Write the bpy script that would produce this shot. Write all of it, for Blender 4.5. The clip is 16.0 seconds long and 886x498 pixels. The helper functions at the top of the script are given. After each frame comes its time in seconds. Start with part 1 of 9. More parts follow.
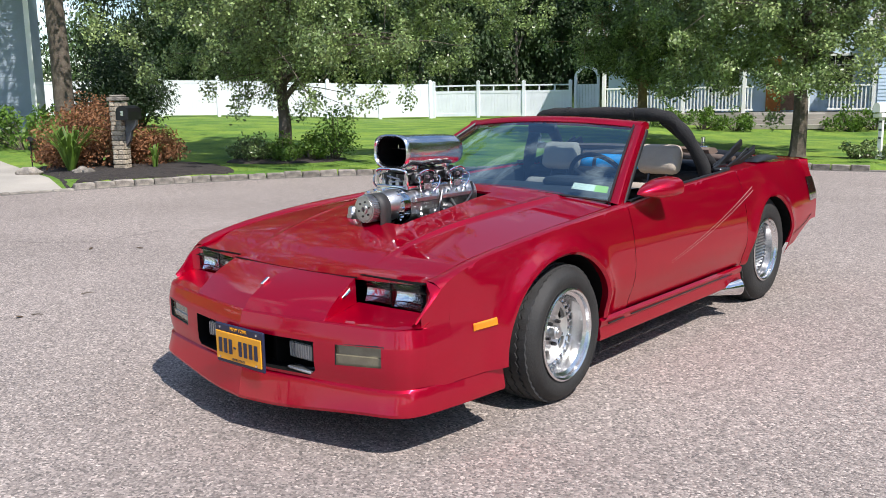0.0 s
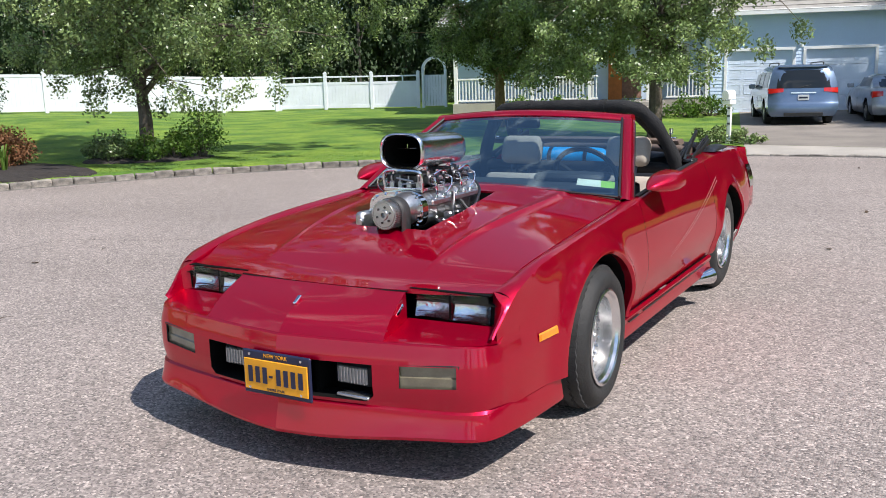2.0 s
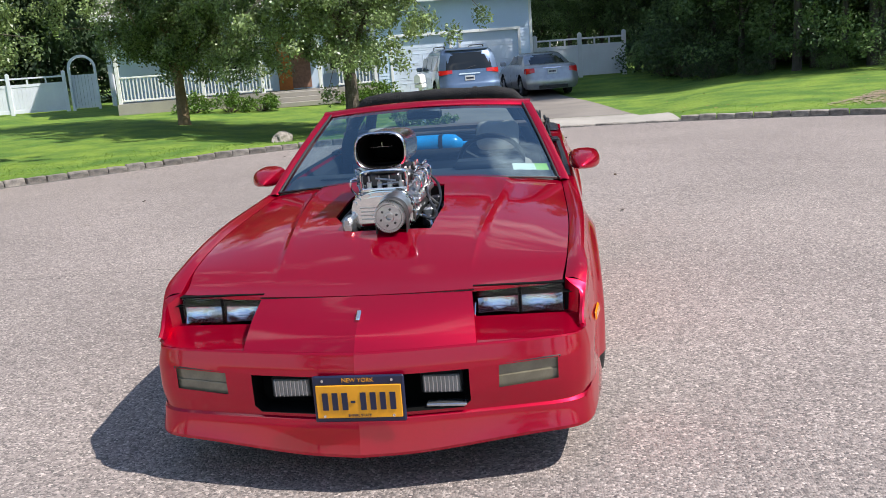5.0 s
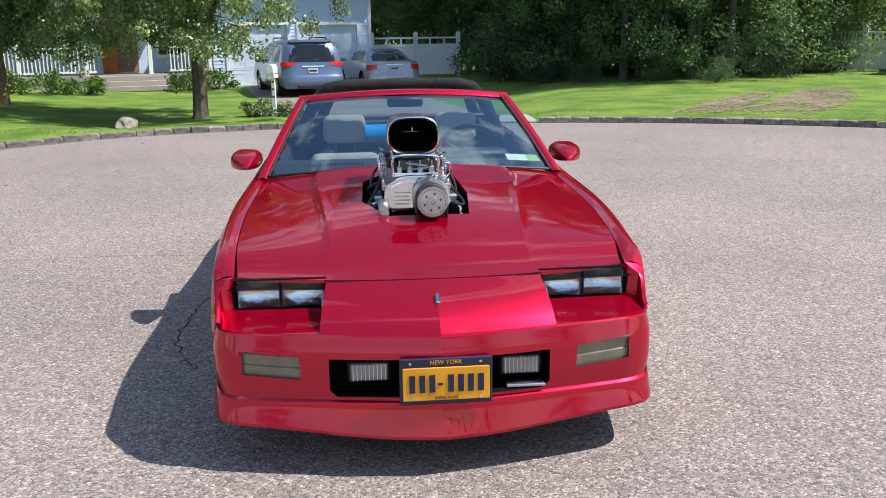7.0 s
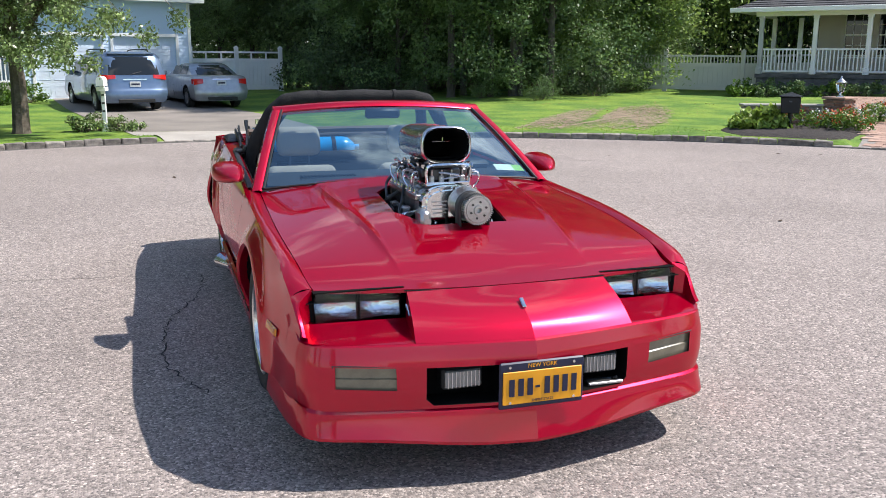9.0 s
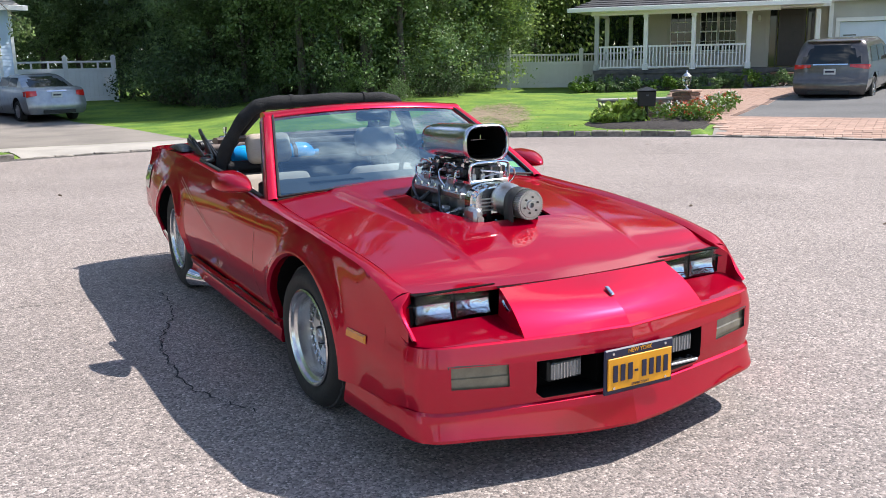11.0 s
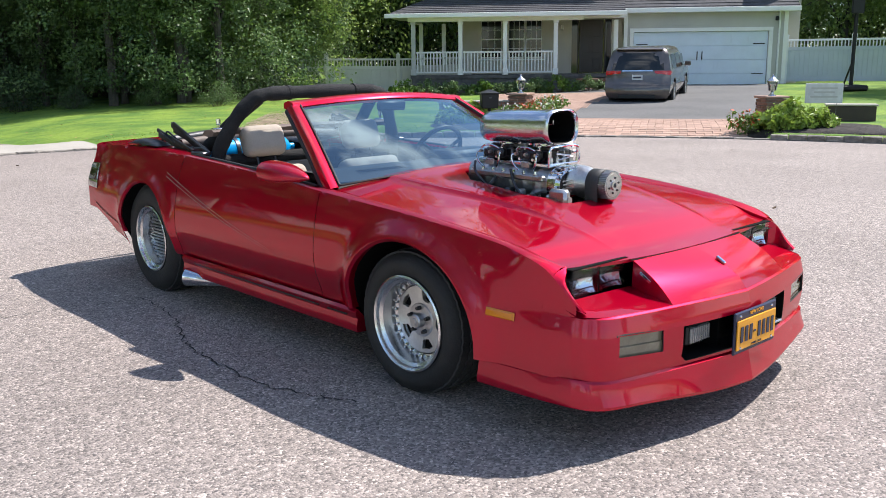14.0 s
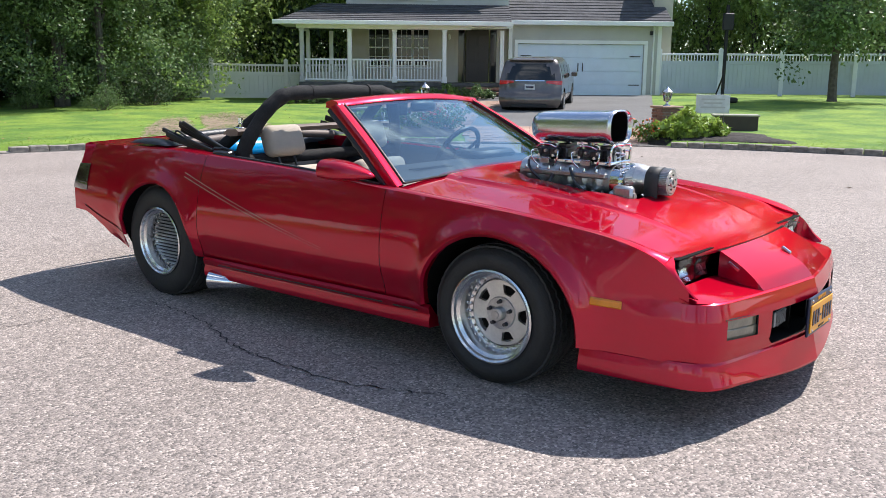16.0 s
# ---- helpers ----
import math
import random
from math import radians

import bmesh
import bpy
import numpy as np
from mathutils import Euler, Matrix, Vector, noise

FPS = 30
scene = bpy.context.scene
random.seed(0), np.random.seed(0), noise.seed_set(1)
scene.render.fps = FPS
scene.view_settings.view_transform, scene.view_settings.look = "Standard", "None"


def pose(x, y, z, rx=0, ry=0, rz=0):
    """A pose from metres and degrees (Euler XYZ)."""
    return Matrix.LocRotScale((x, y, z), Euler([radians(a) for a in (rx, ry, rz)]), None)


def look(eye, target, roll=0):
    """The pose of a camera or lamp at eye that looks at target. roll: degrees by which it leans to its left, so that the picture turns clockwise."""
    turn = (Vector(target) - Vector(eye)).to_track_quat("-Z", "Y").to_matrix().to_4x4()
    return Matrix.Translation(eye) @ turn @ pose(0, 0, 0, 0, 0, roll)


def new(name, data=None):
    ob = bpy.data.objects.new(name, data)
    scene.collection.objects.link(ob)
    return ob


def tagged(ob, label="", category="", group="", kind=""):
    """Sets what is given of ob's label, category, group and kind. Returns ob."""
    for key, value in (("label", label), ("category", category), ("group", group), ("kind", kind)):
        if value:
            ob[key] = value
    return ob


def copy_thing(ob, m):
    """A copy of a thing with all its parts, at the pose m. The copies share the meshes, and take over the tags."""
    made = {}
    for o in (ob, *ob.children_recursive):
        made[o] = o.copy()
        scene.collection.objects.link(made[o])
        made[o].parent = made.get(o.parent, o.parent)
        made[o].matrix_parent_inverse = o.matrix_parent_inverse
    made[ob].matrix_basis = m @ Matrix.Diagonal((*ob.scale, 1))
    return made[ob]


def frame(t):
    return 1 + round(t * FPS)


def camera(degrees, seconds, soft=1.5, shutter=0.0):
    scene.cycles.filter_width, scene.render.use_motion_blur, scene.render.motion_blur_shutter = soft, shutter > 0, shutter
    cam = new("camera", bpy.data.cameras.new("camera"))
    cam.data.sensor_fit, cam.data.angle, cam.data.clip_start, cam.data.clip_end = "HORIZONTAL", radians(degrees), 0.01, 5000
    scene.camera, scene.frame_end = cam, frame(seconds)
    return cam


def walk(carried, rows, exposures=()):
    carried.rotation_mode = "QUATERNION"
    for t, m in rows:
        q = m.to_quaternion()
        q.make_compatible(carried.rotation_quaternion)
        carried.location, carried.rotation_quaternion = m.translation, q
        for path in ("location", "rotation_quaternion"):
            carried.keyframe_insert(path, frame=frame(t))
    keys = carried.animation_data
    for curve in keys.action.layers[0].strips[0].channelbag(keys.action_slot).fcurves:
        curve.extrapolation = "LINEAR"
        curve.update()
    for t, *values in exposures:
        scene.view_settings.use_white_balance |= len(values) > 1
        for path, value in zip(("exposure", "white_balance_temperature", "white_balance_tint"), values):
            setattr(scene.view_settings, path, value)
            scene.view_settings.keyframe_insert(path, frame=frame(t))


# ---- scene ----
cam = camera(53.2, 16.0, soft=0.9)
PATH = [
    (0, (2.92, -3.233, 1.356), (1.638, -1.737, 1.013), -0.9),
    (0.5, (2.737, -3.259, 1.348), (1.542, -1.694, 0.999), -0.4),
    (1, (2.521, -3.375, 1.363), (1.399, -1.758, 1.01), -1.2),
    (1.5, (2.318, -3.472, 1.383), (1.299, -1.79, 1.019), -1.3),
    (2, (2.094, -3.498, 1.391), (1.113, -1.795, 1.021), -1.5),
    (2.5, (1.859, -3.544, 1.423), (0.966, -1.795, 1.044), -2.2),
    (3, (1.663, -3.647, 1.434), (0.879, -1.847, 1.05), -1.1),
    (3.5, (1.416, -3.791, 1.452), (0.755, -1.944, 1.061), -0.7),
    (4, (1.176, -3.846, 1.457), (0.634, -1.963, 1.058), -2.2),
    (4.2, (1.075, -3.855, 1.467), (0.614, -1.952, 1.058), -3.2),
    (6.3, (0.096, -3.936, 1.479), (0.049, -1.987, 1.033), -1.9),
    (6.5, (-0.005, -3.927, 1.474), (0.001, -1.979, 1.024), -1.6),
    (7, (-0.239, -3.946, 1.476), (-0.069, -2.006, 1.022), -0.9),
    (7.5, (-0.485, -3.943, 1.489), (-0.119, -2.032, 1.027), -1.8),
    (8, (-0.701, -3.901, 1.452), (-0.264, -2.002, 1.0), -0.1),
    (8.5, (-0.947, -3.824, 1.459), (-0.452, -1.936, 1.021), 0.0),
    (9, (-1.211, -3.791, 1.455), (-0.611, -1.931, 1.035), 0.2),
    (9.2, (-1.319, -3.779, 1.463), (-0.673, -1.933, 1.047), 0.1),
    (11.3, (-2.175, -3.375, 1.436), (-1.196, -1.684, 1.009), -1.2),
    (11.5, (-2.259, -3.334, 1.43), (-1.257, -1.659, 0.998), -1.2),
    (12, (-2.468, -3.259, 1.41), (-1.406, -1.612, 1.009), -1.3),
    (12.5, (-2.666, -3.183, 1.391), (-1.523, -1.594, 0.981), -1.3),
    (13, (-2.88, -3.056, 1.394), (-1.694, -1.5, 0.981), -1.3),
    (13.5, (-3.042, -2.931, 1.387), (-1.782, -1.435, 0.971), -1.0),
    (14, (-3.146, -2.754, 1.374), (-1.821, -1.313, 0.966), -0.5),
    (14.5, (-3.282, -2.59, 1.369), (-1.925, -1.176, 0.974), -0.3),
    (15, (-3.518, -2.454, 1.365), (-2.055, -1.148, 0.971), 0.3),
    (15.5, (-3.696, -2.327, 1.347), (-2.189, -1.072, 0.952), 0.7),
    (16, (-3.848, -2.147, 1.335), (-2.315, -0.923, 0.946), 0.5),
]
walk(cam, [(t, look(eye, target, roll)) for t, eye, target, roll in PATH], [(0, 0.46), (4, 0.42), (8, 0.52), (12, 0.74), (16, 0.70)])

# ---- world and light ----
SUN = Vector((0.72, -0.16, 1.0)).normalized()
world = bpy.data.worlds.new("sky")
scene.world = world
world.use_nodes = True
wn = world.node_tree.nodes
sky = wn.new("ShaderNodeTexSky")
sky.sky_type, sky.sun_disc = "NISHITA", False
sky.sun_elevation = math.asin(SUN.z)
sky.sun_rotation = math.atan2(SUN.x, SUN.y)
sky.air_density, sky.dust_density, sky.ozone_density = 1.0, 0.25, 3.0
wl = world.node_tree.links
# thin drifting clouds over the clear sky
wtc, wmap, wno, wramp, wmix = wn.new("ShaderNodeTexCoord"), wn.new("ShaderNodeMapping"), wn.new("ShaderNodeTexNoise"), wn.new("ShaderNodeValToRGB"), wn.new("ShaderNodeMix")
wmap.inputs["Scale"].default_value = (1.6, 2.6, 4.0)
wmap.inputs["Location"].default_value = (47.17, 27.59, 63.19)
wno.inputs["Scale"].default_value, wno.inputs["Detail"].default_value, wno.inputs["Roughness"].default_value = 1.5, 7, 0.62
wramp.color_ramp.elements[0].position, wramp.color_ramp.elements[1].position = 0.53, 0.70
wmix.data_type = "RGBA"
wmix.inputs[7].default_value = (10.0, 10.2, 10.8, 1)
wl.new(wtc.outputs["Generated"], wmap.inputs[0])
wl.new(wmap.outputs[0], wno.inputs["Vector"])
wl.new(wno.outputs["Fac"], wramp.inputs[0])
wl.new(wramp.outputs["Color"], wmix.inputs[0])
wl.new(sky.outputs[0], wmix.inputs[6])
wl.new(wmix.outputs[2], wn["Background"].inputs[0])
wn["Background"].inputs[1].default_value = 0.135
sun_data = bpy.data.lights.new("sun", "SUN")
sun_data.energy, sun_data.angle, sun_data.color = 4.8, radians(0.55), (1.0, 0.95, 0.91)
sun_ob = new("sun", sun_data)
sun_ob.matrix_world = look(SUN * 50, (0, 0, 0))

# ---- materials ----
def material(name, colour, rough=0.6, metal=0.0, second=None, scale=6.0, grain=60.0, mix=(0.35, 0.65), bump=0.0, bump_scale=None,
             coat=0.0, random_value=0.0, speckle=0.0, rough_var=0.0, translucent=0.0, island=0.0, alpha_noise=None):
    """A procedural surface: two colours mixed by broad noise, fine grain on the value, relief and gloss variation."""
    m = bpy.data.materials.new(name)
    m.use_nodes = True
    nt = m.node_tree
    N, L = nt.nodes, nt.links
    b = N["Principled BSDF"]
    b.inputs["Roughness"].default_value, b.inputs["Metallic"].default_value = rough, metal
    b.inputs["Coat Weight"].default_value = coat
    b.inputs["Coat Roughness"].default_value = 0.02
    tc = N.new("ShaderNodeTexCoord")
    second = second or tuple(c * 0.8 for c in colour)
    broad = N.new("ShaderNodeTexNoise")
    broad.inputs["Scale"].default_value, broad.inputs["Detail"].default_value = scale, 5
    L.new(tc.outputs["Object"], broad.inputs["Vector"])
    ramp = N.new("ShaderNodeValToRGB")
    ramp.color_ramp.elements[0].position, ramp.color_ramp.elements[1].position = mix
    ramp.color_ramp.elements[0].color, ramp.color_ramp.elements[1].color = (*colour, 1), (*second, 1)
    L.new(broad.outputs["Fac"], ramp.inputs["Fac"])
    fine = N.new("ShaderNodeTexNoise")
    fine.inputs["Scale"].default_value, fine.inputs["Detail"].default_value = grain, 3
    L.new(tc.outputs["Object"], fine.inputs["Vector"])
    hsv = N.new("ShaderNodeHueSaturation")
    L.new(ramp.outputs["Color"], hsv.inputs["Color"])
    value = N.new("ShaderNodeMath")
    value.operation = "MULTIPLY_ADD"
    value.inputs[1].default_value, value.inputs[2].default_value = 2 * speckle, 1 - speckle
    L.new(fine.outputs["Fac"], value.inputs[0])
    last = value.outputs[0]
    for node, socket, amount in (("ShaderNodeObjectInfo", "Random", random_value), ("ShaderNodeNewGeometry", "Random Per Island", island)):
        if amount:
            info = N.new(node)
            mul = N.new("ShaderNodeMath")
            mul.operation = "MULTIPLY_ADD"
            mul.inputs[1].default_value, mul.inputs[2].default_value = 2 * amount, 1 - amount
            L.new(info.outputs[socket], mul.inputs[0])
            both = N.new("ShaderNodeMath")
            both.operation = "MULTIPLY"
            L.new(last, both.inputs[0])
            L.new(mul.outputs[0], both.inputs[1])
            last = both.outputs[0]
    L.new(last, hsv.inputs["Value"])
    L.new(hsv.outputs["Color"], b.inputs["Base Color"])
    if rough_var:
        r = N.new("ShaderNodeMath")
        r.operation = "MULTIPLY_ADD"
        r.inputs[1].default_value, r.inputs[2].default_value = 2 * rough_var, rough - rough_var
        L.new(broad.outputs["Fac"], r.inputs[0])
        L.new(r.outputs[0], b.inputs["Roughness"])
    if bump:
        bn = N.new("ShaderNodeBump")
        bn.inputs["Strength"].default_value = bump
        bn.inputs["Distance"].default_value = 0.02
        src = fine
        if bump_scale:
            src = N.new("ShaderNodeTexNoise")
            src.inputs["Scale"].default_value, src.inputs["Detail"].default_value = bump_scale, 4
            L.new(tc.outputs["Object"], src.inputs["Vector"])
        L.new(src.outputs["Fac"], bn.inputs["Height"])
        L.new(bn.outputs["Normal"], b.inputs["Normal"])
    if translucent:
        t = N.new("ShaderNodeBsdfTranslucent")
        L.new(hsv.outputs["Color"], t.inputs["Color"])
        mixer = N.new("ShaderNodeMixShader")
        mixer.inputs[0].default_value = translucent
        L.new(b.outputs[0], mixer.inputs[1])
        L.new(t.outputs[0], mixer.inputs[2])
        L.new(mixer.outputs[0], N["Material Output"].inputs[0])
    return m


def glass_material(name, colour, rough=0.0, ior=1.5, gloss=(1, 1, 1)):
    """A thin pane: part clear, part dielectric gloss."""
    m = bpy.data.materials.new(name)
    m.use_nodes = True
    N, L = m.node_tree.nodes, m.node_tree.links
    N.remove(N["Principled BSDF"])
    t, g, mx, fr = N.new("ShaderNodeBsdfTransparent"), N.new("ShaderNodeBsdfGlossy"), N.new("ShaderNodeMixShader"), N.new("ShaderNodeFresnel")
    t.inputs["Color"].default_value = (*colour, 1)
    g.inputs["Roughness"].default_value = rough
    g.inputs["Color"].default_value = (*gloss, 1)
    fr.inputs["IOR"].default_value = ior
    L.new(fr.outputs[0], mx.inputs[0])
    L.new(t.outputs[0], mx.inputs[1])
    L.new(g.outputs[0], mx.inputs[2])
    L.new(mx.outputs[0], N["Material Output"].inputs[0])
    return m


def aggregate(name, colour, second):
    """Worn asphalt: stones of many greys in a dark binder, with broad stains."""
    m = bpy.data.materials.new(name)
    m.use_nodes = True
    N, L = m.node_tree.nodes, m.node_tree.links
    b = N["Principled BSDF"]
    b.inputs["Roughness"].default_value = 0.85
    tc = N.new("ShaderNodeTexCoord")
    v = N.new("ShaderNodeTexVoronoi")
    v.inputs["Scale"].default_value = 105
    L.new(tc.outputs["Object"], v.inputs["Vector"])
    bw = N.new("ShaderNodeSeparateColor")
    L.new(v.outputs["Color"], bw.inputs[0])
    stones = N.new("ShaderNodeValToRGB")
    e = stones.color_ramp.elements
    e[0].position, e[0].color = 0.0, (0.40, 0.40, 0.41, 1)
    e[1].position, e[1].color = 1.0, (2.0, 1.97, 1.92, 1)
    for pos, c in ((0.35, 0.80), (0.7, 1.05), (0.92, 1.4)):
        q = e.new(pos)
        q.color = (c, c * 0.985, c * 0.97, 1)
    L.new(bw.outputs[0], stones.inputs[0])
    broad = N.new("ShaderNodeTexNoise")
    broad.inputs["Scale"].default_value, broad.inputs["Detail"].default_value = 0.45, 6
    L.new(tc.outputs["Object"], broad.inputs["Vector"])
    ramp = N.new("ShaderNodeValToRGB")
    ramp.color_ramp.elements[0].position, ramp.color_ramp.elements[1].position = 0.35, 0.65
    ramp.color_ramp.elements[0].color, ramp.color_ramp.elements[1].color = (*colour, 1), (*second, 1)
    L.new(broad.outputs["Fac"], ramp.inputs["Fac"])
    mul = N.new("ShaderNodeMix")
    mul.data_type, mul.blend_type = "RGBA", "MULTIPLY"
    mul.inputs[0].default_value = 1.0
    L.new(ramp.outputs["Color"], mul.inputs[6])
    L.new(stones.outputs["Color"], mul.inputs[7])
    mid = N.new("ShaderNodeTexNoise")
    mid.inputs["Scale"].default_value, mid.inputs["Detail"].default_value = 14, 4
    L.new(tc.outputs["Object"], mid.inputs["Vector"])
    hsv = N.new("ShaderNodeHueSaturation")
    val = N.new("ShaderNodeMath")
    val.operation = "MULTIPLY_ADD"
    val.inputs[1].default_value, val.inputs[2].default_value = 0.5, 0.75
    L.new(mid.outputs["Fac"], val.inputs[0])
    L.new(val.outputs[0], hsv.inputs["Value"])
    L.new(mul.outputs[2], hsv.inputs["Color"])
    L.new(hsv.outputs["Color"], b.inputs["Base Color"])
    bump = N.new("ShaderNodeBump")
    bump.inputs["Strength"].default_value, bump.inputs["Distance"].default_value = 0.7, 0.006
    L.new(v.outputs["Distance"], bump.inputs["Height"])
    bump.invert = True
    L.new(bump.outputs["Normal"], b.inputs["Normal"])
    return m


M = {}
M["asphalt"] = aggregate("asphalt", (0.305, 0.262, 0.238), (0.255, 0.219, 0.199))
M["drive_asphalt"] = material("drive_asphalt", (0.13, 0.127, 0.125), 0.85, second=(0.10, 0.098, 0.096), scale=0.6, grain=90, speckle=0.3, bump=0.3)
M["concrete"] = material("concrete", (0.40, 0.365, 0.32), 0.85, second=(0.32, 0.295, 0.26), scale=1.2, grain=70, speckle=0.2, bump=0.15)
M["concrete_worn"] = material("concrete_worn", (0.255, 0.225, 0.195), 0.9, second=(0.19, 0.168, 0.148), scale=0.8, grain=50, speckle=0.3, bump=0.2)
M["grass"] = material("grass", (0.172, 0.262, 0.026), 0.9, second=(0.074, 0.160, 0.015), scale=0.9, grain=9, speckle=0.55, mix=(0.38, 0.62), bump=0.8, bump_scale=45)
M["blade"] = material("blade", (0.200, 0.300, 0.036), 0.7, second=(0.110, 0.215, 0.024), scale=0.5, grain=9, speckle=0.45, translucent=0.5)
M["stone"] = material("stone", (0.30, 0.265, 0.225), 0.9, second=(0.15, 0.135, 0.118), scale=9, grain=55, speckle=0.45, bump=1.0, bump_scale=30, random_value=0.32)
M["kerb_bed"] = material("kerb_bed", (0.16, 0.15, 0.135), 0.95, grain=60, speckle=0.4, bump=0.5)
M["mulch"] = material("mulch", (0.020, 0.016, 0.015), 0.95, second=(0.045, 0.036, 0.031), scale=12, grain=60, speckle=0.6, bump=1.0, bump_scale=50)
M["bark"] = material("bark", (0.085, 0.066, 0.05), 0.95, second=(0.14, 0.115, 0.09), scale=7, grain=35, speckle=0.4, bump=1.0, bump_scale=18)
M["bark_wood"] = material("bark_wood", (0.105, 0.092, 0.078), 0.95, second=(0.062, 0.054, 0.046), scale=5, grain=35, speckle=0.35, bump=0.8, bump_scale=18)
M["bark_pale"] = material("bark_pale", (0.30, 0.21, 0.11), 0.95, second=(0.20, 0.14, 0.08), scale=7, grain=35, speckle=0.3, bump=0.8, bump_scale=18)
M["leaf"] = material("leaf", (0.27, 0.345, 0.130), 0.36, second=(0.120, 0.180, 0.060), scale=1.1, grain=3, speckle=0.25, translucent=0.22, island=0.6)
M["leaf_wood"] = material("leaf_wood", (0.190, 0.285, 0.100), 0.50, second=(0.055, 0.100, 0.038), scale=0.35, grain=1, speckle=0.3, translucent=0.36, island=0.30)
# darker copy of leaf_wood, the deep shade of the woods put into its colour
M["leaf_shade"] = material("leaf_shade", (0.060, 0.098, 0.036), 0.75, second=(0.030, 0.054, 0.022), scale=0.4, grain=1, speckle=0.3, translucent=0.15, island=0.30)
# white siding of the west house, its shade put into the colour as blue-grey
M["siding_west_shade"] = material("siding_west_shade", (0.27, 0.32, 0.38), 0.5, second=(0.24, 0.29, 0.345), scale=1, grain=20, speckle=0.04)
# brighter copy of leaf_wood, sunlight put into the leaf colour
M["leaf_far_lit"] = material("leaf_far_lit", (0.29, 0.40, 0.100), 0.5, second=(0.13, 0.21, 0.055), scale=0.3, grain=1, speckle=0.3, translucent=0.48, island=0.35)
# white door paint with the blue of the shade put into its colour
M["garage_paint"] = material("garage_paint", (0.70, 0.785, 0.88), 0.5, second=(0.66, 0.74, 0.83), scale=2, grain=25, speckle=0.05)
M["leaf_bright"] = material("leaf_bright", (0.13, 0.22, 0.03), 0.5, second=(0.08, 0.16, 0.022), scale=3, grain=9, speckle=0.25, translucent=0.3, island=0.35)
M["leaf_hosta"] = material("leaf_hosta", (0.30, 0.40, 0.07), 0.45, second=(0.16, 0.25, 0.035), scale=3, grain=9, speckle=0.25, translucent=0.3, island=0.4)
M["leaf_rust"] = material("leaf_rust", (0.29, 0.135, 0.058), 0.7, second=(0.19, 0.080, 0.036), scale=3, grain=9, speckle=0.3, translucent=0.2, island=0.35)
M["leaf_conifer"] = material("leaf_conifer", (0.03, 0.055, 0.018), 0.6, scale=3, grain=9, speckle=0.3, translucent=0.1, island=0.35)
M["dead_leaf"] = material("dead_leaf", (0.10, 0.06, 0.03), 0.8, grain=9, speckle=0.3, random_value=0.4)
M["white_vinyl"] = material("white_vinyl", (0.77, 0.79, 0.84), 0.45, second=(0.70, 0.72, 0.77), scale=1.5, grain=20, speckle=0.04, random_value=0.04)
M["grey_vinyl"] = material("grey_vinyl", (0.50, 0.545, 0.62), 0.45, second=(0.45, 0.495, 0.57), scale=1.5, grain=20, speckle=0.05)
M["tan_vinyl"] = material("tan_vinyl", (0.56, 0.55, 0.47), 0.5, second=(0.52, 0.51, 0.44), scale=1.5, grain=20, speckle=0.04)
M["white_paint"] = material("white_paint", (0.85, 0.85, 0.83), 0.5, second=(0.80, 0.80, 0.78), scale=2, grain=25, speckle=0.05)
# white siding tinted blue: the shaded wall's cast is put into the colour
M["siding_white_shade"] = material("siding_white_shade", (0.63, 0.76, 0.91), 0.5, second=(0.59, 0.71, 0.86), scale=1, grain=20, speckle=0.04)
M["siding_grey"] = material("siding_grey", (0.52, 0.51, 0.47), 0.6, second=(0.46, 0.45, 0.42), scale=1, grain=20, speckle=0.05)
M["siding_beige"] = material("siding_beige", (0.54, 0.50, 0.42), 0.6, second=(0.48, 0.44, 0.37), scale=1, grain=20, speckle=0.05)
M["shingle"] = material("shingle", (0.075, 0.075, 0.082), 0.95, second=(0.05, 0.05, 0.055), scale=3, grain=40, speckle=0.35, bump=0.5, random_value=0.2)
M["shingle_pale"] = material("shingle_pale", (0.36, 0.34, 0.31), 0.95, second=(0.28, 0.265, 0.24), scale=3, grain=40, speckle=0.3, bump=0.5)
M["brick"] = material("brick", (0.30, 0.17, 0.12), 0.9, second=(0.22, 0.125, 0.09), scale=9, grain=60, speckle=0.3, bump=0.5, random_value=0.25)
M["paver"] = material("paver", (0.42, 0.27, 0.205), 0.9, second=(0.33, 0.22, 0.17), scale=6, grain=60, speckle=0.25, bump=0.3, random_value=0.2)
M["mortar"] = material("mortar", (0.30, 0.27, 0.24), 0.95, grain=60, speckle=0.3, bump=0.4)
M["fieldstone"] = material("fieldstone", (0.50, 0.42, 0.32), 0.9, second=(0.32, 0.27, 0.21), scale=6, grain=40, speckle=0.3, bump=0.6, random_value=0.3)
M["bluestone"] = material("bluestone", (0.125, 0.118, 0.112), 0.9, second=(0.070, 0.068, 0.068), scale=5, grain=40, speckle=0.3, bump=0.5, random_value=0.3)
M["dark_wood"] = material("dark_wood", (0.035, 0.022, 0.016), 0.4, scale=6, grain=50, speckle=0.3)
M["orange_wood"] = material("orange_wood", (0.55, 0.17, 0.03), 0.5, scale=6, grain=50, speckle=0.2)
M["window_dark"] = material("window_dark", (0.015, 0.018, 0.02), 0.04, scale=1, grain=4, speckle=0.1)
M["black_metal"] = material("black_metal", (0.012, 0.012, 0.013), 0.45, metal=0.3, grain=60, speckle=0.2)
M["grey_metal"] = material("grey_metal", (0.10, 0.10, 0.11), 0.5, metal=0.4, grain=60, speckle=0.2)
M["terracotta"] = material("terracotta", (0.42, 0.16, 0.08), 0.85, grain=60, speckle=0.2)
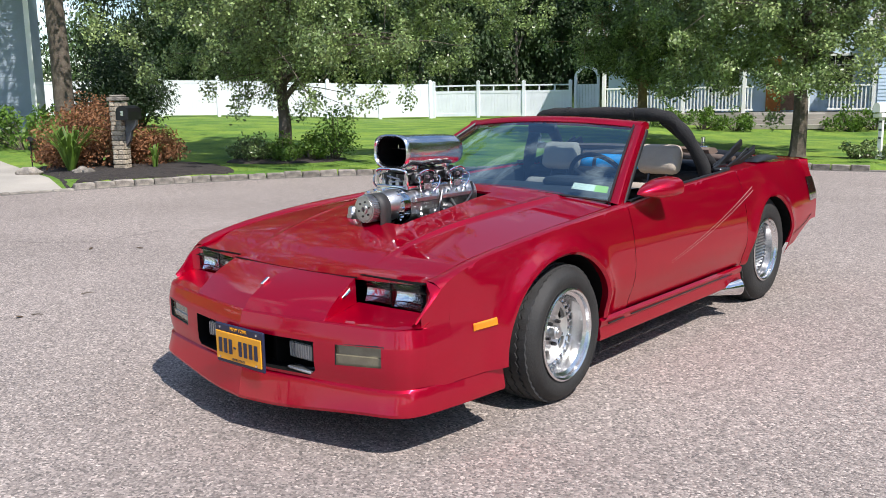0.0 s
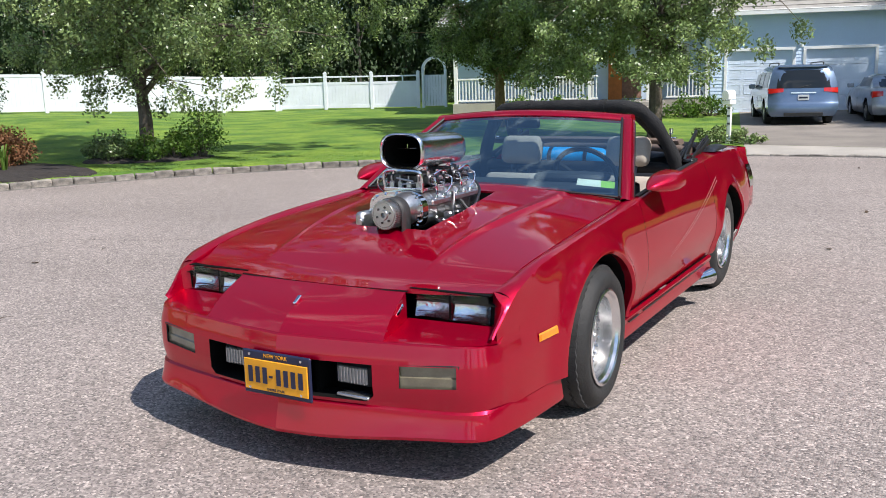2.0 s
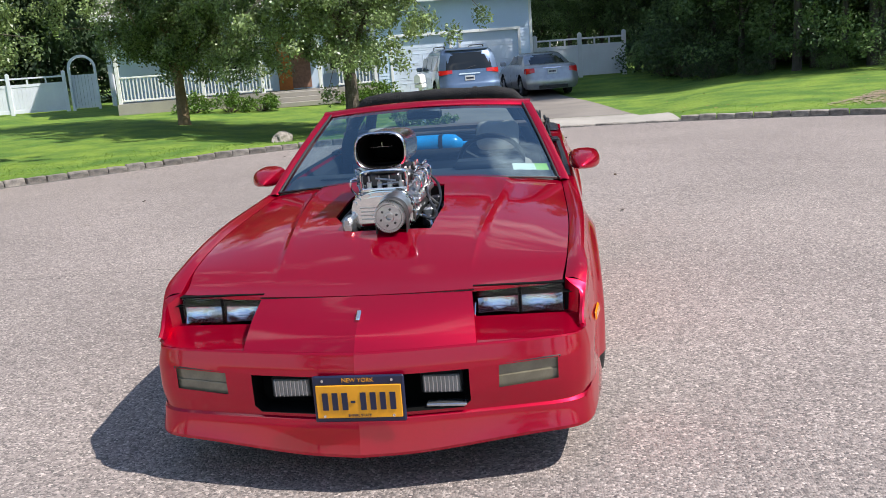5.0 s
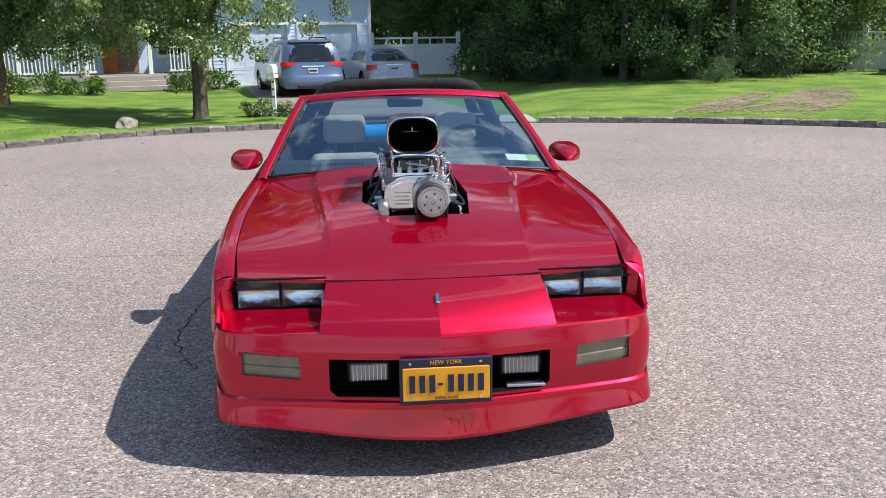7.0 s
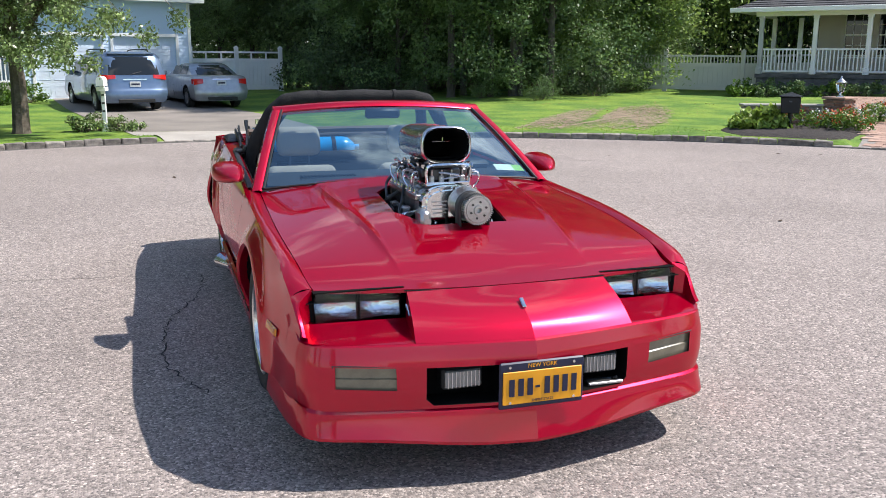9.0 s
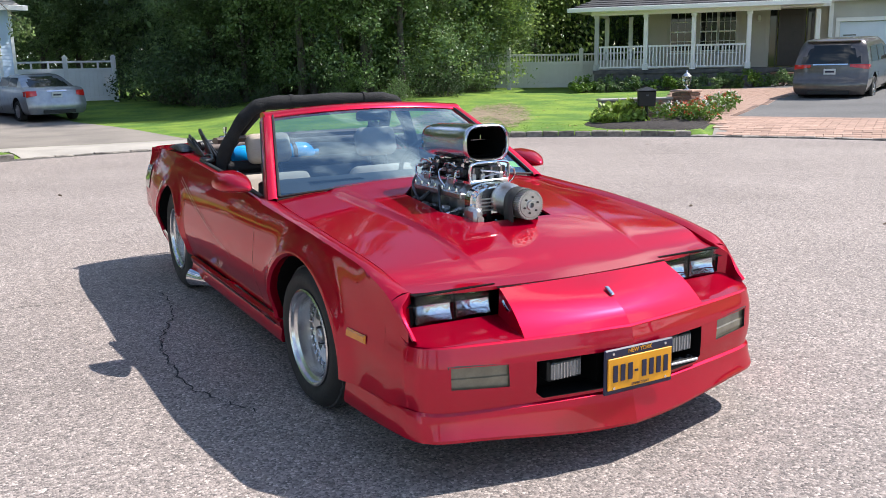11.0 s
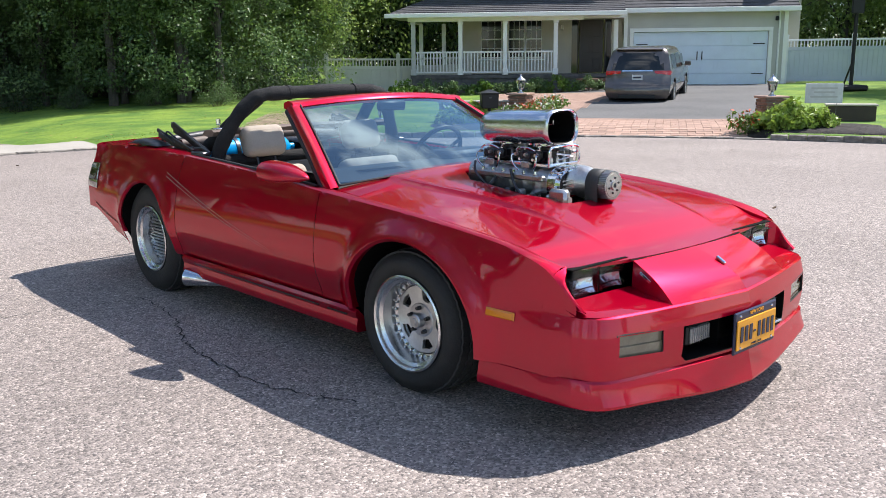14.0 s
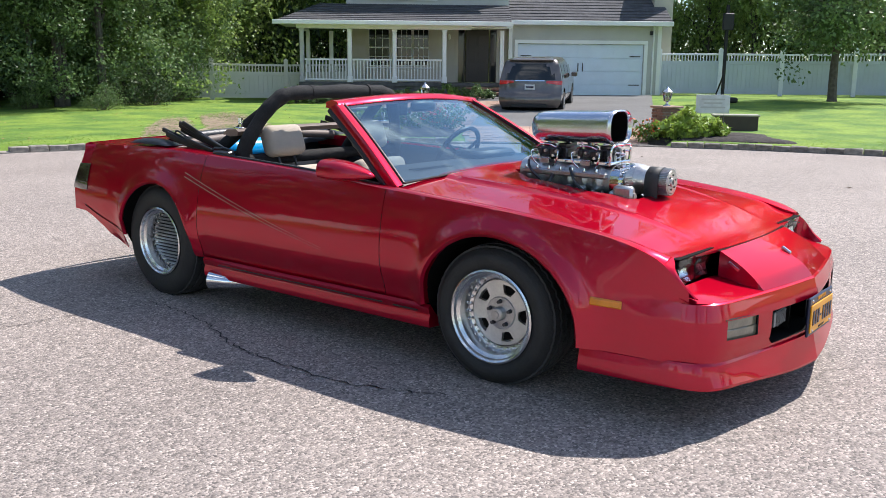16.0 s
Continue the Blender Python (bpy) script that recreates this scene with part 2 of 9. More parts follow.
M["flower_red"] = material("flower_red", (0.60, 0.10, 0.03), 0.6, island=0.3)
M["flower_white"] = material("flower_white", (0.75, 0.72, 0.66), 0.6, island=0.15)
M["lamp_glass"] = glass_material("lamp_glass", (0.85, 0.86, 0.84))
M["sign_white"] = material("sign_white", (0.70, 0.70, 0.68), 0.5, grain=20, speckle=0.05)
M["dirt"] = material("dirt", (0.40, 0.32, 0.21), 0.95, second=(0.25, 0.19, 0.13), scale=3, grain=40, speckle=0.35, bump=0.5)


# ---- mesh helpers ----
def finish(bm, mesh_name, mat, smooth=False, angle=40):
    me = bpy.data.meshes.new(mesh_name)
    bmesh.ops.recalc_face_normals(bm, faces=bm.faces[:])
    if smooth:
        for f in bm.faces:
            f.smooth = True
        for e in bm.edges:
            if len(e.link_faces) == 2 and e.calc_face_angle(0) > radians(angle):
                e.smooth = False
    bm.to_mesh(me)
    bm.free()
    if mat:
        me.materials.append(M[mat])
    return me


def part(name, bm, mat, parent=None, label="", smooth=False, angle=40):
    """Links a bmesh as one mesh object, under a thing or a part."""
    ob = new(name, finish(bm, name, mat, smooth, angle))
    ob.parent = parent
    return tagged(ob, label)


def thing(name, m, label, category, group="", kind=""):
    ob = new(name)
    ob.empty_display_size = 0.2
    ob.matrix_world = m
    return tagged(ob, label, category, group, kind)


def B():
    return bmesh.new()


def box(bm, c, s, bevel=0.0, m=None, segments=1):
    """A box with centre c and size s, its edges bevelled."""
    r = bmesh.ops.create_cube(bm, size=1.0)
    vs = r["verts"]
    bmesh.ops.scale(bm, vec=s, verts=vs)
    bmesh.ops.translate(bm, vec=c, verts=vs)
    if m is not None:
        bmesh.ops.transform(bm, matrix=m, verts=vs)
    if bevel:
        es = list({e for v in vs for e in v.link_edges})
        bmesh.ops.bevel(bm, geom=es, offset=bevel, segments=segments, affect="EDGES", profile=0.5)
    return bm


def prism(bm, poly, axis, a, b, m=None):
    """A closed polygon of (u, v) pushed from a to b along an axis: x takes (y, z), y takes (x, z), z takes (x, y)."""
    def at(u, v, w):
        p = {"x": (w, u, v), "y": (u, w, v), "z": (u, v, w)}[axis]
        return m @ Vector(p) if m is not None else Vector(p)
    lo = [bm.verts.new(at(u, v, a)) for u, v in poly]
    hi = [bm.verts.new(at(u, v, b)) for u, v in poly]
    bm.faces.new(lo[::-1])
    bm.faces.new(hi)
    n = len(poly)
    for i in range(n):
        bm.faces.new((lo[i], lo[(i + 1) % n], hi[(i + 1) % n], hi[i]))
    return bm


def grid(bm, rows, close_u=False, close_v=False):
    """Faces over rows of points, all of one length."""
    vs = [[bm.verts.new(p) for p in row] for row in rows]
    nu, nv = len(vs), len(vs[0])
    for i in range(nu if close_u else nu - 1):
        for j in range(nv if close_v else nv - 1):
            q = [vs[i][j], vs[(i + 1) % nu][j], vs[(i + 1) % nu][(j + 1) % nv], vs[i][(j + 1) % nv]]
            if len({tuple(round(k, 6) for k in v.co) for v in q}) == 4:
                bm.faces.new(q)
            else:
                u = []
                for v in q:
                    if all((v.co - w.co).length > 1e-6 for w in u):
                        u.append(v)
                if len(u) == 3:
                    bm.faces.new(u)
    return vs


def tube(bm, points, r, n=10, caps=True):
    """A round bar along points; r is a number or one per point."""
    pts = [Vector(p) for p in points]
    rs = r if isinstance(r, (list, tuple)) else [r] * len(pts)
    up = Vector((0, 0, 1))
    rows = []
    side = None
    for i, p in enumerate(pts):
        d = (pts[min(i + 1, len(pts) - 1)] - pts[max(i - 1, 0)]).normalized()
        if side is None:
            side = d.cross(up if abs(d.z) < 0.9 else Vector((1, 0, 0))).normalized()
        side = (side - d * side.dot(d)).normalized()
        other = d.cross(side)
        rows.append([p + (side * math.cos(a) + other * math.sin(a)) * rs[i] for a in (2 * math.pi * k / n for k in range(n))])
    vs = grid(bm, rows, close_v=True)
    if caps:
        bm.faces.new(vs[0])
        bm.faces.new(vs[-1][::-1])
    return bm


def smooth_line(points, steps=6):
    """A Catmull-Rom curve through points."""
    p = [Vector(q) for q in points]
    out = []
    for i in range(len(p) - 1):
        a, b, c, d = p[max(i - 1, 0)], p[i], p[i + 1], p[min(i + 2, len(p) - 1)]
        for k in range(steps):
            t = k / steps
            out.append(0.5 * ((2 * b) + (c - a) * t + (2 * a - 5 * b + 4 * c - d) * t * t + (3 * b - a - 3 * c + d) * t ** 3))
    out.append(p[-1])
    return out


def lathe(bm, profile, n=24, m=None, close=False):
    """Turns (radius, height) about the z axis, then places it by m."""
    rows = []
    for k in range(n):
        a = 2 * math.pi * k / n
        row = [Vector((r * math.cos(a), r * math.sin(a), h)) for r, h in profile]
        rows.append([m @ p for p in row] if m is not None else row)
    grid(bm, rows, close_u=True, close_v=close)
    bmesh.ops.remove_doubles(bm, verts=bm.verts[:], dist=1e-5)
    return bm


def raw(name, verts, faces, mat, parent=None, smooth=False):
    me = bpy.data.meshes.new(name)
    me.from_pydata(verts, [], faces)
    if smooth:
        me.polygons.foreach_set("use_smooth", [True] * len(me.polygons))
    me.materials.append(M[mat])
    ob = new(name, me)
    ob.parent = parent
    return ob


def ss(a, b, x):
    t = min(max((x - a) / (b - a), 0.0), 1.0)
    return t * t * (3 - 2 * t)


def curve1(table, x):
    """A smooth value through a short table of (x, value)."""
    if x <= table[0][0]:
        return table[0][1]
    if x >= table[-1][0]:
        return table[-1][1]
    for i in range(len(table) - 1):
        if table[i][0] <= x <= table[i + 1][0]:
            x0, x1 = table[i][0], table[i + 1][0]
            y0, y1 = table[i][1], table[i + 1][1]
            s = (y1 - y0) / (x1 - x0)
            m0 = s if i == 0 else 0.5 * (s + (y0 - table[i - 1][1]) / (x0 - table[i - 1][0]))
            m1 = s if i == len(table) - 2 else 0.5 * (s + (table[i + 2][1] - y1) / (table[i + 2][0] - x1))
            h = x1 - x0
            t = (x - x0) / h
            return (2 * t ** 3 - 3 * t * t + 1) * y0 + (t ** 3 - 2 * t * t + t) * h * m0 + (3 * t * t - 2 * t ** 3) * y1 + (t ** 3 - t * t) * h * m1


# ---- ground ----
CX, CY, RK = 0.77, 0.56, 12.0


def ring(x, y):
    """Radius of the kerb towards a point: the circle is a little flat on its west side."""
    a = math.degrees(math.atan2(y - CY, x - CX)) % 360
    return RK - 0.72 * ss(112, 130, a) * (1 - ss(230, 260, a))


# drives: left edge and right edge as lines from the kerb to the garage
DRIVES = {
    "north": ((-0.95, 12.4), (-4.7, 30.2), (3.25, 11.9), (0.35, 31.2)),
    "east": ((9.9, 8.25), (23.2, 19.6), (12.05, 5.3), (28.6, 13.4)),
    "west": ((-10.0, 3.25), (-30.0, 8.4), (-10.4, -1.2), (-30.0, 3.0)),
}


def inside_drive(x, y, grow=0.0):
    for a, b, c, d in DRIVES.values():
        a, b, c, d = Vector(a), Vector(b), Vector(c), Vector(d)
        p = Vector((x, y))
        inside = True
        ring = (a, b, d, c)
        mid = (a + b + c + d) / 4
        for i in range(4):
            u, v = ring[i], ring[(i + 1) % 4]
            n = Vector((-(v - u).y, (v - u).x)).normalized()
            if n.dot(mid - u) < 0:
                n = -n
            if n.dot(p - u) < -grow:
                inside = False
        if inside:
            return True
    return False


def rise(x, y):
    """The slow rise of the land outside the kerb."""
    r = math.hypot(x - CX, y - CY)
    a = math.degrees(math.atan2(y - CY, x - CX))
    amp = (0.48 - 0.24 * ss(20, 40, a - 12)) * (1 - ss(52, 70, abs(a - 12))) + 0.02 * ss(52, 70, abs(a - 12)) + 0.10 * ss(100, 125, a) + 0.32 * ss(134, 150, a)
    dip = 0.24 * (1 - ss(24.5, 31, r)) * ss(12.3, 15.2, r) * (1 - ss(14, 23, abs(a - 98)))
    return amp * ss(13, 33, r) - dip + 0.02 * math.sin(x * 0.7) * math.cos(y * 0.6) * ss(13, 18, r)


def land(x, y):
    r = math.hypot(x - CX, y - CY)
    if y < -9.0 and abs(x - CX) < 5.2:
        return -0.06
    edge = ring(x, y) + 0.14
    if r < edge:
        return -0.06
    wide = 1.3 if inside_drive(x, y, 0.15) else 0.16
    return -0.06 + 0.16 * ss(edge, edge + wide, r) + rise(x, y)


def build_ground():
    radii = [0.01, 4, 8, 11, 12.0, 12.14, 12.22, 12.3, 12.4, 12.6, 12.9, 13.3] + [13.8 + 0.55 * i for i in range(40)]
    while radii[-1] < 900:
        radii.append(radii[-1] * 1.16)
    n = 420
    verts, faces = [], []
    for r in radii:
        for k in range(n):
            a = 2 * math.pi * k / n
            q = r * (1 + (ring(CX + math.cos(a), CY + math.sin(a)) / RK - 1) * (1 - ss(14, 24, r)))
            x, y = CX + q * math.cos(a), CY + q * math.sin(a)
            verts.append((x, y, land(x, y)))
    for i in range(len(radii) - 1):
        for k in range(n):
            faces.append((i * n + k, (i + 1) * n + k, (i + 1) * n + (k + 1) % n, i * n + (k + 1) % n))
    ob = raw("ground", verts, faces, "grass", smooth=True)
    tagged(ob, "sunlit mown green lawn with uneven tufts and shade", "lawn", kind="structure")


build_ground()


def build_road():
    """The turning circle and the street that leaves it behind the camera."""
    bm = B()
    n = 144
    rim = []
    for k in range(n):
        a = 2 * math.pi * k / n
        q = ring(CX + math.cos(a), CY + math.sin(a)) + 0.05
        rim.append((CX + q * math.cos(a), CY + q * math.sin(a)))
    rows = []
    for f in (0.0005, 0.25, 0.5, 0.75, 1.0):
        rows.append([Vector((CX + (x - CX) * f, CY + (y - CY) * f, 0.0)) for x, y in rim])
    grid(bm, rows, close_v=True)
    rows = [[Vector((CX + x, y, -0.004)) for x in (-4.8, 0, 4.8)] for y in (-10.0, -30, -80, -200)]
    grid(bm, rows)
    part("road", bm, "asphalt").data.name = "road"
    tagged(bpy.data.objects["road"], "worn pale grey asphalt turning circle with fine cracks", "road", kind="structure")


build_road()


def drive_surface(name, key, near, far, mat, label, lift=0.014, cols=14, rows_n=40):
    """A slab laid over the land between fractions near and far of a drive's length."""
    a, b, c, d = (Vector(p) for p in DRIVES[key])
    rows = []
    for i in range(rows_n + 1):
        t = near + (far - near) * i / rows_n
        l, r = a.lerp(b, t), c.lerp(d, t)
        row = []
        for j in range(cols + 1):
            p = l.lerp(r, j / cols)
            z = land(p.x, p.y)
            if math.hypot(p.x - CX, p.y - CY) < ring(p.x, p.y) + 1.4:
                z = max(z, -0.03)
            row.append(Vector((p.x, p.y, z + lift)))
        rows.append(row)
    bm = B()
    grid(bm, rows)
    ob = part(name, bm, mat, smooth=True)
    return tagged(ob, label, "driveway", kind="structure")


drive_surface("driveway_north_apron", "north", 0.0, 0.235, "concrete", "pale concrete driveway apron with a joint across it")
drive_surface("driveway_north", "north", 0.237, 1.0, "concrete_worn", "weathered light concrete driveway in front of the garage")
drive_surface("driveway_east_apron", "east", 0.0, 0.20, "mortar", "sand bed under pink brick pavers", lift=0.01)
drive_surface("driveway_east", "east", 0.20, 1.0, "drive_asphalt", "dark asphalt driveway up to the double garage")
drive_surface("driveway_west", "west", 0.0, 1.0, "concrete", "pale concrete driveway edge beside the mulch bed")


def build_kerb():
    """Granite blocks laid end to end along the turning circle, dropped at the drives."""
    kerb = thing("kerb", Matrix.Identity(4), "rough grey granite block kerb round the turning circle", "kerb", kind="structure")
    bm = B()
    rows = []
    for k in range(241):
        a = radians(-66 + 312 * k / 240)
        d = ring(CX + math.cos(a), CY + math.sin(a)) - RK
        rows.append([Vector((CX + (r + d) * math.cos(a), CY + (r + d) * math.sin(a), z)) for r, z in ((11.99, -0.03), (12.0, 0.012), (12.16, 0.02), (12.17, -0.05))])
    grid(bm, rows)
    part("bed", bm, "kerb_bed", kerb, "dark mortar between the blocks")
    rng = random.Random(4)
    meshes = []
    for v in range(6):
        bm = B()
        box(bm, (0, 0, 0), (0.292, 0.15, 0.14), 0.012)
        for p in bm.verts:
            p.co += Vector((rng.uniform(-1, 1) * 0.008, rng.uniform(-1, 1) * 0.01, rng.uniform(-1, 1) * 0.010))
        meshes.append(finish(bm, "block", "stone"))
    a = -64.0
    while a < 244:
        d = ring(CX + math.cos(radians(a)), CY + math.sin(radians(a))) - RK
        x, y = CX + (12.08 + d) * math.cos(radians(a)), CY + (12.08 + d) * math.sin(radians(a))
        ox, oy = CX + (12.9 + d) * math.cos(radians(a)), CY + (12.9 + d) * math.sin(radians(a))
        drop = 0.075 if inside_drive(ox, oy, 0.25) else 0.0
        ob = new("block", rng.choice(meshes))
        ob.parent = kerb
        ob.matrix_world = pose(x, y, 0.035 - drop + rng.uniform(-0.008, 0.008), rng.uniform(-2, 2), rng.uniform(-2, 2), a + 90 + rng.uniform(-1.5, 1.5))
        a += (1.43 + rng.uniform(-0.03, 0.05)) * 12 / (12 + d)


build_kerb()

# ---- trees and shrubs ----
def leaf_mesh(name, centres, spread, per, size, mat, seed, flat=0.5, droop=0.0):
    """Many small folded leaves scattered round clump centres."""
    rng = np.random.default_rng(seed)
    c = np.repeat(np.array(centres, float), per, axis=0)
    n = len(c)
    d = rng.normal(size=(n, 3))
    d /= np.linalg.norm(d, axis=1)[:, None]
    p = c + d * (spread * rng.random((n, 1)) ** 0.45) * np.array([1, 1, 0.8])
    p[:, 2] -= droop * rng.random(n)
    # leaf faces turn up and outward from their clump
    face = rng.normal(size=(n, 3)) * 0.8 + d * 0.4 + np.array([0, 0, flat * 0.7])
    face /= np.linalg.norm(face, axis=1)[:, None]
    a = np.cross(face, rng.normal(size=(n, 3)))
    a /= np.linalg.norm(a, axis=1)[:, None]
    b = np.cross(face, a)
    s = size * (0.6 + 0.8 * rng.random((n, 1)))
    up = np.cross(a, b)
    v = np.empty((n, 4, 3))
    v[:, 0], v[:, 2] = p - a * s, p + a * s
    v[:, 1], v[:, 3] = p + b * s * 0.55 + up * s * 0.15, p - b * s * 0.55 + up * s * 0.15
    me = bpy.data.meshes.new(name)
    me.vertices.add(4 * n)
    me.vertices.foreach_set("co", v.reshape(-1))
    me.loops.add(4 * n)
    me.loops.foreach_set("vertex_index", np.arange(4 * n, dtype=np.int32))
    me.polygons.add(n)
    me.polygons.foreach_set("loop_start", np.arange(0, 4 * n, 4, dtype=np.int32))
    me.update(calc_edges=True)
    me.materials.append(M[mat])
    return me


def branch_net(rng, height, first, reach, trunk_r, limbs, lean=0.0, levels=3):
    """Lines of a trunk and limbs with radii, and the clump centres at their ends."""
    lines, tips = [], []
    top = Vector((lean * height * 0.1, 0, height * 0.72))
    trunk = smooth_line([(0, 0, -0.1), (0.02, 0.02, first * 0.5), (lean * 0.1, 0.0, first), (lean * 0.3 + 0.1, 0.05, (first + top.z) / 2), top], 4)
    lines.append((trunk, [trunk_r * (1.25 if i == 0 else 1 - 0.75 * i / len(trunk)) for i in range(len(trunk))]))
    for k in range(limbs):
        q = k / limbs
        a = 2.4 * k + rng.uniform(-0.4, 0.4)
        base = trunk[min(int(len(trunk) * (0.42 + 0.55 * q)), len(trunk) - 1)]
        out = reach * (1 - 0.45 * q) * rng.uniform(0.7, 1.05)
        rise_z = height * rng.uniform(0.10, 0.30) * (0.6 + 0.7 * q)
        end = base + Vector((out * math.cos(a), out * math.sin(a), rise_z))
        mid = base.lerp(end, 0.5) + Vector((0, 0, 0.12 * height * rng.uniform(0.2, 0.8)))
        line = smooth_line([base, mid, end], 5)
        lines.append((line, [trunk_r * 0.42 * (1 - 0.85 * i / len(line)) for i in range(len(line))]))
        for j in range(2, len(line)):
            tips.append(line[j])
            for _ in range(levels):
                w = Vector((rng.gauss(0, 1), rng.gauss(0, 1), rng.gauss(-0.05, 0.6))) * reach * 0.22
                e = line[j] + w
                tips.append(e)
                lines.append(([line[j], line[j].lerp(e, 0.5) + Vector((0, 0, 0.05)), e], [trunk_r * 0.09, trunk_r * 0.06, trunk_r * 0.025]))
    return lines, tips


def tree(name, m, label, seed, height, first, reach, trunk_r, limbs, leaf, spread, per, size, bark="bark", extra=(), category="tree", twigs=True):
    rng = random.Random(seed)
    ob = thing(name, m, label, category)
    lines, tips = branch_net(rng, height, first, reach, trunk_r, limbs)
    bm = B()
    for line, rs in lines:
        if rs[0] > trunk_r * 0.1 or twigs:
            tube(bm, line, rs, 8 if rs[0] > trunk_r * 0.5 else (5 if rs[0] > trunk_r * 0.1 else 3), caps=False)
    part("trunk", bm, bark, ob, smooth=True)
    crown = new("crown", leaf_mesh("crown", [tuple(t) for t in tips] + list(extra), spread, per, size, leaf, seed, droop=0.25))
    crown.parent = ob
    return ob


def ground_pose(x, y, turn=0.0, sink=0.0):
    return pose(x, y, land(x, y) - sink, 0, 0, turn)


def shrub(name, x, y, label, seed, w, h, leaf, n=30, per=45, size=0.05, category="shrub", stems=True):
    rng = random.Random(seed)
    ob = thing(name, ground_pose(x, y), label, category)
    tips = []
    bm = B()
    for k in range(n):
        a, r = rng.uniform(0, 6.283), math.sqrt(rng.random())
        z = h * (1 - 0.55 * r * r) * rng.uniform(0.25, 1.0)
        p = Vector((w * r * math.cos(a), w * r * math.sin(a), z))
        tips.append(p)
        tube(bm, [(p.x * 0.15, p.y * 0.15, -0.03), (p.x * 0.6, p.y * 0.6, z * 0.6), p], [0.012, 0.008, 0.003], 4, caps=False)
    part("branchwork", bm, "bark", ob)
    crown = new("foliage", leaf_mesh("foliage", [tuple(t) for t in tips], max(w, h) * 0.28, per, size, leaf, seed))
    crown.parent = ob
    return ob


def upper_crown(rng, rx, ry, z0, z1, n):
    """Clump centres filling the rounded top of a crown."""
    out = []
    while len(out) < n:
        x, y, q = rng.uniform(-1, 1), rng.uniform(-1, 1), rng.random()
        if x * x + y * y < 1 - 0.75 * q * q:
            out.append((x * rx, y * ry, z0 + (z1 - z0) * q))
    return out


# street trees
rngA = random.Random(11)
low = [(rngA.uniform(-3.5, 3.7), rngA.uniform(-2.7, 3.0), rngA.uniform(1.75, 4.2)) for _ in range(200)]
low = [p for p in low if (p[0] / 3.8) ** 2 + (p[1] / 3.3) ** 2 < 1 and p[2] > 1.70 + 0.09 * (3.6 - math.hypot(p[0], p[1]))]
low += upper_crown(rngA, 4.2, 3.5, 3.8, 10.2, 260)
low += [(0.918 * d - 0.397 * e, 0.397 * d + 0.918 * e, rngA.uniform(2.5, 4.6)) for d, e in [(rngA.uniform(2.6, 5.2), rngA.uniform(-0.9, 0.9)) for _ in range(70)]]
tree("street_tree", ground_pose(-11.05, 8.25, 20), "pear tree with a broad leafy crown on the lawn", 3, 9.6, 1.5, 3.4, 0.155, 18, "leaf", 0.23, 140, 0.034, extra=low)
rngA = random.Random(12)
low = [(rngA.uniform(-4.2, 3.2), rngA.uniform(-3.0, 3.0), rngA.uniform(1.4, 5.2)) for _ in range(340)]
low = [p for p in low if (p[0] / 4.2) ** 2 + (p[1] / 3.2) ** 2 < 1 and p[2] > 2.45 - 0.34 * math.hypot(p[0], p[1])]
low += upper_crown(rngA, 3.9, 3.3, 5.0, 10.4, 210)
low = [p for p in low if 0.715 * p[0] + 0.70 * p[1] < 2.2]
tree("street_tree", ground_pose(-3.95, 17.0, -30), "pear tree with low hanging leafy branches on the lawn", 5, 10.4, 2.0, 2.9, 0.185, 15, "leaf", 0.26, 190, 0.040, extra=low)
rngA = random.Random(13)
low = [(rngA.uniform(-2.3, 2.3), rngA.uniform(-2.2, 2.2), rngA.uniform(1.5, 4.8)) for _ in range(190)]
low = [p for p in low if (p[0] / 2.4) ** 2 + (p[1] / 2.3) ** 2 < 1 and (p[2] > 4.0 or 0.82 * p[0] - 0.58 * p[1] > -0.7)]
low += upper_crown(rngA, 2.8, 2.6, 4.8, 8.6, 120)
tree("street_tree", ground_pose(-9.5, 20.2, 60), "lawn tree with a pale sunlit trunk and dense crown", 8, 9.0, 1.7, 2.1, 0.18, 14, "leaf", 0.31, 150, 0.042, bark="bark_pale", extra=low)

# woods: a few kinds of tree and undergrowth set out many times
def wood_proto(seed, height, reach, first, per, size, leaf="leaf_wood", low=70, spread=0.50, twigs=True):
    rng = random.Random(seed)
    extra = []
    for _ in range(low):
        a, r = rng.uniform(0, 6.283), reach * (0.4 + 0.65 * rng.random())
        extra.append((r * math.cos(a), r * math.sin(a), 0.9 + height * 0.5 * rng.random() ** 1.5))
    return tree("woodland_tree", pose(0, 0, 0), "tall dark woodland tree in full leaf", seed, height, first, reach, 0.145, 12, leaf, spread, per, size, extra=extra, twigs=twigs, bark="bark_wood")


protos = [wood_proto(21, 16, 2.9, 3.0, 85, 0.050, spread=0.46), wood_proto(22, 18, 3.2, 3.6, 85, 0.052, spread=0.46), wood_proto(23, 13, 2.7, 2.6, 85, 0.048, spread=0.46), wood_proto(24, 15, 3.0, 3.0, 85, 0.050, spread=0.46)]
far_protos = [wood_proto(25, 14, 3.2, 2.0, 42, 0.078, "leaf_far_lit", low=60, spread=0.85, twigs=False), wood_proto(26, 16, 3.4, 2.4, 42, 0.080, "leaf_far_lit", low=60, spread=0.85, twigs=False), wood_proto(27, 13, 3.0, 2.0, 42, 0.078, "leaf_far_lit", low=60, spread=0.85, twigs=False)]
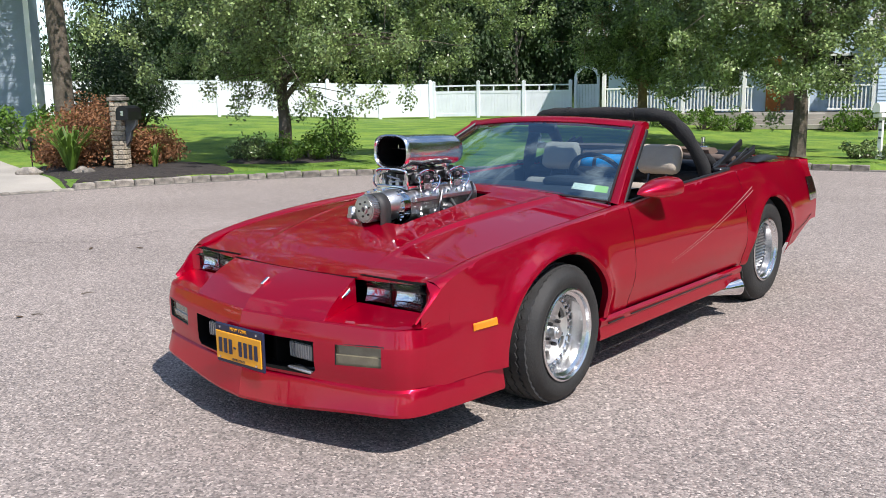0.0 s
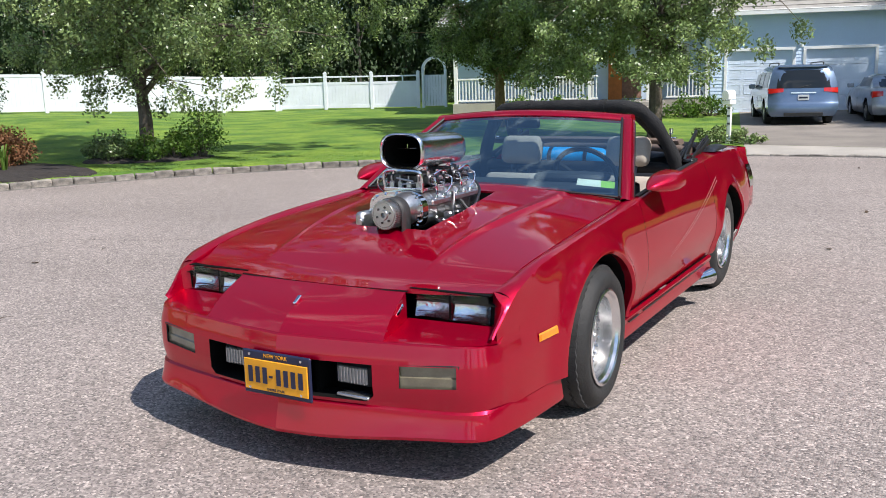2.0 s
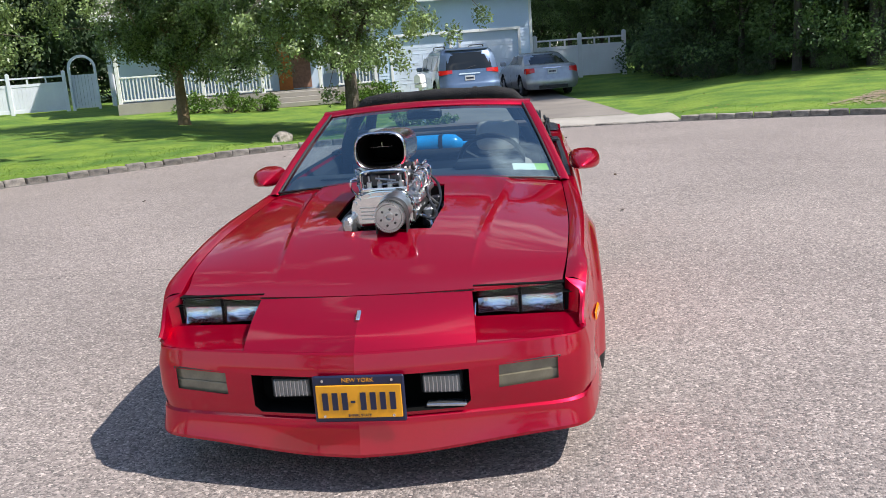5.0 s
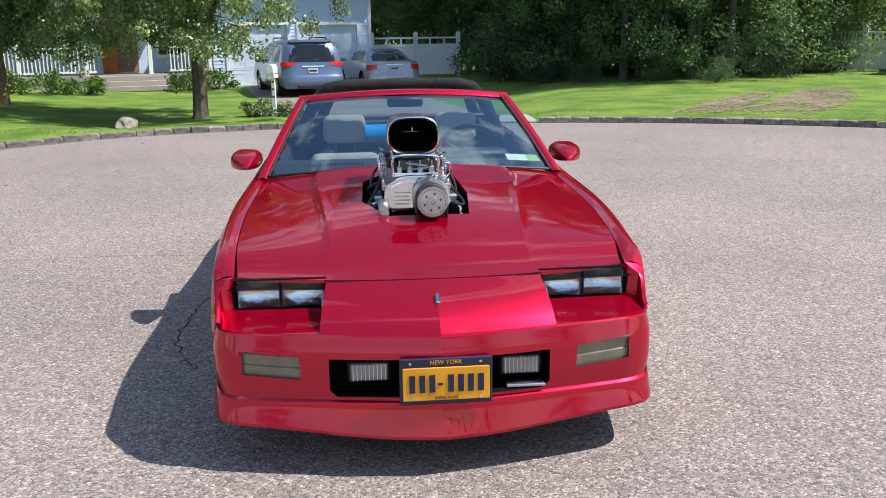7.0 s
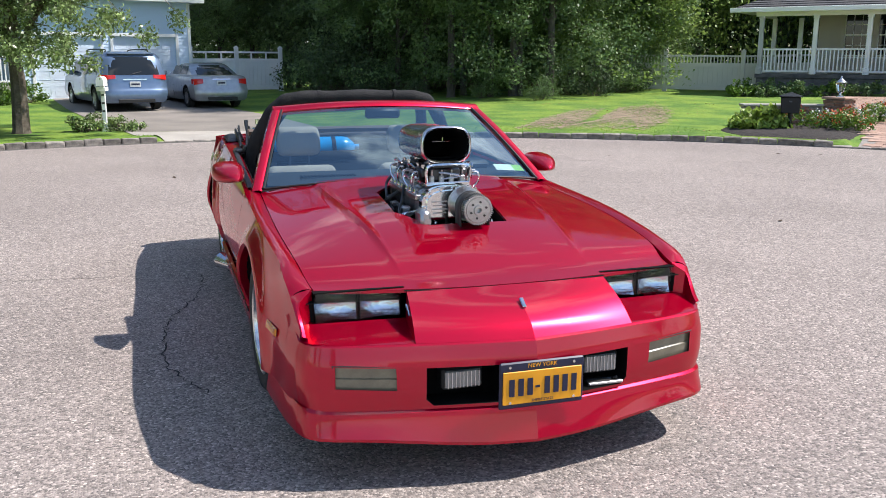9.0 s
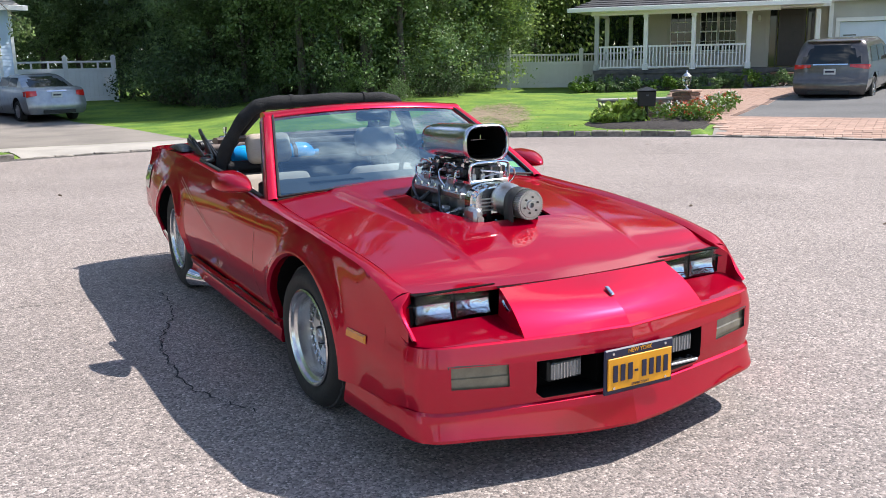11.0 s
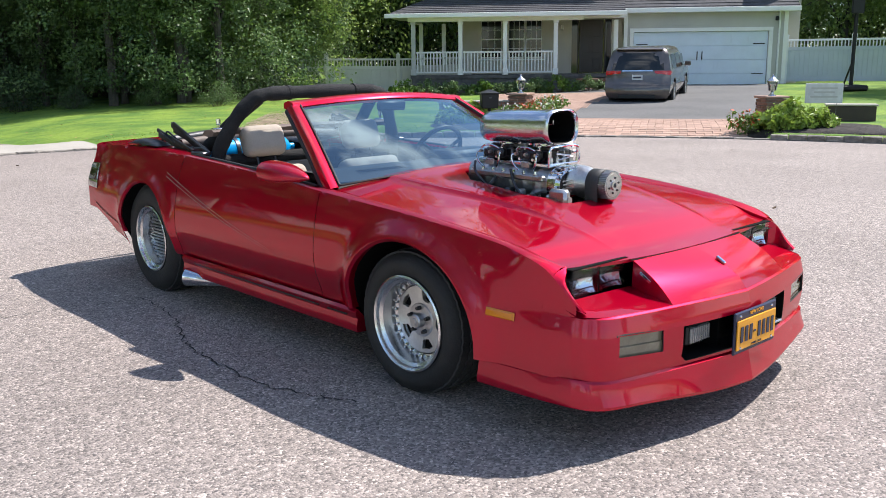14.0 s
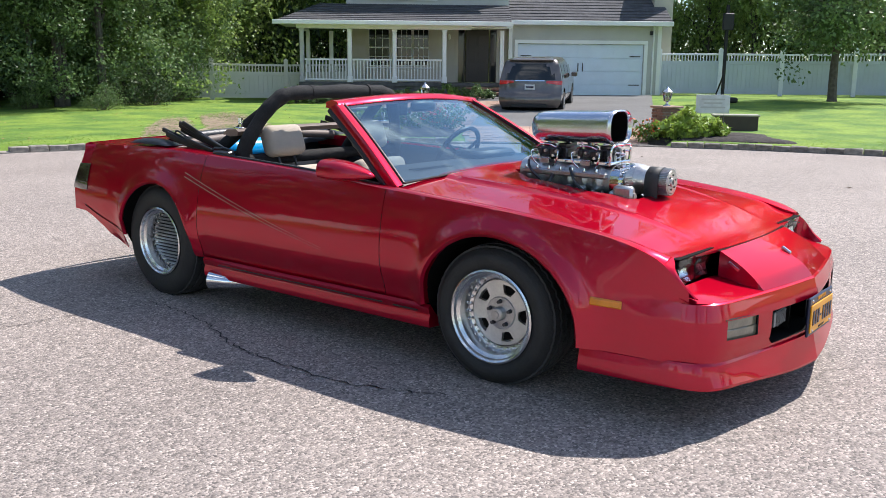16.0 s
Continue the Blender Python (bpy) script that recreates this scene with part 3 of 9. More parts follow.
# the same woodland trees with shade put into the leaf colour
shade_protos = [wood_proto(28, 15, 3.2, 2.2, 30, 0.105, "leaf_shade", low=70, spread=0.85, twigs=False), wood_proto(29, 16, 3.4, 2.4, 30, 0.105, "leaf_shade", low=70, spread=0.85, twigs=False)]
bush_protos = []
for seed, leaf in ((31, "leaf_shade"), (32, "leaf_wood"), (33, "leaf_shade")):
    bush_protos.append(shrub("undergrowth_shrub", 0, 0, "dense wild undergrowth at the edge of the woods", seed, 1.5, 2.2, leaf, 40, 60, 0.062))


def along(line, q):
    n = len(line) - 1
    i = min(int(q * n), n - 1)
    f = q * n - i
    return Vector(line[i]).lerp(Vector(line[i + 1]), f)


rngW = random.Random(77)
placed = set()


def set_out(kinds, line, count, depth, tall=1.0):
    for k in range(count):
        p = along(line, (k + rngW.random()) / count)
        out = (p - Vector((CX, CY))).normalized()
        p = p + out * (depth * rngW.random() ** 1.4 + 1.4)
        kind = rngW.choice(kinds)
        h = rngW.uniform(0.85, 1.15)
        m = ground_pose(p.x, p.y, rngW.uniform(0, 360), 0.1)
        if kind.name in placed:
            c = copy_thing(kind, m)
        else:
            placed.add(kind.name)
            c = kind
            c.matrix_world = m
        c.scale = (h, h, h * tall * rngW.uniform(0.9, 1.15))
        tagged(c, group="woods")


set_out(protos, [(6.8, 33.5), (6.2, 27.5), (7.4, 22.4), (10.0, 21.0), (13.5, 23.5), (16.5, 27.5)], 22, 5.0, 0.92)
# bright-leaved copies by the tan fence, their sunlit look put into the colour
set_out(far_protos, [(13.2, 23.8), (15.0, 26.2), (17.2, 28.6)], 6, 2.0, 0.75)
set_out(protos, [(8.0, 34), (10, 29), (13, 28.5)], 9, 5.0, 0.85)
set_out(shade_protos, [(-48, 24), (-36, 33), (-28, 40), (-18, 42), (-8, 42), (4, 41)], 30, 9.0, 1.25)
set_out(far_protos, [(18.5, 30), (26, 30.5), (36, 25), (41, 16), (43, 6), (45, -6)], 30, 9.0, 1.3)
# unseen trees round the south and west, added only to be reflected
set_out(far_protos, [(46, -8), (40, -24), (20, -40), (-20, -42), (-46, -20), (-50, 0), (-47, 16)], 9, 8.0)
set_out(shade_protos, [(-58, 34), (-40, 48), (-26, 54), (-10, 56), (8, 52)], 26, 6.0, 1.4)
set_out(protos, [(1.5, 38), (4.5, 37), (7.5, 35)], 9, 2.0, 0.9)
k = 0
for line, count in (([(4.9, 31.5), (5.2, 26.6), (7.2, 22.4), (10.5, 21.3), (13.9, 23.5), (16.5, 27.2)], 12), ([(-47, 23), (-36, 32), (-28, 39), (-18, 41), (-8, 41), (4, 40)], 14), ([(17, 28), (24, 29), (33, 25.5), (39, 18), (43, 8)], 16)):
    for i in range(count):
        p = along(line, (i + rngW.random()) / count)
        out = (p - Vector((CX, CY))).normalized()
        p = p + out * rngW.uniform(0, 2.5)
        h = rngW.uniform(0.25, 0.66)
        if k < 3:
            bush_protos[k].matrix_world = ground_pose(p.x, p.y, 0, 0.05)
            k += 1
            continue
        c = copy_thing(rngW.choice(bush_protos[:2] if rngW.random() < 0.9 else bush_protos), ground_pose(p.x, p.y, rngW.uniform(0, 360), 0.05))
        c.scale = (h, h, h)

# dense thicket deep in the woods
for line, count in (([(7, 38), (10, 33), (14, 31.5), (19, 33)], 14), ([(19, 34), (30, 34), (42, 26), (49, 10), (52, -6)], 16), ([(-56, 20), (-44, 36), (-32, 48), (-14, 50), (6, 48)], 16)):
    for i in range(count):
        p = along(line, (i + 0.5) / count)
        c = copy_thing(bush_protos[i % 2], ground_pose(p.x, p.y, rngW.uniform(0, 360), 0.1))
        c.scale = (2.0, 2.0, rngW.uniform(2.6, 3.6))

# ---- fences ----
def vinyl_panel_mesh(length, height, mat, lattice):
    """One moulded sheet: rails proud, boards between grooves."""
    bm = B()
    top = height - (0.28 if lattice else 0.0)
    n = max(4, int(length / 0.16))
    rows = []
    for x, d in [(0.0, 0.0)] + [(length * (k + o) / n, dd) for k in range(n) for o, dd in ((0.03, 0.0), (0.97, 0.0), (1.0, 0.012))][:-1] + [(length, 0.0)]:
        row = []
        for z, out in ((0.07, 0.026), (0.21, 0.026), (0.215, 0.012), (top - 0.125, 0.012), (top - 0.12, 0.026), (top, 0.026)):
            row.append(Vector((x, -out + (d if out < 0.02 else 0), z)))
        row += [Vector((x, 0.026, top)), Vector((x, 0.026, 0.07))]
        rows.append(row)
    grid(bm, rows, close_v=True)
    return finish(bm, "panel", mat)


def fence(name, points, label, height, mat, lattice, bay=2.35, post_up=0.14, infill=""):
    ob = thing(name, pose(*points[0], 0), label, "fence")
    inv = ob.matrix_world.inverted()
    bm = B()
    box(bm, (0, 0, (height + post_up) / 2), (0.155, 0.155, height + post_up), 0.01)
    prism(bm, [(-0.085, 0), (0.085, 0), (0.085, 0.03), (0, 0.10), (-0.085, 0.03)], "y", -0.08, 0.08, Matrix.Translation((0, 0, height + post_up)))
    post_mesh = finish(bm, "post", mat)
    meshes = {}
    for a, b in zip(points, points[1:]):
        a, b = Vector(a), Vector(b)
        d = b - a
        n = max(1, round(d.length / bay))
        length = d.length / n
        key = round(length, 3)
        if key not in meshes:
            meshes[key] = vinyl_panel_mesh(length, height, infill or mat, lattice)
        turn = math.degrees(math.atan2(d.y, d.x))
        for k in range(n + 1):
            p = a + d * (k / n)
            z = land(p.x, p.y)
            post = new("post", post_mesh)
            post.parent = ob
            post.matrix_parent_inverse = inv
            post.matrix_basis = pose(p.x, p.y, z - 0.02, 0, 0, turn)
            if k < n:
                q = a + d * ((k + 1) / n)
                tilt = math.degrees(math.atan2(land(q.x, q.y) - z, length))
                panel = new("panel", meshes[key])
                panel.parent = ob
                panel.matrix_parent_inverse = inv
                panel.matrix_basis = pose(p.x, p.y, z, 0, -tilt, turn)
                if lattice:
                    cap = new("top_rail", finish(box(B(), (length / 2, 0, height - 0.035), (length, 0.05, 0.07), 0.008), "top_rail", mat))
                    cap.parent = panel
                    step, wide = (length / 3, 0.07) if lattice == "open" else (0.115, 0.04)
                    if "picket" not in meshes:
                        meshes["picket"] = finish(box(B(), (0, 0, 0), (wide, 0.024, 0.25)), "picket", mat)
                    m = round(length / step)
                    for j in range(m + (1 if lattice == "open" else 0)):
                        o = new("picket", meshes["picket"])
                        o.parent = panel
                        o.location = ((j + (0.0 if lattice == "open" else 0.5)) * length / m, 0, height - 0.17)
    return ob


fence("vinyl_fence", [(-41.0, 9.0), (-33.6, 19.7), (-26.4, 30.2)], "white vinyl privacy fence behind the lawn", 1.66, "white_vinyl", None)
fence("vinyl_fence", [(-26.3, 30.35), (-20.3, 33.4)], "white vinyl fence with open top panels in light shade", 1.58, "white_vinyl", "open")
fence("vinyl_fence", [(0.25, 33.4), (3.86, 34.0)], "white vinyl fence with open top beside the garage", 1.60, "white_vinyl", "open", 1.9)
fence("vinyl_fence", [(29.45, 13.55), (32.0, 9.6), (33.6, 4.6), (34.2, -2.0)], "white and tan vinyl fence with picket top beside the garage", 1.62, "white_vinyl", "picket", 2.4, infill="grey_vinyl")
fence("tan_fence", [(14.6, 26.9), (20.7, 21.6)], "tan vinyl fence with picket top between woods and house", 1.30, "tan_vinyl", "picket", 2.4)

# arched garden gate
gate = thing("garden_gate", pose(-19.6, 33.75, land(-19.6, 33.75), 0, 0, 26) @ Matrix.Scale(0.86, 4), "white vinyl gate under a round arch", "gate")
bm = B()
for x in (-0.62, 0.62):
    box(bm, (x, 0, 1.05), (0.12, 0.6, 2.1), 0.01)
part("gate_post", bm, "white_vinyl", gate)
bm = B()
for y in (-0.28, 0.28):
    rows = []
    for k in range(17):
        a = math.pi * k / 16
        rows.append([Vector((r * math.cos(a), y + d, 2.1 + r * math.sin(a))) for r, d in ((0.56, -0.03), (0.68, -0.03), (0.68, 0.03), (0.56, 0.03))])
    grid(bm, rows, close_v=True)
for k in range(1, 16, 2):
    a = math.pi * k / 16
    box(bm, (0.62 * math.cos(a), 0, 2.1 + 0.62 * math.sin(a)), (0.04, 0.6, 0.04))
part("arch", bm, "white_vinyl", gate)
bm = B()
for k in range(7):
    box(bm, (-0.48 + 0.16 * k, 0, 0.95), (0.15, 0.03, 1.7), 0.004)
part("gate_leaf", bm, "white_vinyl", gate)

# ---- building helpers ----
def siding(bm, x0, x1, z0, z1, y, step=0.115, holes=()):
    """Lapped boards on a wall facing -y, broken at openings (x0, x1, z0, z1)."""
    z = z0
    while z < z1 - 0.01:
        t = min(z + step, z1)
        cuts = sorted([(a, b) for a, b, c, d in holes if z < d - 0.01 and t > c + 0.01])
        x = x0
        for a, b in cuts + [(x1, x1)]:
            if a - x > 0.01:
                v = [bm.verts.new(p) for p in ((x, y - 0.014, z), (a, y - 0.014, z), (a, y, t), (x, y, t), (x, y, z), (a, y, z))]
                bm.faces.new((v[0], v[1], v[2], v[3]))
                bm.faces.new((v[4], v[5], v[1], v[0]))
            x = max(x, b)
        z = t


def wall_box(bm, x0, x1, y0, y1, z0, z1, holes=()):
    """A wall facing -y, y0 to y1 thick, with real openings."""
    xs = sorted({x0, x1, *[h[0] for h in holes], *[h[1] for h in holes]})
    zs = sorted({z0, z1, *[h[2] for h in holes], *[h[3] for h in holes]})
    for a, b in zip(xs, xs[1:]):
        for c, d in zip(zs, zs[1:]):
            mx, mz = (a + b) / 2, (c + d) / 2
            if any(h[0] < mx < h[1] and h[2] < mz < h[3] for h in holes):
                continue
            box(bm, (mx, (y0 + y1) / 2, mz), (b - a, y1 - y0, d - c))
    bmesh.ops.remove_doubles(bm, verts=bm.verts[:], dist=0.0005)


def shingle_roof(parent, name, corners, mat, rows_n=10, thick=0.03):
    """A roof slope: lapped courses over the quad eave-left, eave-right, ridge-right, ridge-left."""
    el, er, rr, rl = (Vector(c) for c in corners)
    nrm = (er - el).cross(rl - el).normalized()
    if nrm.z < 0:
        nrm = -nrm
    bm = B()
    rows = []
    for k in range(rows_n):
        a, b = k / rows_n, (k + 1) / rows_n
        for q, up in ((a, 0.006), (a, thick), (b, 0.006)):
            rows.append([el.lerp(rl, q).lerp(er.lerp(rr, q), j / 12) + nrm * up for j in range(13)])
    grid(bm, rows)
    bmesh.ops.remove_doubles(bm, verts=bm.verts[:], dist=0.0005)
    v = [bm.verts.new(p - nrm * 0.05) for p in (el, er, rr, rl)] if (rr - rl).length > 0.01 else [bm.verts.new(p - nrm * 0.05) for p in (el, er, rl)]
    bm.faces.new(v)
    return part(name, bm, mat, parent)


def garage_door(parent, x0, x1, z0, z1, y, sections=4, panels=4, mat="garage_paint", carriage=False):
    w, h = x1 - x0, z1 - z0
    door = part("garage_door", box(B(), ((x0 + x1) / 2, y + 0.03, (z0 + z1) / 2), (w, 0.02, h)), mat, parent, "white panelled garage door" if not carriage else "white carriage-style double garage door")
    for k in range(sections):
        zc, hh = z0 + h * (k + 0.5) / sections, h / sections
        part("section", box(B(), ((x0 + x1) / 2, y, zc), (w, 0.04, hh - 0.012), 0.004), mat, door)
    for k in range(sections):
        zc, hh = z0 + h * (k + 0.5) / sections, h / sections
        for j in range(panels):
            xc, ww = x0 + w * (j + 0.5) / panels, w / panels
            bm = B()
            frame_rows = []
            for f, out in ((1.0, 0.004), (1.0, 0.012), (0.93, 0.012), (0.93, 0.004)):
                px, pz = ww * 0.39 * f, hh * 0.31 - ww * 0.39 * (1 - f)
                frame_rows.append([Vector((xc + a * px, y - 0.016 - out, zc + b * pz)) for a, b in ((-1, -1), (1, -1), (1, 1), (-1, 1))])
            grid(bm, frame_rows, close_v=True)
            part("panel_moulding", bm, mat, door)
    return door


def window(parent, x0, x1, z0, z1, y, cols=3, rows_n=2, mat="white_paint", wide=0.09):
    """A sash window: frame, dark pane, glazing bars, sill."""
    bm = B()
    for xc, zc, sx, sz in (((x0 + x1) / 2, z1 + wide / 2 - 0.02, x1 - x0 + 2 * wide, wide), ((x0 + x1) / 2, z0 - wide / 2 + 0.02, x1 - x0 + 2 * wide, wide), (x0 - wide / 2 + 0.02, (z0 + z1) / 2, wide, z1 - z0), (x1 + wide / 2 - 0.02, (z0 + z1) / 2, wide, z1 - z0)):
        box(bm, (xc, y - 0.02, zc), (sx, 0.07, sz), 0.006)
    win = part("window", bm, mat, parent, "white sash window with dark panes")
    bm = B()
    zm = (z0 + z1) / 2
    box(bm, ((x0 + x1) / 2, y, zm), (x1 - x0, 0.04, 0.05))
    for half in ((z0, zm), (zm, z1)):
        for k in range(1, cols):
            box(bm, (x0 + (x1 - x0) * k / cols, y + 0.005, (half[0] + half[1]) / 2), (0.018, 0.02, half[1] - half[0]))
        for k in range(1, rows_n):
            box(bm, ((x0 + x1) / 2, y + 0.005, half[0] + (half[1] - half[0]) * k / rows_n), (x1 - x0, 0.02, 0.018))
    part("glazing_bar", bm, mat, win)
    bm = B()
    box(bm, ((x0 + x1) / 2, y + 0.03, zm), (x1 - x0, 0.012, z1 - z0))
    part("pane", bm, "window_dark", win)
    bm = B()
    box(bm, ((x0 + x1) / 2, y - 0.06, z0 - wide + 0.01), (x1 - x0 + 2 * wide + 0.06, 0.12, 0.04), 0.006)
    part("window_sill", bm, mat, win)
    return win


def railing(parent, x0, x1, z0, z1, y, mat="white_paint", gap=0.115):
    bm = B()
    box(bm, ((x0 + x1) / 2, y, z1 - 0.03), (x1 - x0, 0.08, 0.06), 0.008)
    rail = part("railing", bm, mat, parent)
    part("bottom_rail", box(B(), ((x0 + x1) / 2, y, z0 + 0.03), (x1 - x0, 0.05, 0.06), 0.006), mat, rail)
    n = max(2, int((x1 - x0) / gap))
    mesh = finish(box(B(), (0, 0, (z1 - z0) / 2), (0.038, 0.038, z1 - z0 - 0.1)), "baluster", mat)
    for k in range(n):
        o = new("baluster", mesh)
        o.parent = rail
        o.location = (x0 + (k + 0.5) * (x1 - x0) / n, y, z0)
    return rail


# ---- house behind the north drive ----
def build_house_north():
    g = 0.14
    h = thing("house", pose(-0.36, 30.6, -0.07, 0, 0, 18) @ Matrix.Scale(1.045, 4), "white-sided house with a two-door garage and porch in shade", "house")
    doors = ((-4.62, -2.55, g, 2.16), (-2.12, 0.0, g, 2.16))
    bm = B()
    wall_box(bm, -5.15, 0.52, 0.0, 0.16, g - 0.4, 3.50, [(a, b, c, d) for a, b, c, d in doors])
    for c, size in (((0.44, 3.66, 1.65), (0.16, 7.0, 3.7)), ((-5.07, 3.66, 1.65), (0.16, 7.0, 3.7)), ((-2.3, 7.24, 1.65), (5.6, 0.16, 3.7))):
        part("wall", box(B(), c, size), "siding_white_shade", h)
    wall = part("wall", bm, "siding_white_shade", h)
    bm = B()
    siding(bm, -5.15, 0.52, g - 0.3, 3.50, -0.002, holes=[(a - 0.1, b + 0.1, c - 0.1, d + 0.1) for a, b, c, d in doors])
    part("siding", bm, "siding_white_shade", wall)
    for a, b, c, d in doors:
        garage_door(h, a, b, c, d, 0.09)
        bm = B()
        box(bm, ((a + b) / 2, -0.02, d + 0.05), (b - a + 0.2, 0.05, 0.10), 0.006)
        for x in (a - 0.05, b + 0.05):
            box(bm, (x, -0.02, (c + d) / 2), (0.10, 0.05, d - c), 0.006)
        part("door_trim", bm, "white_paint", h)
    bm = B()
    box(bm, (0.50, -0.02, 1.70), (0.10, 0.04, 3.56))
    part("corner_board", bm, "white_paint", h)
    bm = B()
    box(bm, (-2.33, -0.10, 2.34), (0.08, 0.16, 0.10), 0.02)
    lathe(bm, [(0, 0.05), (0.05, 0.04), (0.055, -0.05), (0, -0.06)], 10, pose(-2.30, -0.16, 2.30))
    part("flood_lamp", bm, "white_paint", h, "small white flood lamp")
    # porch, flush with the garage front
    bm = B()
    box(bm, (-9.6, 1.0, 0.36), (8.9, 2.1, 0.50))
    part("porch_base", bm, "concrete", h)
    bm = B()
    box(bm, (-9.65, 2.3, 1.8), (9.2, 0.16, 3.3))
    part("porch_wall", bm, "siding_white_shade", h)
    bm = B()
    box(bm, (-8.0, 2.205, 1.35), (1.2, 0.03, 1.4))
    part("brick_front", bm, "brick", h)
    bm = B()
    box(bm, (-8.35, 2.16, 1.55), (0.5, 0.06, 1.95), 0.01)
    part("front_door", bm, "orange_wood", h, "orange wooden front door")
    window(h, -10.6, -9.5, 1.3, 2.5, 2.18)
    window(h, -6.7, -5.8, 1.2, 2.5, 2.18)
    for x in (-13.95, -11.2, -9.2, -7.2, -5.25):
        bm = B()
        box(bm, (x, 0.08, 1.85), (0.13, 0.13, 2.5), 0.01)
        part("porch_post", bm, "white_paint", h)
    railing(h, -13.88, -11.28, 0.68, 1.50, 0.08)
    railing(h, -11.1, -8.9, 0.68, 1.50, 0.08)
    railing(h, -6.6, -5.3, 0.68, 1.50, 0.08)
    bm = B()
    for k in range(3):
        box(bm, (-7.75, -0.16 - 0.28 * k, 0.50 - 0.16 * k), (2.2, 0.34, 0.16), 0.01)
    part("step", bm, "concrete", h)
    # roofs
    shingle_roof(h, "roof", [(-5.6, -0.42, 3.42), (0.78, -0.42, 3.42), (-0.9, 3.5, 5.6), (-3.8, 3.5, 5.6)], "shingle_pale", 14)
    shingle_roof(h, "roof", [(0.78, -0.42, 3.42), (0.78, 7.4, 3.42), (-0.9, 3.5, 5.6), (-0.9, 3.5, 5.6)], "shingle_pale", 14)
    shingle_roof(h, "roof", [(-14.5, -0.4, 3.42), (-5.6, -0.4, 3.42), (-5.6, 2.4, 4.3), (-14.5, 2.4, 4.3)], "shingle_pale", 8)
    bm = B()
    box(bm, (-2.3, -0.36, 3.39), (6.5, 0.14, 0.16), 0.01)
    box(bm, (0.72, 3.5, 3.39), (0.14, 7.7, 0.16), 0.01)
    box(bm, (-10.0, -0.34, 3.39), (9.0, 0.14, 0.16), 0.01)
    part("gutter", bm, "white_paint", h)
    bm = B()
    box(bm, (-2.3, -0.16, 3.36), (6.4, 0.5, 0.03))
    part("soffit", bm, "white_paint", h)
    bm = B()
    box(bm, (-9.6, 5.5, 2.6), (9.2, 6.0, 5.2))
    part("house_body", bm, "siding_white_shade", h)
    shingle_roof(h, "roof", [(-14.6, 2.3, 5.2), (-4.8, 2.3, 5.2), (-4.8, 6.5, 7.4), (-14.6, 6.5, 7.4)], "shingle_pale", 14)


build_house_north()


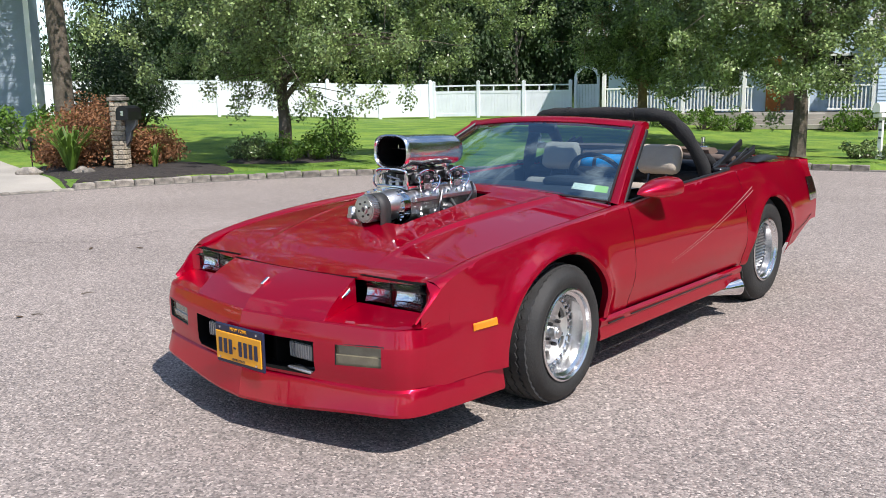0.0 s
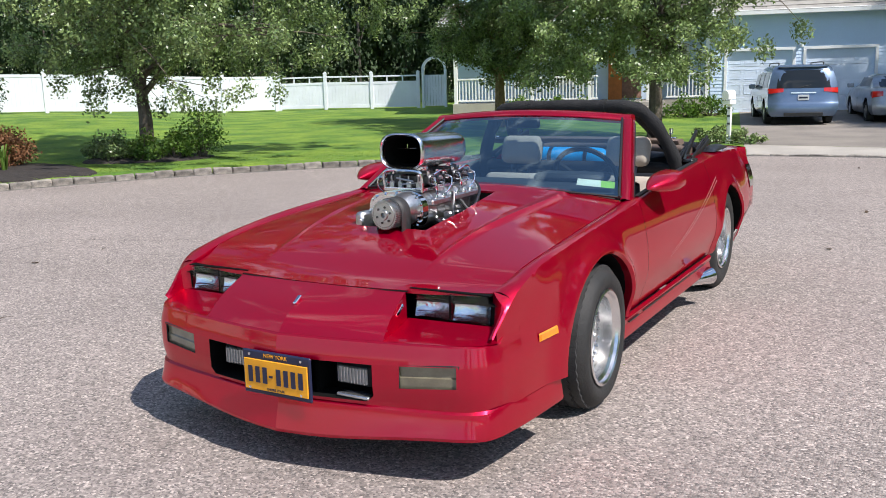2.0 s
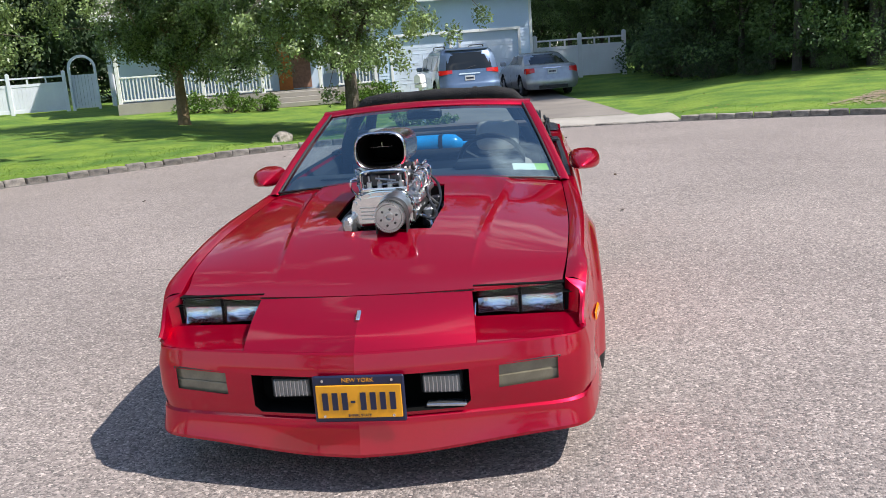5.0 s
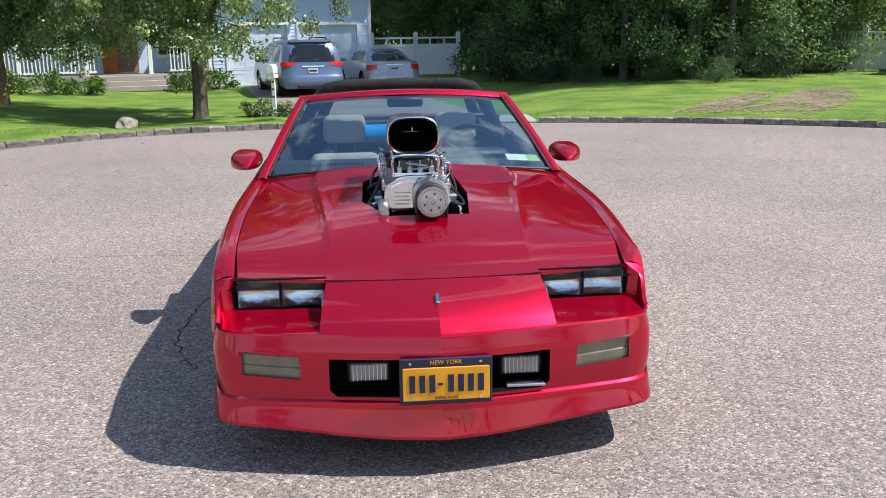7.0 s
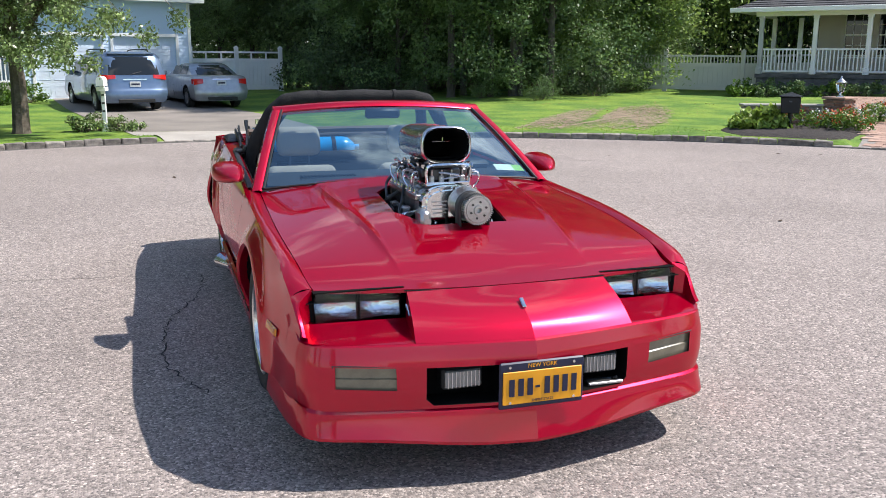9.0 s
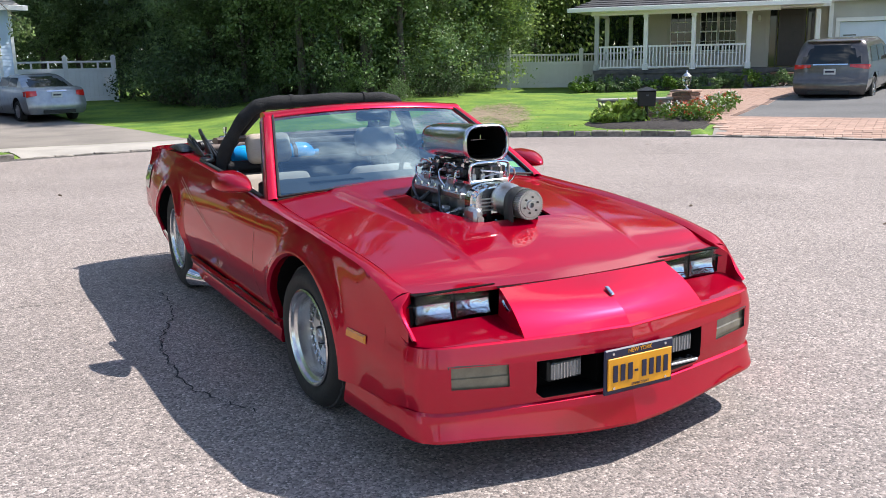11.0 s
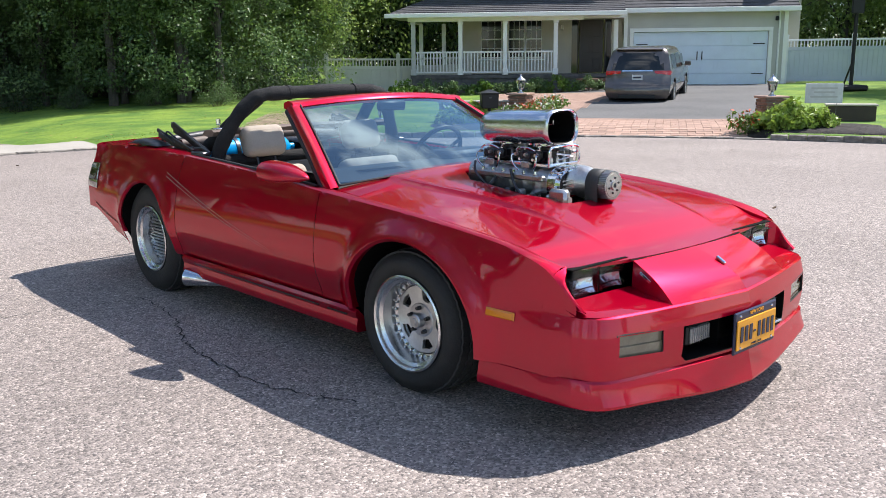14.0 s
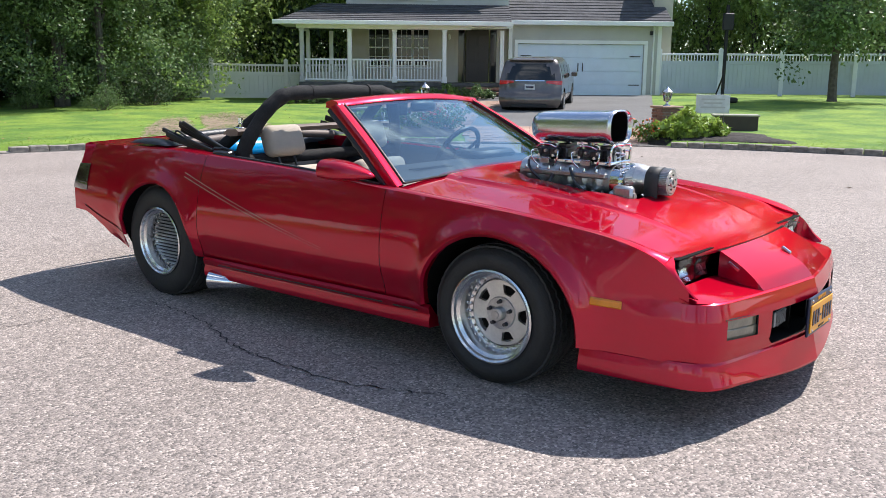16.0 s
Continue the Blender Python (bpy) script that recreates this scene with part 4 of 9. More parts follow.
# ---- house behind the east drive ----
def build_house_east():
    ang = math.degrees(math.atan2(-0.753, 0.658))
    h = thing("house", pose(28.76, 13.92, 0, 0, 0, ang), "grey-sided two-storey house with white porch and double garage", "house")
    g = 0.44
    # garage wing: door from u -4.94 to 0
    bm = B()
    wall_box(bm, -5.30, 0.62, 0.0, 0.18, g - 0.3, 3.35, [(-4.94, 0.0, g, 2.52)])
    part("wall", box(B(), (0.53, 3.68, 1.8), (0.18, 7.0, 3.2)), "siding_grey", h)
    wall = part("wall", bm, "siding_grey", h)
    bm = B()
    siding(bm, -5.30, 0.62, g, 3.32, -0.002, holes=[(-5.10, 0.14, 0, 2.66)])
    part("siding", bm, "siding_grey", wall)
    door = garage_door(h, -4.94, 0.0, g, 2.50, 0.09, 4, 8, carriage=True)
    bm = B()
    for x in (-2.56, -2.38):
        box(bm, (x, 0.055, 1.62), (0.035, 0.03, 0.32), 0.006)
    for z in (0.95, 2.05):
        for x in (-0.32, -4.62):
            box(bm, (x, 0.055, z), (0.42, 0.012, 0.035), 0.004)
    part("door_hardware", bm, "black_metal", door, "black strap hinges and handles")
    bm = B()
    box(bm, (-2.47, -0.02, 2.58), (5.24, 0.06, 0.14), 0.008)
    for x in (-5.02, 0.08):
        box(bm, (x, -0.02, 1.46), (0.14, 0.06, 2.10), 0.008)
    part("door_trim", bm, "white_paint", h)
    part("corner_board", box(B(), (0.60, -0.02, 1.85), (0.14, 0.05, 3.0)), "white_paint", h)
    part("corner_board", box(B(), (-5.25, -0.03, 1.85), (0.14, 0.05, 3.0)), "white_paint", h)
    part("downpipe", tube(B(), [(0.36, -0.06, 0.5), (0.36, -0.06, 3.2)], 0.035, 6), "white_paint", h)
    bm = B()
    box(bm, (0.25, -0.10, 2.95), (0.10, 0.16, 0.16), 0.02)
    part("wall_lamp", bm, "black_metal", h, "dark wall lamp")
    shingle_roof(h, "roof", [(-5.55, -0.45, 3.28), (1.0, -0.45, 3.28), (1.0, 3.6, 5.5), (-5.55, 3.6, 5.5)], "shingle", 18)
    bm = B()
    box(bm, (-2.3, -0.42, 3.28), (6.6, 0.13, 0.17), 0.01)
    part("gutter", bm, "white_paint", h)
    bm = B()
    box(bm, (-2.3, -0.2, 3.22), (6.5, 0.44, 0.03))
    part("soffit", bm, "white_paint", h)
    bm = B()
    box(bm, (0.95, 1.6, 3.2), (0.75, 1.5, 6.0))
    part("chimney", bm, "siding_beige", h, "beige boxed chimney")
    # main block, set back behind the porch
    fl = 1.0
    holes = [(-7.25, -5.75, fl, 3.02), (-10.75, -9.95, 1.62, 3.05), (-9.68, -8.40, 1.62, 3.05)]
    bm = B()
    wall_box(bm, -11.6, -5.30, 0.35, 0.53, 0.2, 3.45, holes)
    wall2 = part("wall", bm, "siding_beige", h)
    bm = B()
    siding(bm, -11.6, -5.30, fl, 3.40, 0.348, holes=[(a - 0.12, b + 0.12, c - 0.12, d + 0.12) for a, b, c, d in holes])
    part("siding", bm, "siding_beige", wall2)
    part("wall", box(B(), (-11.5, 4.03, 1.9), (0.18, 7.0, 3.2)), "siding_beige", h)
    part("wall", box(B(), (-8.4, 3.6, 2.0), (5.6, 0.1, 3.0)), "siding_beige", h)
    window(h, -10.75, -9.95, 1.62, 3.02, 0.42)
    window(h, -9.68, -9.06, 1.62, 3.02, 0.42)
    window(h, -9.02, -8.40, 1.62, 3.02, 0.42)
    bm = B()
    box(bm, (-6.5, 0.45, 2.02), (0.92, 0.05, 2.0), 0.01)
    fd = part("front_door", bm, "dark_wood", h, "dark wooden front door with sidelights")
    for z in (1.35, 2.0, 2.6):
        for x in (-6.7, -6.3):
            part("door_panel", box(B(), (x, 0.42, z), (0.28, 0.012, 0.44), 0.004), "dark_wood", fd)
    for x in (-7.14, -5.86):
        part("sidelight", box(B(), (x, 0.46, 2.02), (0.22, 0.03, 2.0)), "window_dark", fd)
    bm = B()
    for x in (-7.01, -5.99, -7.27, -5.73):
        box(bm, (x, 0.42, 2.02), (0.05, 0.05, 2.04))
    part("door_frame", bm, "dark_wood", fd)
    bm = B()
    lathe(bm, [(0, 0.12), (0.05, 0.10), (0.06, -0.06), (0, -0.10)], 10, pose(-7.62, 0.24, 2.72))
    box(bm, (-7.62, 0.31, 2.72), (0.08, 0.10, 0.2))
    part("porch_lamp", bm, "flower_white", h, "small porch lamp")
    # porch deck with stone face, steps, columns, railing
    bm = B()
    box(bm, (-10.15, -0.85, 0.93), (6.1, 2.4, 0.14), 0.01)
    box(bm, (-6.3, -0.5, 0.93), (1.8, 1.7, 0.14), 0.01)
    part("porch_floor", bm, "bluestone", h)
    bm = B()
    box(bm, (-10.15, -0.85, 0.55), (6.0, 2.3, 0.62))
    part("porch_base", bm, "bluestone", h)
    for k in range(3):
        bm = B()
        box(bm, (-6.25, -1.45 - 0.34 * k, 0.78 - 0.17 * k), (2.1, 0.40, 0.10), 0.012)
        st = part("step", bm, "brick", h, "brick step with stone tread")
        bm = B()
        box(bm, (-6.25, -1.42 - 0.34 * k, 0.66 - 0.17 * k), (2.0, 0.34, 0.20), 0.01)
        part("riser", bm, "bluestone", st)
    bm = B()
    box(bm, (-10.1, -2.0, 3.02), (6.35, 0.16, 0.24), 0.01)
    box(bm, (-13.15, -0.8, 3.02), (0.16, 2.4, 0.24), 0.01)
    box(bm, (-6.3, -1.35, 3.10), (1.9, 0.14, 0.22), 0.01)
    part("porch_beam", bm, "white_paint", h)
    cols = (-13.08, -11.35, -9.72, -7.9)
    for x in cols + (-13.08,):
        y = -1.98
        bm = B()
        box(bm, (x, y, 1.96), (0.15, 0.15, 1.92), 0.012)
        box(bm, (x, y, 1.10), (0.20, 0.20, 0.22), 0.012)
        box(bm, (x, y, 2.86), (0.19, 0.19, 0.10), 0.01)
        part("column", bm, "white_paint", h, "square white porch column")
    for x, y in ((-13.08, 0.2), (-12.2, 0.3), (-5.72, -1.30)):
        bm = B()
        box(bm, (x, y, 1.96), (0.15, 0.15, 1.92), 0.012)
        part("column", bm, "white_paint", h)
    for a, b in zip(cols, cols[1:]):
        railing(h, a + 0.09, b - 0.09, 1.06, 1.84, -1.98)
    # porch roof and upper storey
    shingle_roof(h, "roof", [(-14.0, -2.55, 3.12), (-5.5, -2.55, 3.12), (-5.3, 0.35, 3.95), (-12.6, 0.35, 3.95)], "shingle", 10)
    shingle_roof(h, "roof", [(-14.0, 3.0, 3.12), (-14.0, -2.55, 3.12), (-12.0, 0.35, 3.95), (-12.0, 3.0, 3.95)], "shingle", 8)
    bm = B()
    box(bm, (-9.75, -2.5, 3.10), (8.6, 0.12, 0.15), 0.01)
    part("gutter", bm, "white_paint", h)
    bm = B()
    box(bm, (-9.75, -1.2, 3.06), (8.3, 2.6, 0.03))
    part("porch_ceiling", bm, "white_paint", h)
    bm = B()
    wall_box(bm, -11.6, -5.30, 0.35, 0.53, 3.4, 6.3, [(-10.6, -8.2, 4.2, 5.5)])
    up = part("upper_wall", bm, "siding_grey", h)
    part("upper_body", box(B(), (-8.4, 4.0, 4.8), (6.2, 6.6, 2.9)), "siding_grey", h)
    bm = B()
    siding(bm, -11.6, -5.30, 3.9, 6.3, 0.348, holes=[(-10.75, -8.05, 4.05, 5.65)])
    part("siding", bm, "siding_grey", up)
    window(h, -10.6, -9.45, 4.2, 5.5, 0.42)
    window(h, -9.35, -8.2, 4.2, 5.5, 0.42)
    shingle_roof(h, "roof", [(-12.0, -0.1, 6.2), (-4.9, -0.1, 6.2), (-4.9, 3.8, 8.2), (-12.0, 3.8, 8.2)], "shingle", 14)
    return h


build_house_east()

# ---- house at the west edge ----
wh = thing("house", pose(-24.9, 8.6, 0, 0, 0, 52), "white-sided house end in dappled shade behind shrubs", "house")
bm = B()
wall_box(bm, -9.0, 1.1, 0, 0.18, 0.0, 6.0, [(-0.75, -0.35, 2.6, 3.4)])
w1 = part("wall", bm, "siding_west_shade", wh)
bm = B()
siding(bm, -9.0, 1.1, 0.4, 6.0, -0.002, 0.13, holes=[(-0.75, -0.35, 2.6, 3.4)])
part("siding", bm, "siding_west_shade", w1)
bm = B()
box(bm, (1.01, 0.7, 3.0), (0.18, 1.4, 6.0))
part("wall", bm, "siding_west_shade", wh)
bm = B()
box(bm, (1.1, -0.03, 3.0), (0.14, 0.05, 6.0))
part("corner_board", bm, "white_paint", wh)

# ---- the red convertible ----
def paint(name, deep, flake):
    m = bpy.data.materials.new(name)
    m.use_nodes = True
    N, L = m.node_tree.nodes, m.node_tree.links
    b = N["Principled BSDF"]
    tc, v = N.new("ShaderNodeTexCoord"), N.new("ShaderNodeTexVoronoi")
    v.inputs["Scale"].default_value = 900
    L.new(tc.outputs["Object"], v.inputs["Vector"])
    mix = N.new("ShaderNodeMix")
    mix.data_type = "RGBA"
    mix.inputs[6].default_value, mix.inputs[7].default_value = (*deep, 1), (*flake, 1)
    L.new(v.outputs["Color"], mix.inputs[0])
    L.new(mix.outputs[2], b.inputs["Base Color"])
    b.inputs["Metallic"].default_value = 0.70
    b.inputs["Roughness"].default_value = 0.36
    b.inputs["Specular Tint"].default_value = (1.0, 0.05, 0.08, 1)
    b.inputs["Specular IOR Level"].default_value = 0.0
    b.inputs["Coat Weight"].default_value, b.inputs["Coat Roughness"].default_value, b.inputs["Coat IOR"].default_value = 0.82, 0.004, 1.50
    n = N.new("ShaderNodeTexNoise")
    n.inputs["Scale"].default_value, n.inputs["Detail"].default_value = 5, 1
    L.new(tc.outputs["Object"], n.inputs["Vector"])
    bump = N.new("ShaderNodeBump")
    bump.inputs["Strength"].default_value, bump.inputs["Distance"].default_value = 0.012, 0.01
    L.new(n.outputs["Fac"], bump.inputs["Height"])
    L.new(bump.outputs["Normal"], b.inputs["Coat Normal"])
    # a little bright aluminium flake
    g, add = N.new("ShaderNodeBsdfAnisotropic"), N.new("ShaderNodeMixShader")
    g.inputs["Color"].default_value = (1.0, 0.62, 0.66, 1)
    g.inputs["Roughness"].default_value = 0.24
    add.inputs[0].default_value = 0.013
    L.new(b.outputs[0], add.inputs[1])
    L.new(g.outputs[0], add.inputs[2])
    L.new(add.outputs[0], N["Material Output"].inputs["Surface"])
    return m


M["red_paint"] = paint("red_paint", (0.365, 0.0003, 0.0185), (0.525, 0.0005, 0.0310))
M["black_trim"] = material("black_trim", (0.012, 0.012, 0.013), 0.5, grain=80, speckle=0.2)
M["deep_black"] = material("deep_black", (0.006, 0.006, 0.006), 0.8, grain=80, speckle=0.2)
M["tread_rubber"] = material("tread_rubber", (0.034, 0.034, 0.035), 0.75, second=(0.022, 0.021, 0.020), scale=12, grain=120, speckle=0.3, bump=0.2)
M["tyre"] = material("tyre", (0.014, 0.014, 0.014), 0.7, second=(0.022, 0.021, 0.020), scale=9, grain=90, speckle=0.25, bump=0.15)
M["polished"] = material("polished", (0.80, 0.80, 0.80), 0.10, metal=1.0, second=(0.72, 0.72, 0.73), scale=9, grain=70, speckle=0.05, rough_var=0.05)
M["scoop_metal"] = material("scoop_metal", (0.70, 0.70, 0.71), 0.20, metal=1.0, second=(0.62, 0.62, 0.64), scale=7, grain=90, speckle=0.06, rough_var=0.05)
M["chrome"] = material("chrome", (0.78, 0.78, 0.79), 0.09, metal=1.0, grain=60, speckle=0.02)
M["cast"] = material("cast", (0.55, 0.55, 0.55), 0.36, metal=1.0, second=(0.45, 0.45, 0.46), scale=16, grain=90, speckle=0.2, bump=0.1)
M["dark_metal"] = material("dark_metal", (0.10, 0.10, 0.105), 0.35, metal=0.9, second=(0.05, 0.05, 0.055), scale=20, grain=90, speckle=0.3)
M["rubber"] = material("rubber", (0.03, 0.03, 0.03), 0.6, grain=80, speckle=0.2)
M["padding"] = material("padding", (0.016, 0.016, 0.017), 0.85, second=(0.028, 0.027, 0.027), scale=12, grain=120, speckle=0.35, bump=0.4)
M["vinyl_black"] = material("vinyl_black", (0.016, 0.016, 0.018), 0.42, grain=60, speckle=0.2, bump=0.2)
M["beige_cloth"] = material("beige_cloth", (0.46, 0.39, 0.32), 0.9, second=(0.40, 0.34, 0.28), scale=8, grain=150, speckle=0.15, bump=0.25)
M["brown_vinyl"] = material("brown_vinyl", (0.16, 0.115, 0.09), 0.6, grain=90, speckle=0.2)
M["dash"] = material("dash", (0.040, 0.046, 0.056), 0.55, grain=90, speckle=0.2, bump=0.1)
M["blue_bottle"] = material("blue_bottle", (0.0, 0.36, 0.80), 0.22, grain=40, speckle=0.05, coat=0.5)
M["amber"] = material("amber", (0.75, 0.24, 0.01), 0.2, grain=50, speckle=0.15, coat=0.5)
M["smoke_lens"] = material("smoke_lens", (0.19, 0.165, 0.11), 0.15, second=(0.145, 0.125, 0.085), scale=20, grain=120, speckle=0.15, coat=0.8)
M["smoke_tail"] = material("smoke_tail", (0.030, 0.008, 0.008), 0.12, second=(0.016, 0.010, 0.010), scale=30, grain=120, speckle=0.2, coat=1.0)
M["rim_metal"] = material("rim_metal", (0.78, 0.78, 0.78), 0.24, metal=1.0, second=(0.68, 0.68, 0.69), scale=9, grain=70, speckle=0.06, rough_var=0.05)
M["disc_metal"] = material("disc_metal", (0.70, 0.69, 0.66), 0.42, metal=0.85, second=(0.60, 0.59, 0.57), scale=14, grain=90, speckle=0.10, bump=0.06)
M["plate_orange"] = material("plate_orange", (0.85, 0.36, 0.012), 0.35, grain=40, speckle=0.06)
M["plate_navy"] = material("plate_navy", (0.012, 0.016, 0.05), 0.35, grain=40, speckle=0.06)
M["glass"] = glass_material("glass", (0.46, 0.62, 0.69), ior=2.8, gloss=(0.72, 0.92, 1.0))
M["lens"] = glass_material("lens", (0.92, 0.94, 0.95))
M["fog_glass"] = material("fog_glass", (0.30, 0.31, 0.31), 0.2, metal=0.5, grain=60, speckle=0.2)
M["silver"] = material("silver", (0.55, 0.56, 0.58), 0.25, metal=0.9, grain=30, speckle=0.05)
M["sticker_green"] = material("sticker_green", (0.35, 0.62, 0.12), 0.5)
M["sticker_white"] = material("sticker_white", (0.72, 0.74, 0.66), 0.5)
M["stripe_silver"] = material("stripe_silver", (0.50, 0.24, 0.24), 0.3, metal=0.3)
M["reflector"] = material("reflector", (0.80, 0.84, 0.90), 0.16, metal=1.0, grain=120, speckle=0.06, bump=0.35, bump_scale=22)

M["deep_black"].node_tree.nodes["Principled BSDF"].inputs["Specular IOR Level"].default_value = 0.08
M["padding"].node_tree.nodes["Principled BSDF"].inputs["Specular IOR Level"].default_value = 0.25

# plan: nose line y over x, and the flank's half width over y
NOSE = ((0, -1.112), (0.2, -1.086), (0.4, -1.052), (0.6, -1.012), (0.7, -0.986), (0.752, -0.958), (0.786, -0.918), (0.803, -0.87))
FLANK = ((-0.87, 0.803), (-0.75, 0.822), (-0.55, 0.843), (-0.2, 0.862), (0.2, 0.872), (0.7, 0.875), (1.4, 0.878), (2.0, 0.88), (2.6, 0.880), (3.0, 0.870), (3.25, 0.850))
TAIL = ((0.85, 3.25), (0.825, 3.36), (0.74, 3.455), (0.5, 3.50), (0.25, 3.53), (0, 3.54))
SHOULDER = ((-0.93, 0.50), (-0.87, 0.546), (-0.80, 0.612), (-0.75, 0.655), (-0.6, 0.704), (-0.3, 0.747), (0, 0.774), (0.3, 0.790), (0.62, 0.806), (1.2, 0.842), (1.9, 0.868), (2.4, 0.885), (3.0, 0.876), (3.25, 0.865))
TOPWIDTH = ((-0.93, 0.765), (-0.75, 0.782), (-0.5, 0.808), (0, 0.824), (0.6, 0.815), (1.2, 0.800), (1.9, 0.778), (2.5, 0.772), (3.0, 0.755), (3.25, 0.73))
ARCHES = ((0.0, 0.300, 0.372, -0.425), (2.435, 0.335, 0.358, 0))


def arch_span(yc, r, ahead):
    """The front opening is longer ahead of its axle."""
    return 0.455 if ahead and yc < 1 else r


def arch_bottom(y):
    for yc, zc, r, _ in ARCHES:
        q = (y - yc) / arch_span(yc, r, y < yc)
        if abs(q) < 1:
            return zc + r * math.sqrt(1 - q * q)
    return None


def flare(y, z):
    best = 0
    for yc, zc, r, _ in ARCHES:
        d = math.hypot((y - yc) * r / arch_span(yc, r, y < yc), z - zc)
        if d > r - 0.02 and z > zc - 0.12:
            best = max(best, (0.030 if yc < 1 else 0.022) * math.exp(-((d - r) / 0.055) ** 2))
    return best


def flank_x(y, z):
    """Half width of the body at a height."""
    w, top, zt = curve1(FLANK, y), curve1(TOPWIDTH, y), curve1(SHOULDER, y)
    tuck = ss(-0.42, 0.30, y)
    w -= 0.034 * tuck * ss(0.56, 0.28, z)
    if z < 0.285:
        x = w - tuck * (0.042 + 0.015 * ss(0.28, 0.18, z))
    elif z < 0.30:
        x = w - tuck * (0.042 - 0.022 * ss(0.285, 0.30, z))
    elif z < 0.45:
        x = w - tuck * 0.020 * (1 - ss(0.30, 0.45, z))
    else:
        t = (z - 0.45) / max(zt - 0.45, 0.05)
        t = min(max(t, 0), 1)
        x = w + (top - w) * (0.45 * t + 0.55 * t ** 3.2)
    return x + flare(y, z)


def cut(bm, poly, axis, keep):
    """Cuts a straight-sided hole through a sheet along an axis where keep(face centre) allows."""
    i, j = {"y": (0, 2), "z": (0, 1), "x": (1, 2)}[axis]
    pts = [Vector(p) for p in poly]
    mid = sum(pts, Vector((0, 0))) / len(pts)
    for a, b in zip(pts, pts[1:] + pts[:1]):
        n2 = Vector((b.y - a.y, a.x - b.x))
        co, no = [0, 0, 0], [0, 0, 0]
        co[i], co[j], no[i], no[j] = a.x, a.y, n2.x, n2.y
        faces = [f for f in bm.faces if keep(f.calc_center_median()) and (Vector((f.calc_center_median()[i], f.calc_center_median()[j])) - mid).length < max((p - mid).length for p in pts) + 0.16]
        geom = list(set(faces) | {e for f in faces for e in f.edges} | {v for f in faces for v in f.verts})
        bmesh.ops.bisect_plane(bm, geom=geom, plane_co=co, plane_no=no)

    def within(c):
        p = Vector((c[i], c[j]))
        sign = 0
        for a, b in zip(pts, pts[1:] + pts[:1]):
            s = (b - a).cross(p - a)
            if abs(s) < 1e-9:
                continue
            if sign and (s > 0) != (sign > 0):
                return False
            sign = s
        return True
    bmesh.ops.delete(bm, geom=[f for f in bm.faces if keep(f.calc_center_median()) and within(f.calc_center_median())], context="FACES")


def crease_centre(ob):
    """A hard edge down the middle of a panel that comes to a peak."""
    me = ob.data
    for e in me.edges:
        if all(abs(me.vertices[k].co.x) < 1e-4 for k in e.vertices):
            e.use_edge_sharp = True
    return ob


def mirrored(rows):
    return [[Vector((-p[0], p[1], p[2])) for p in r] for r in rows]


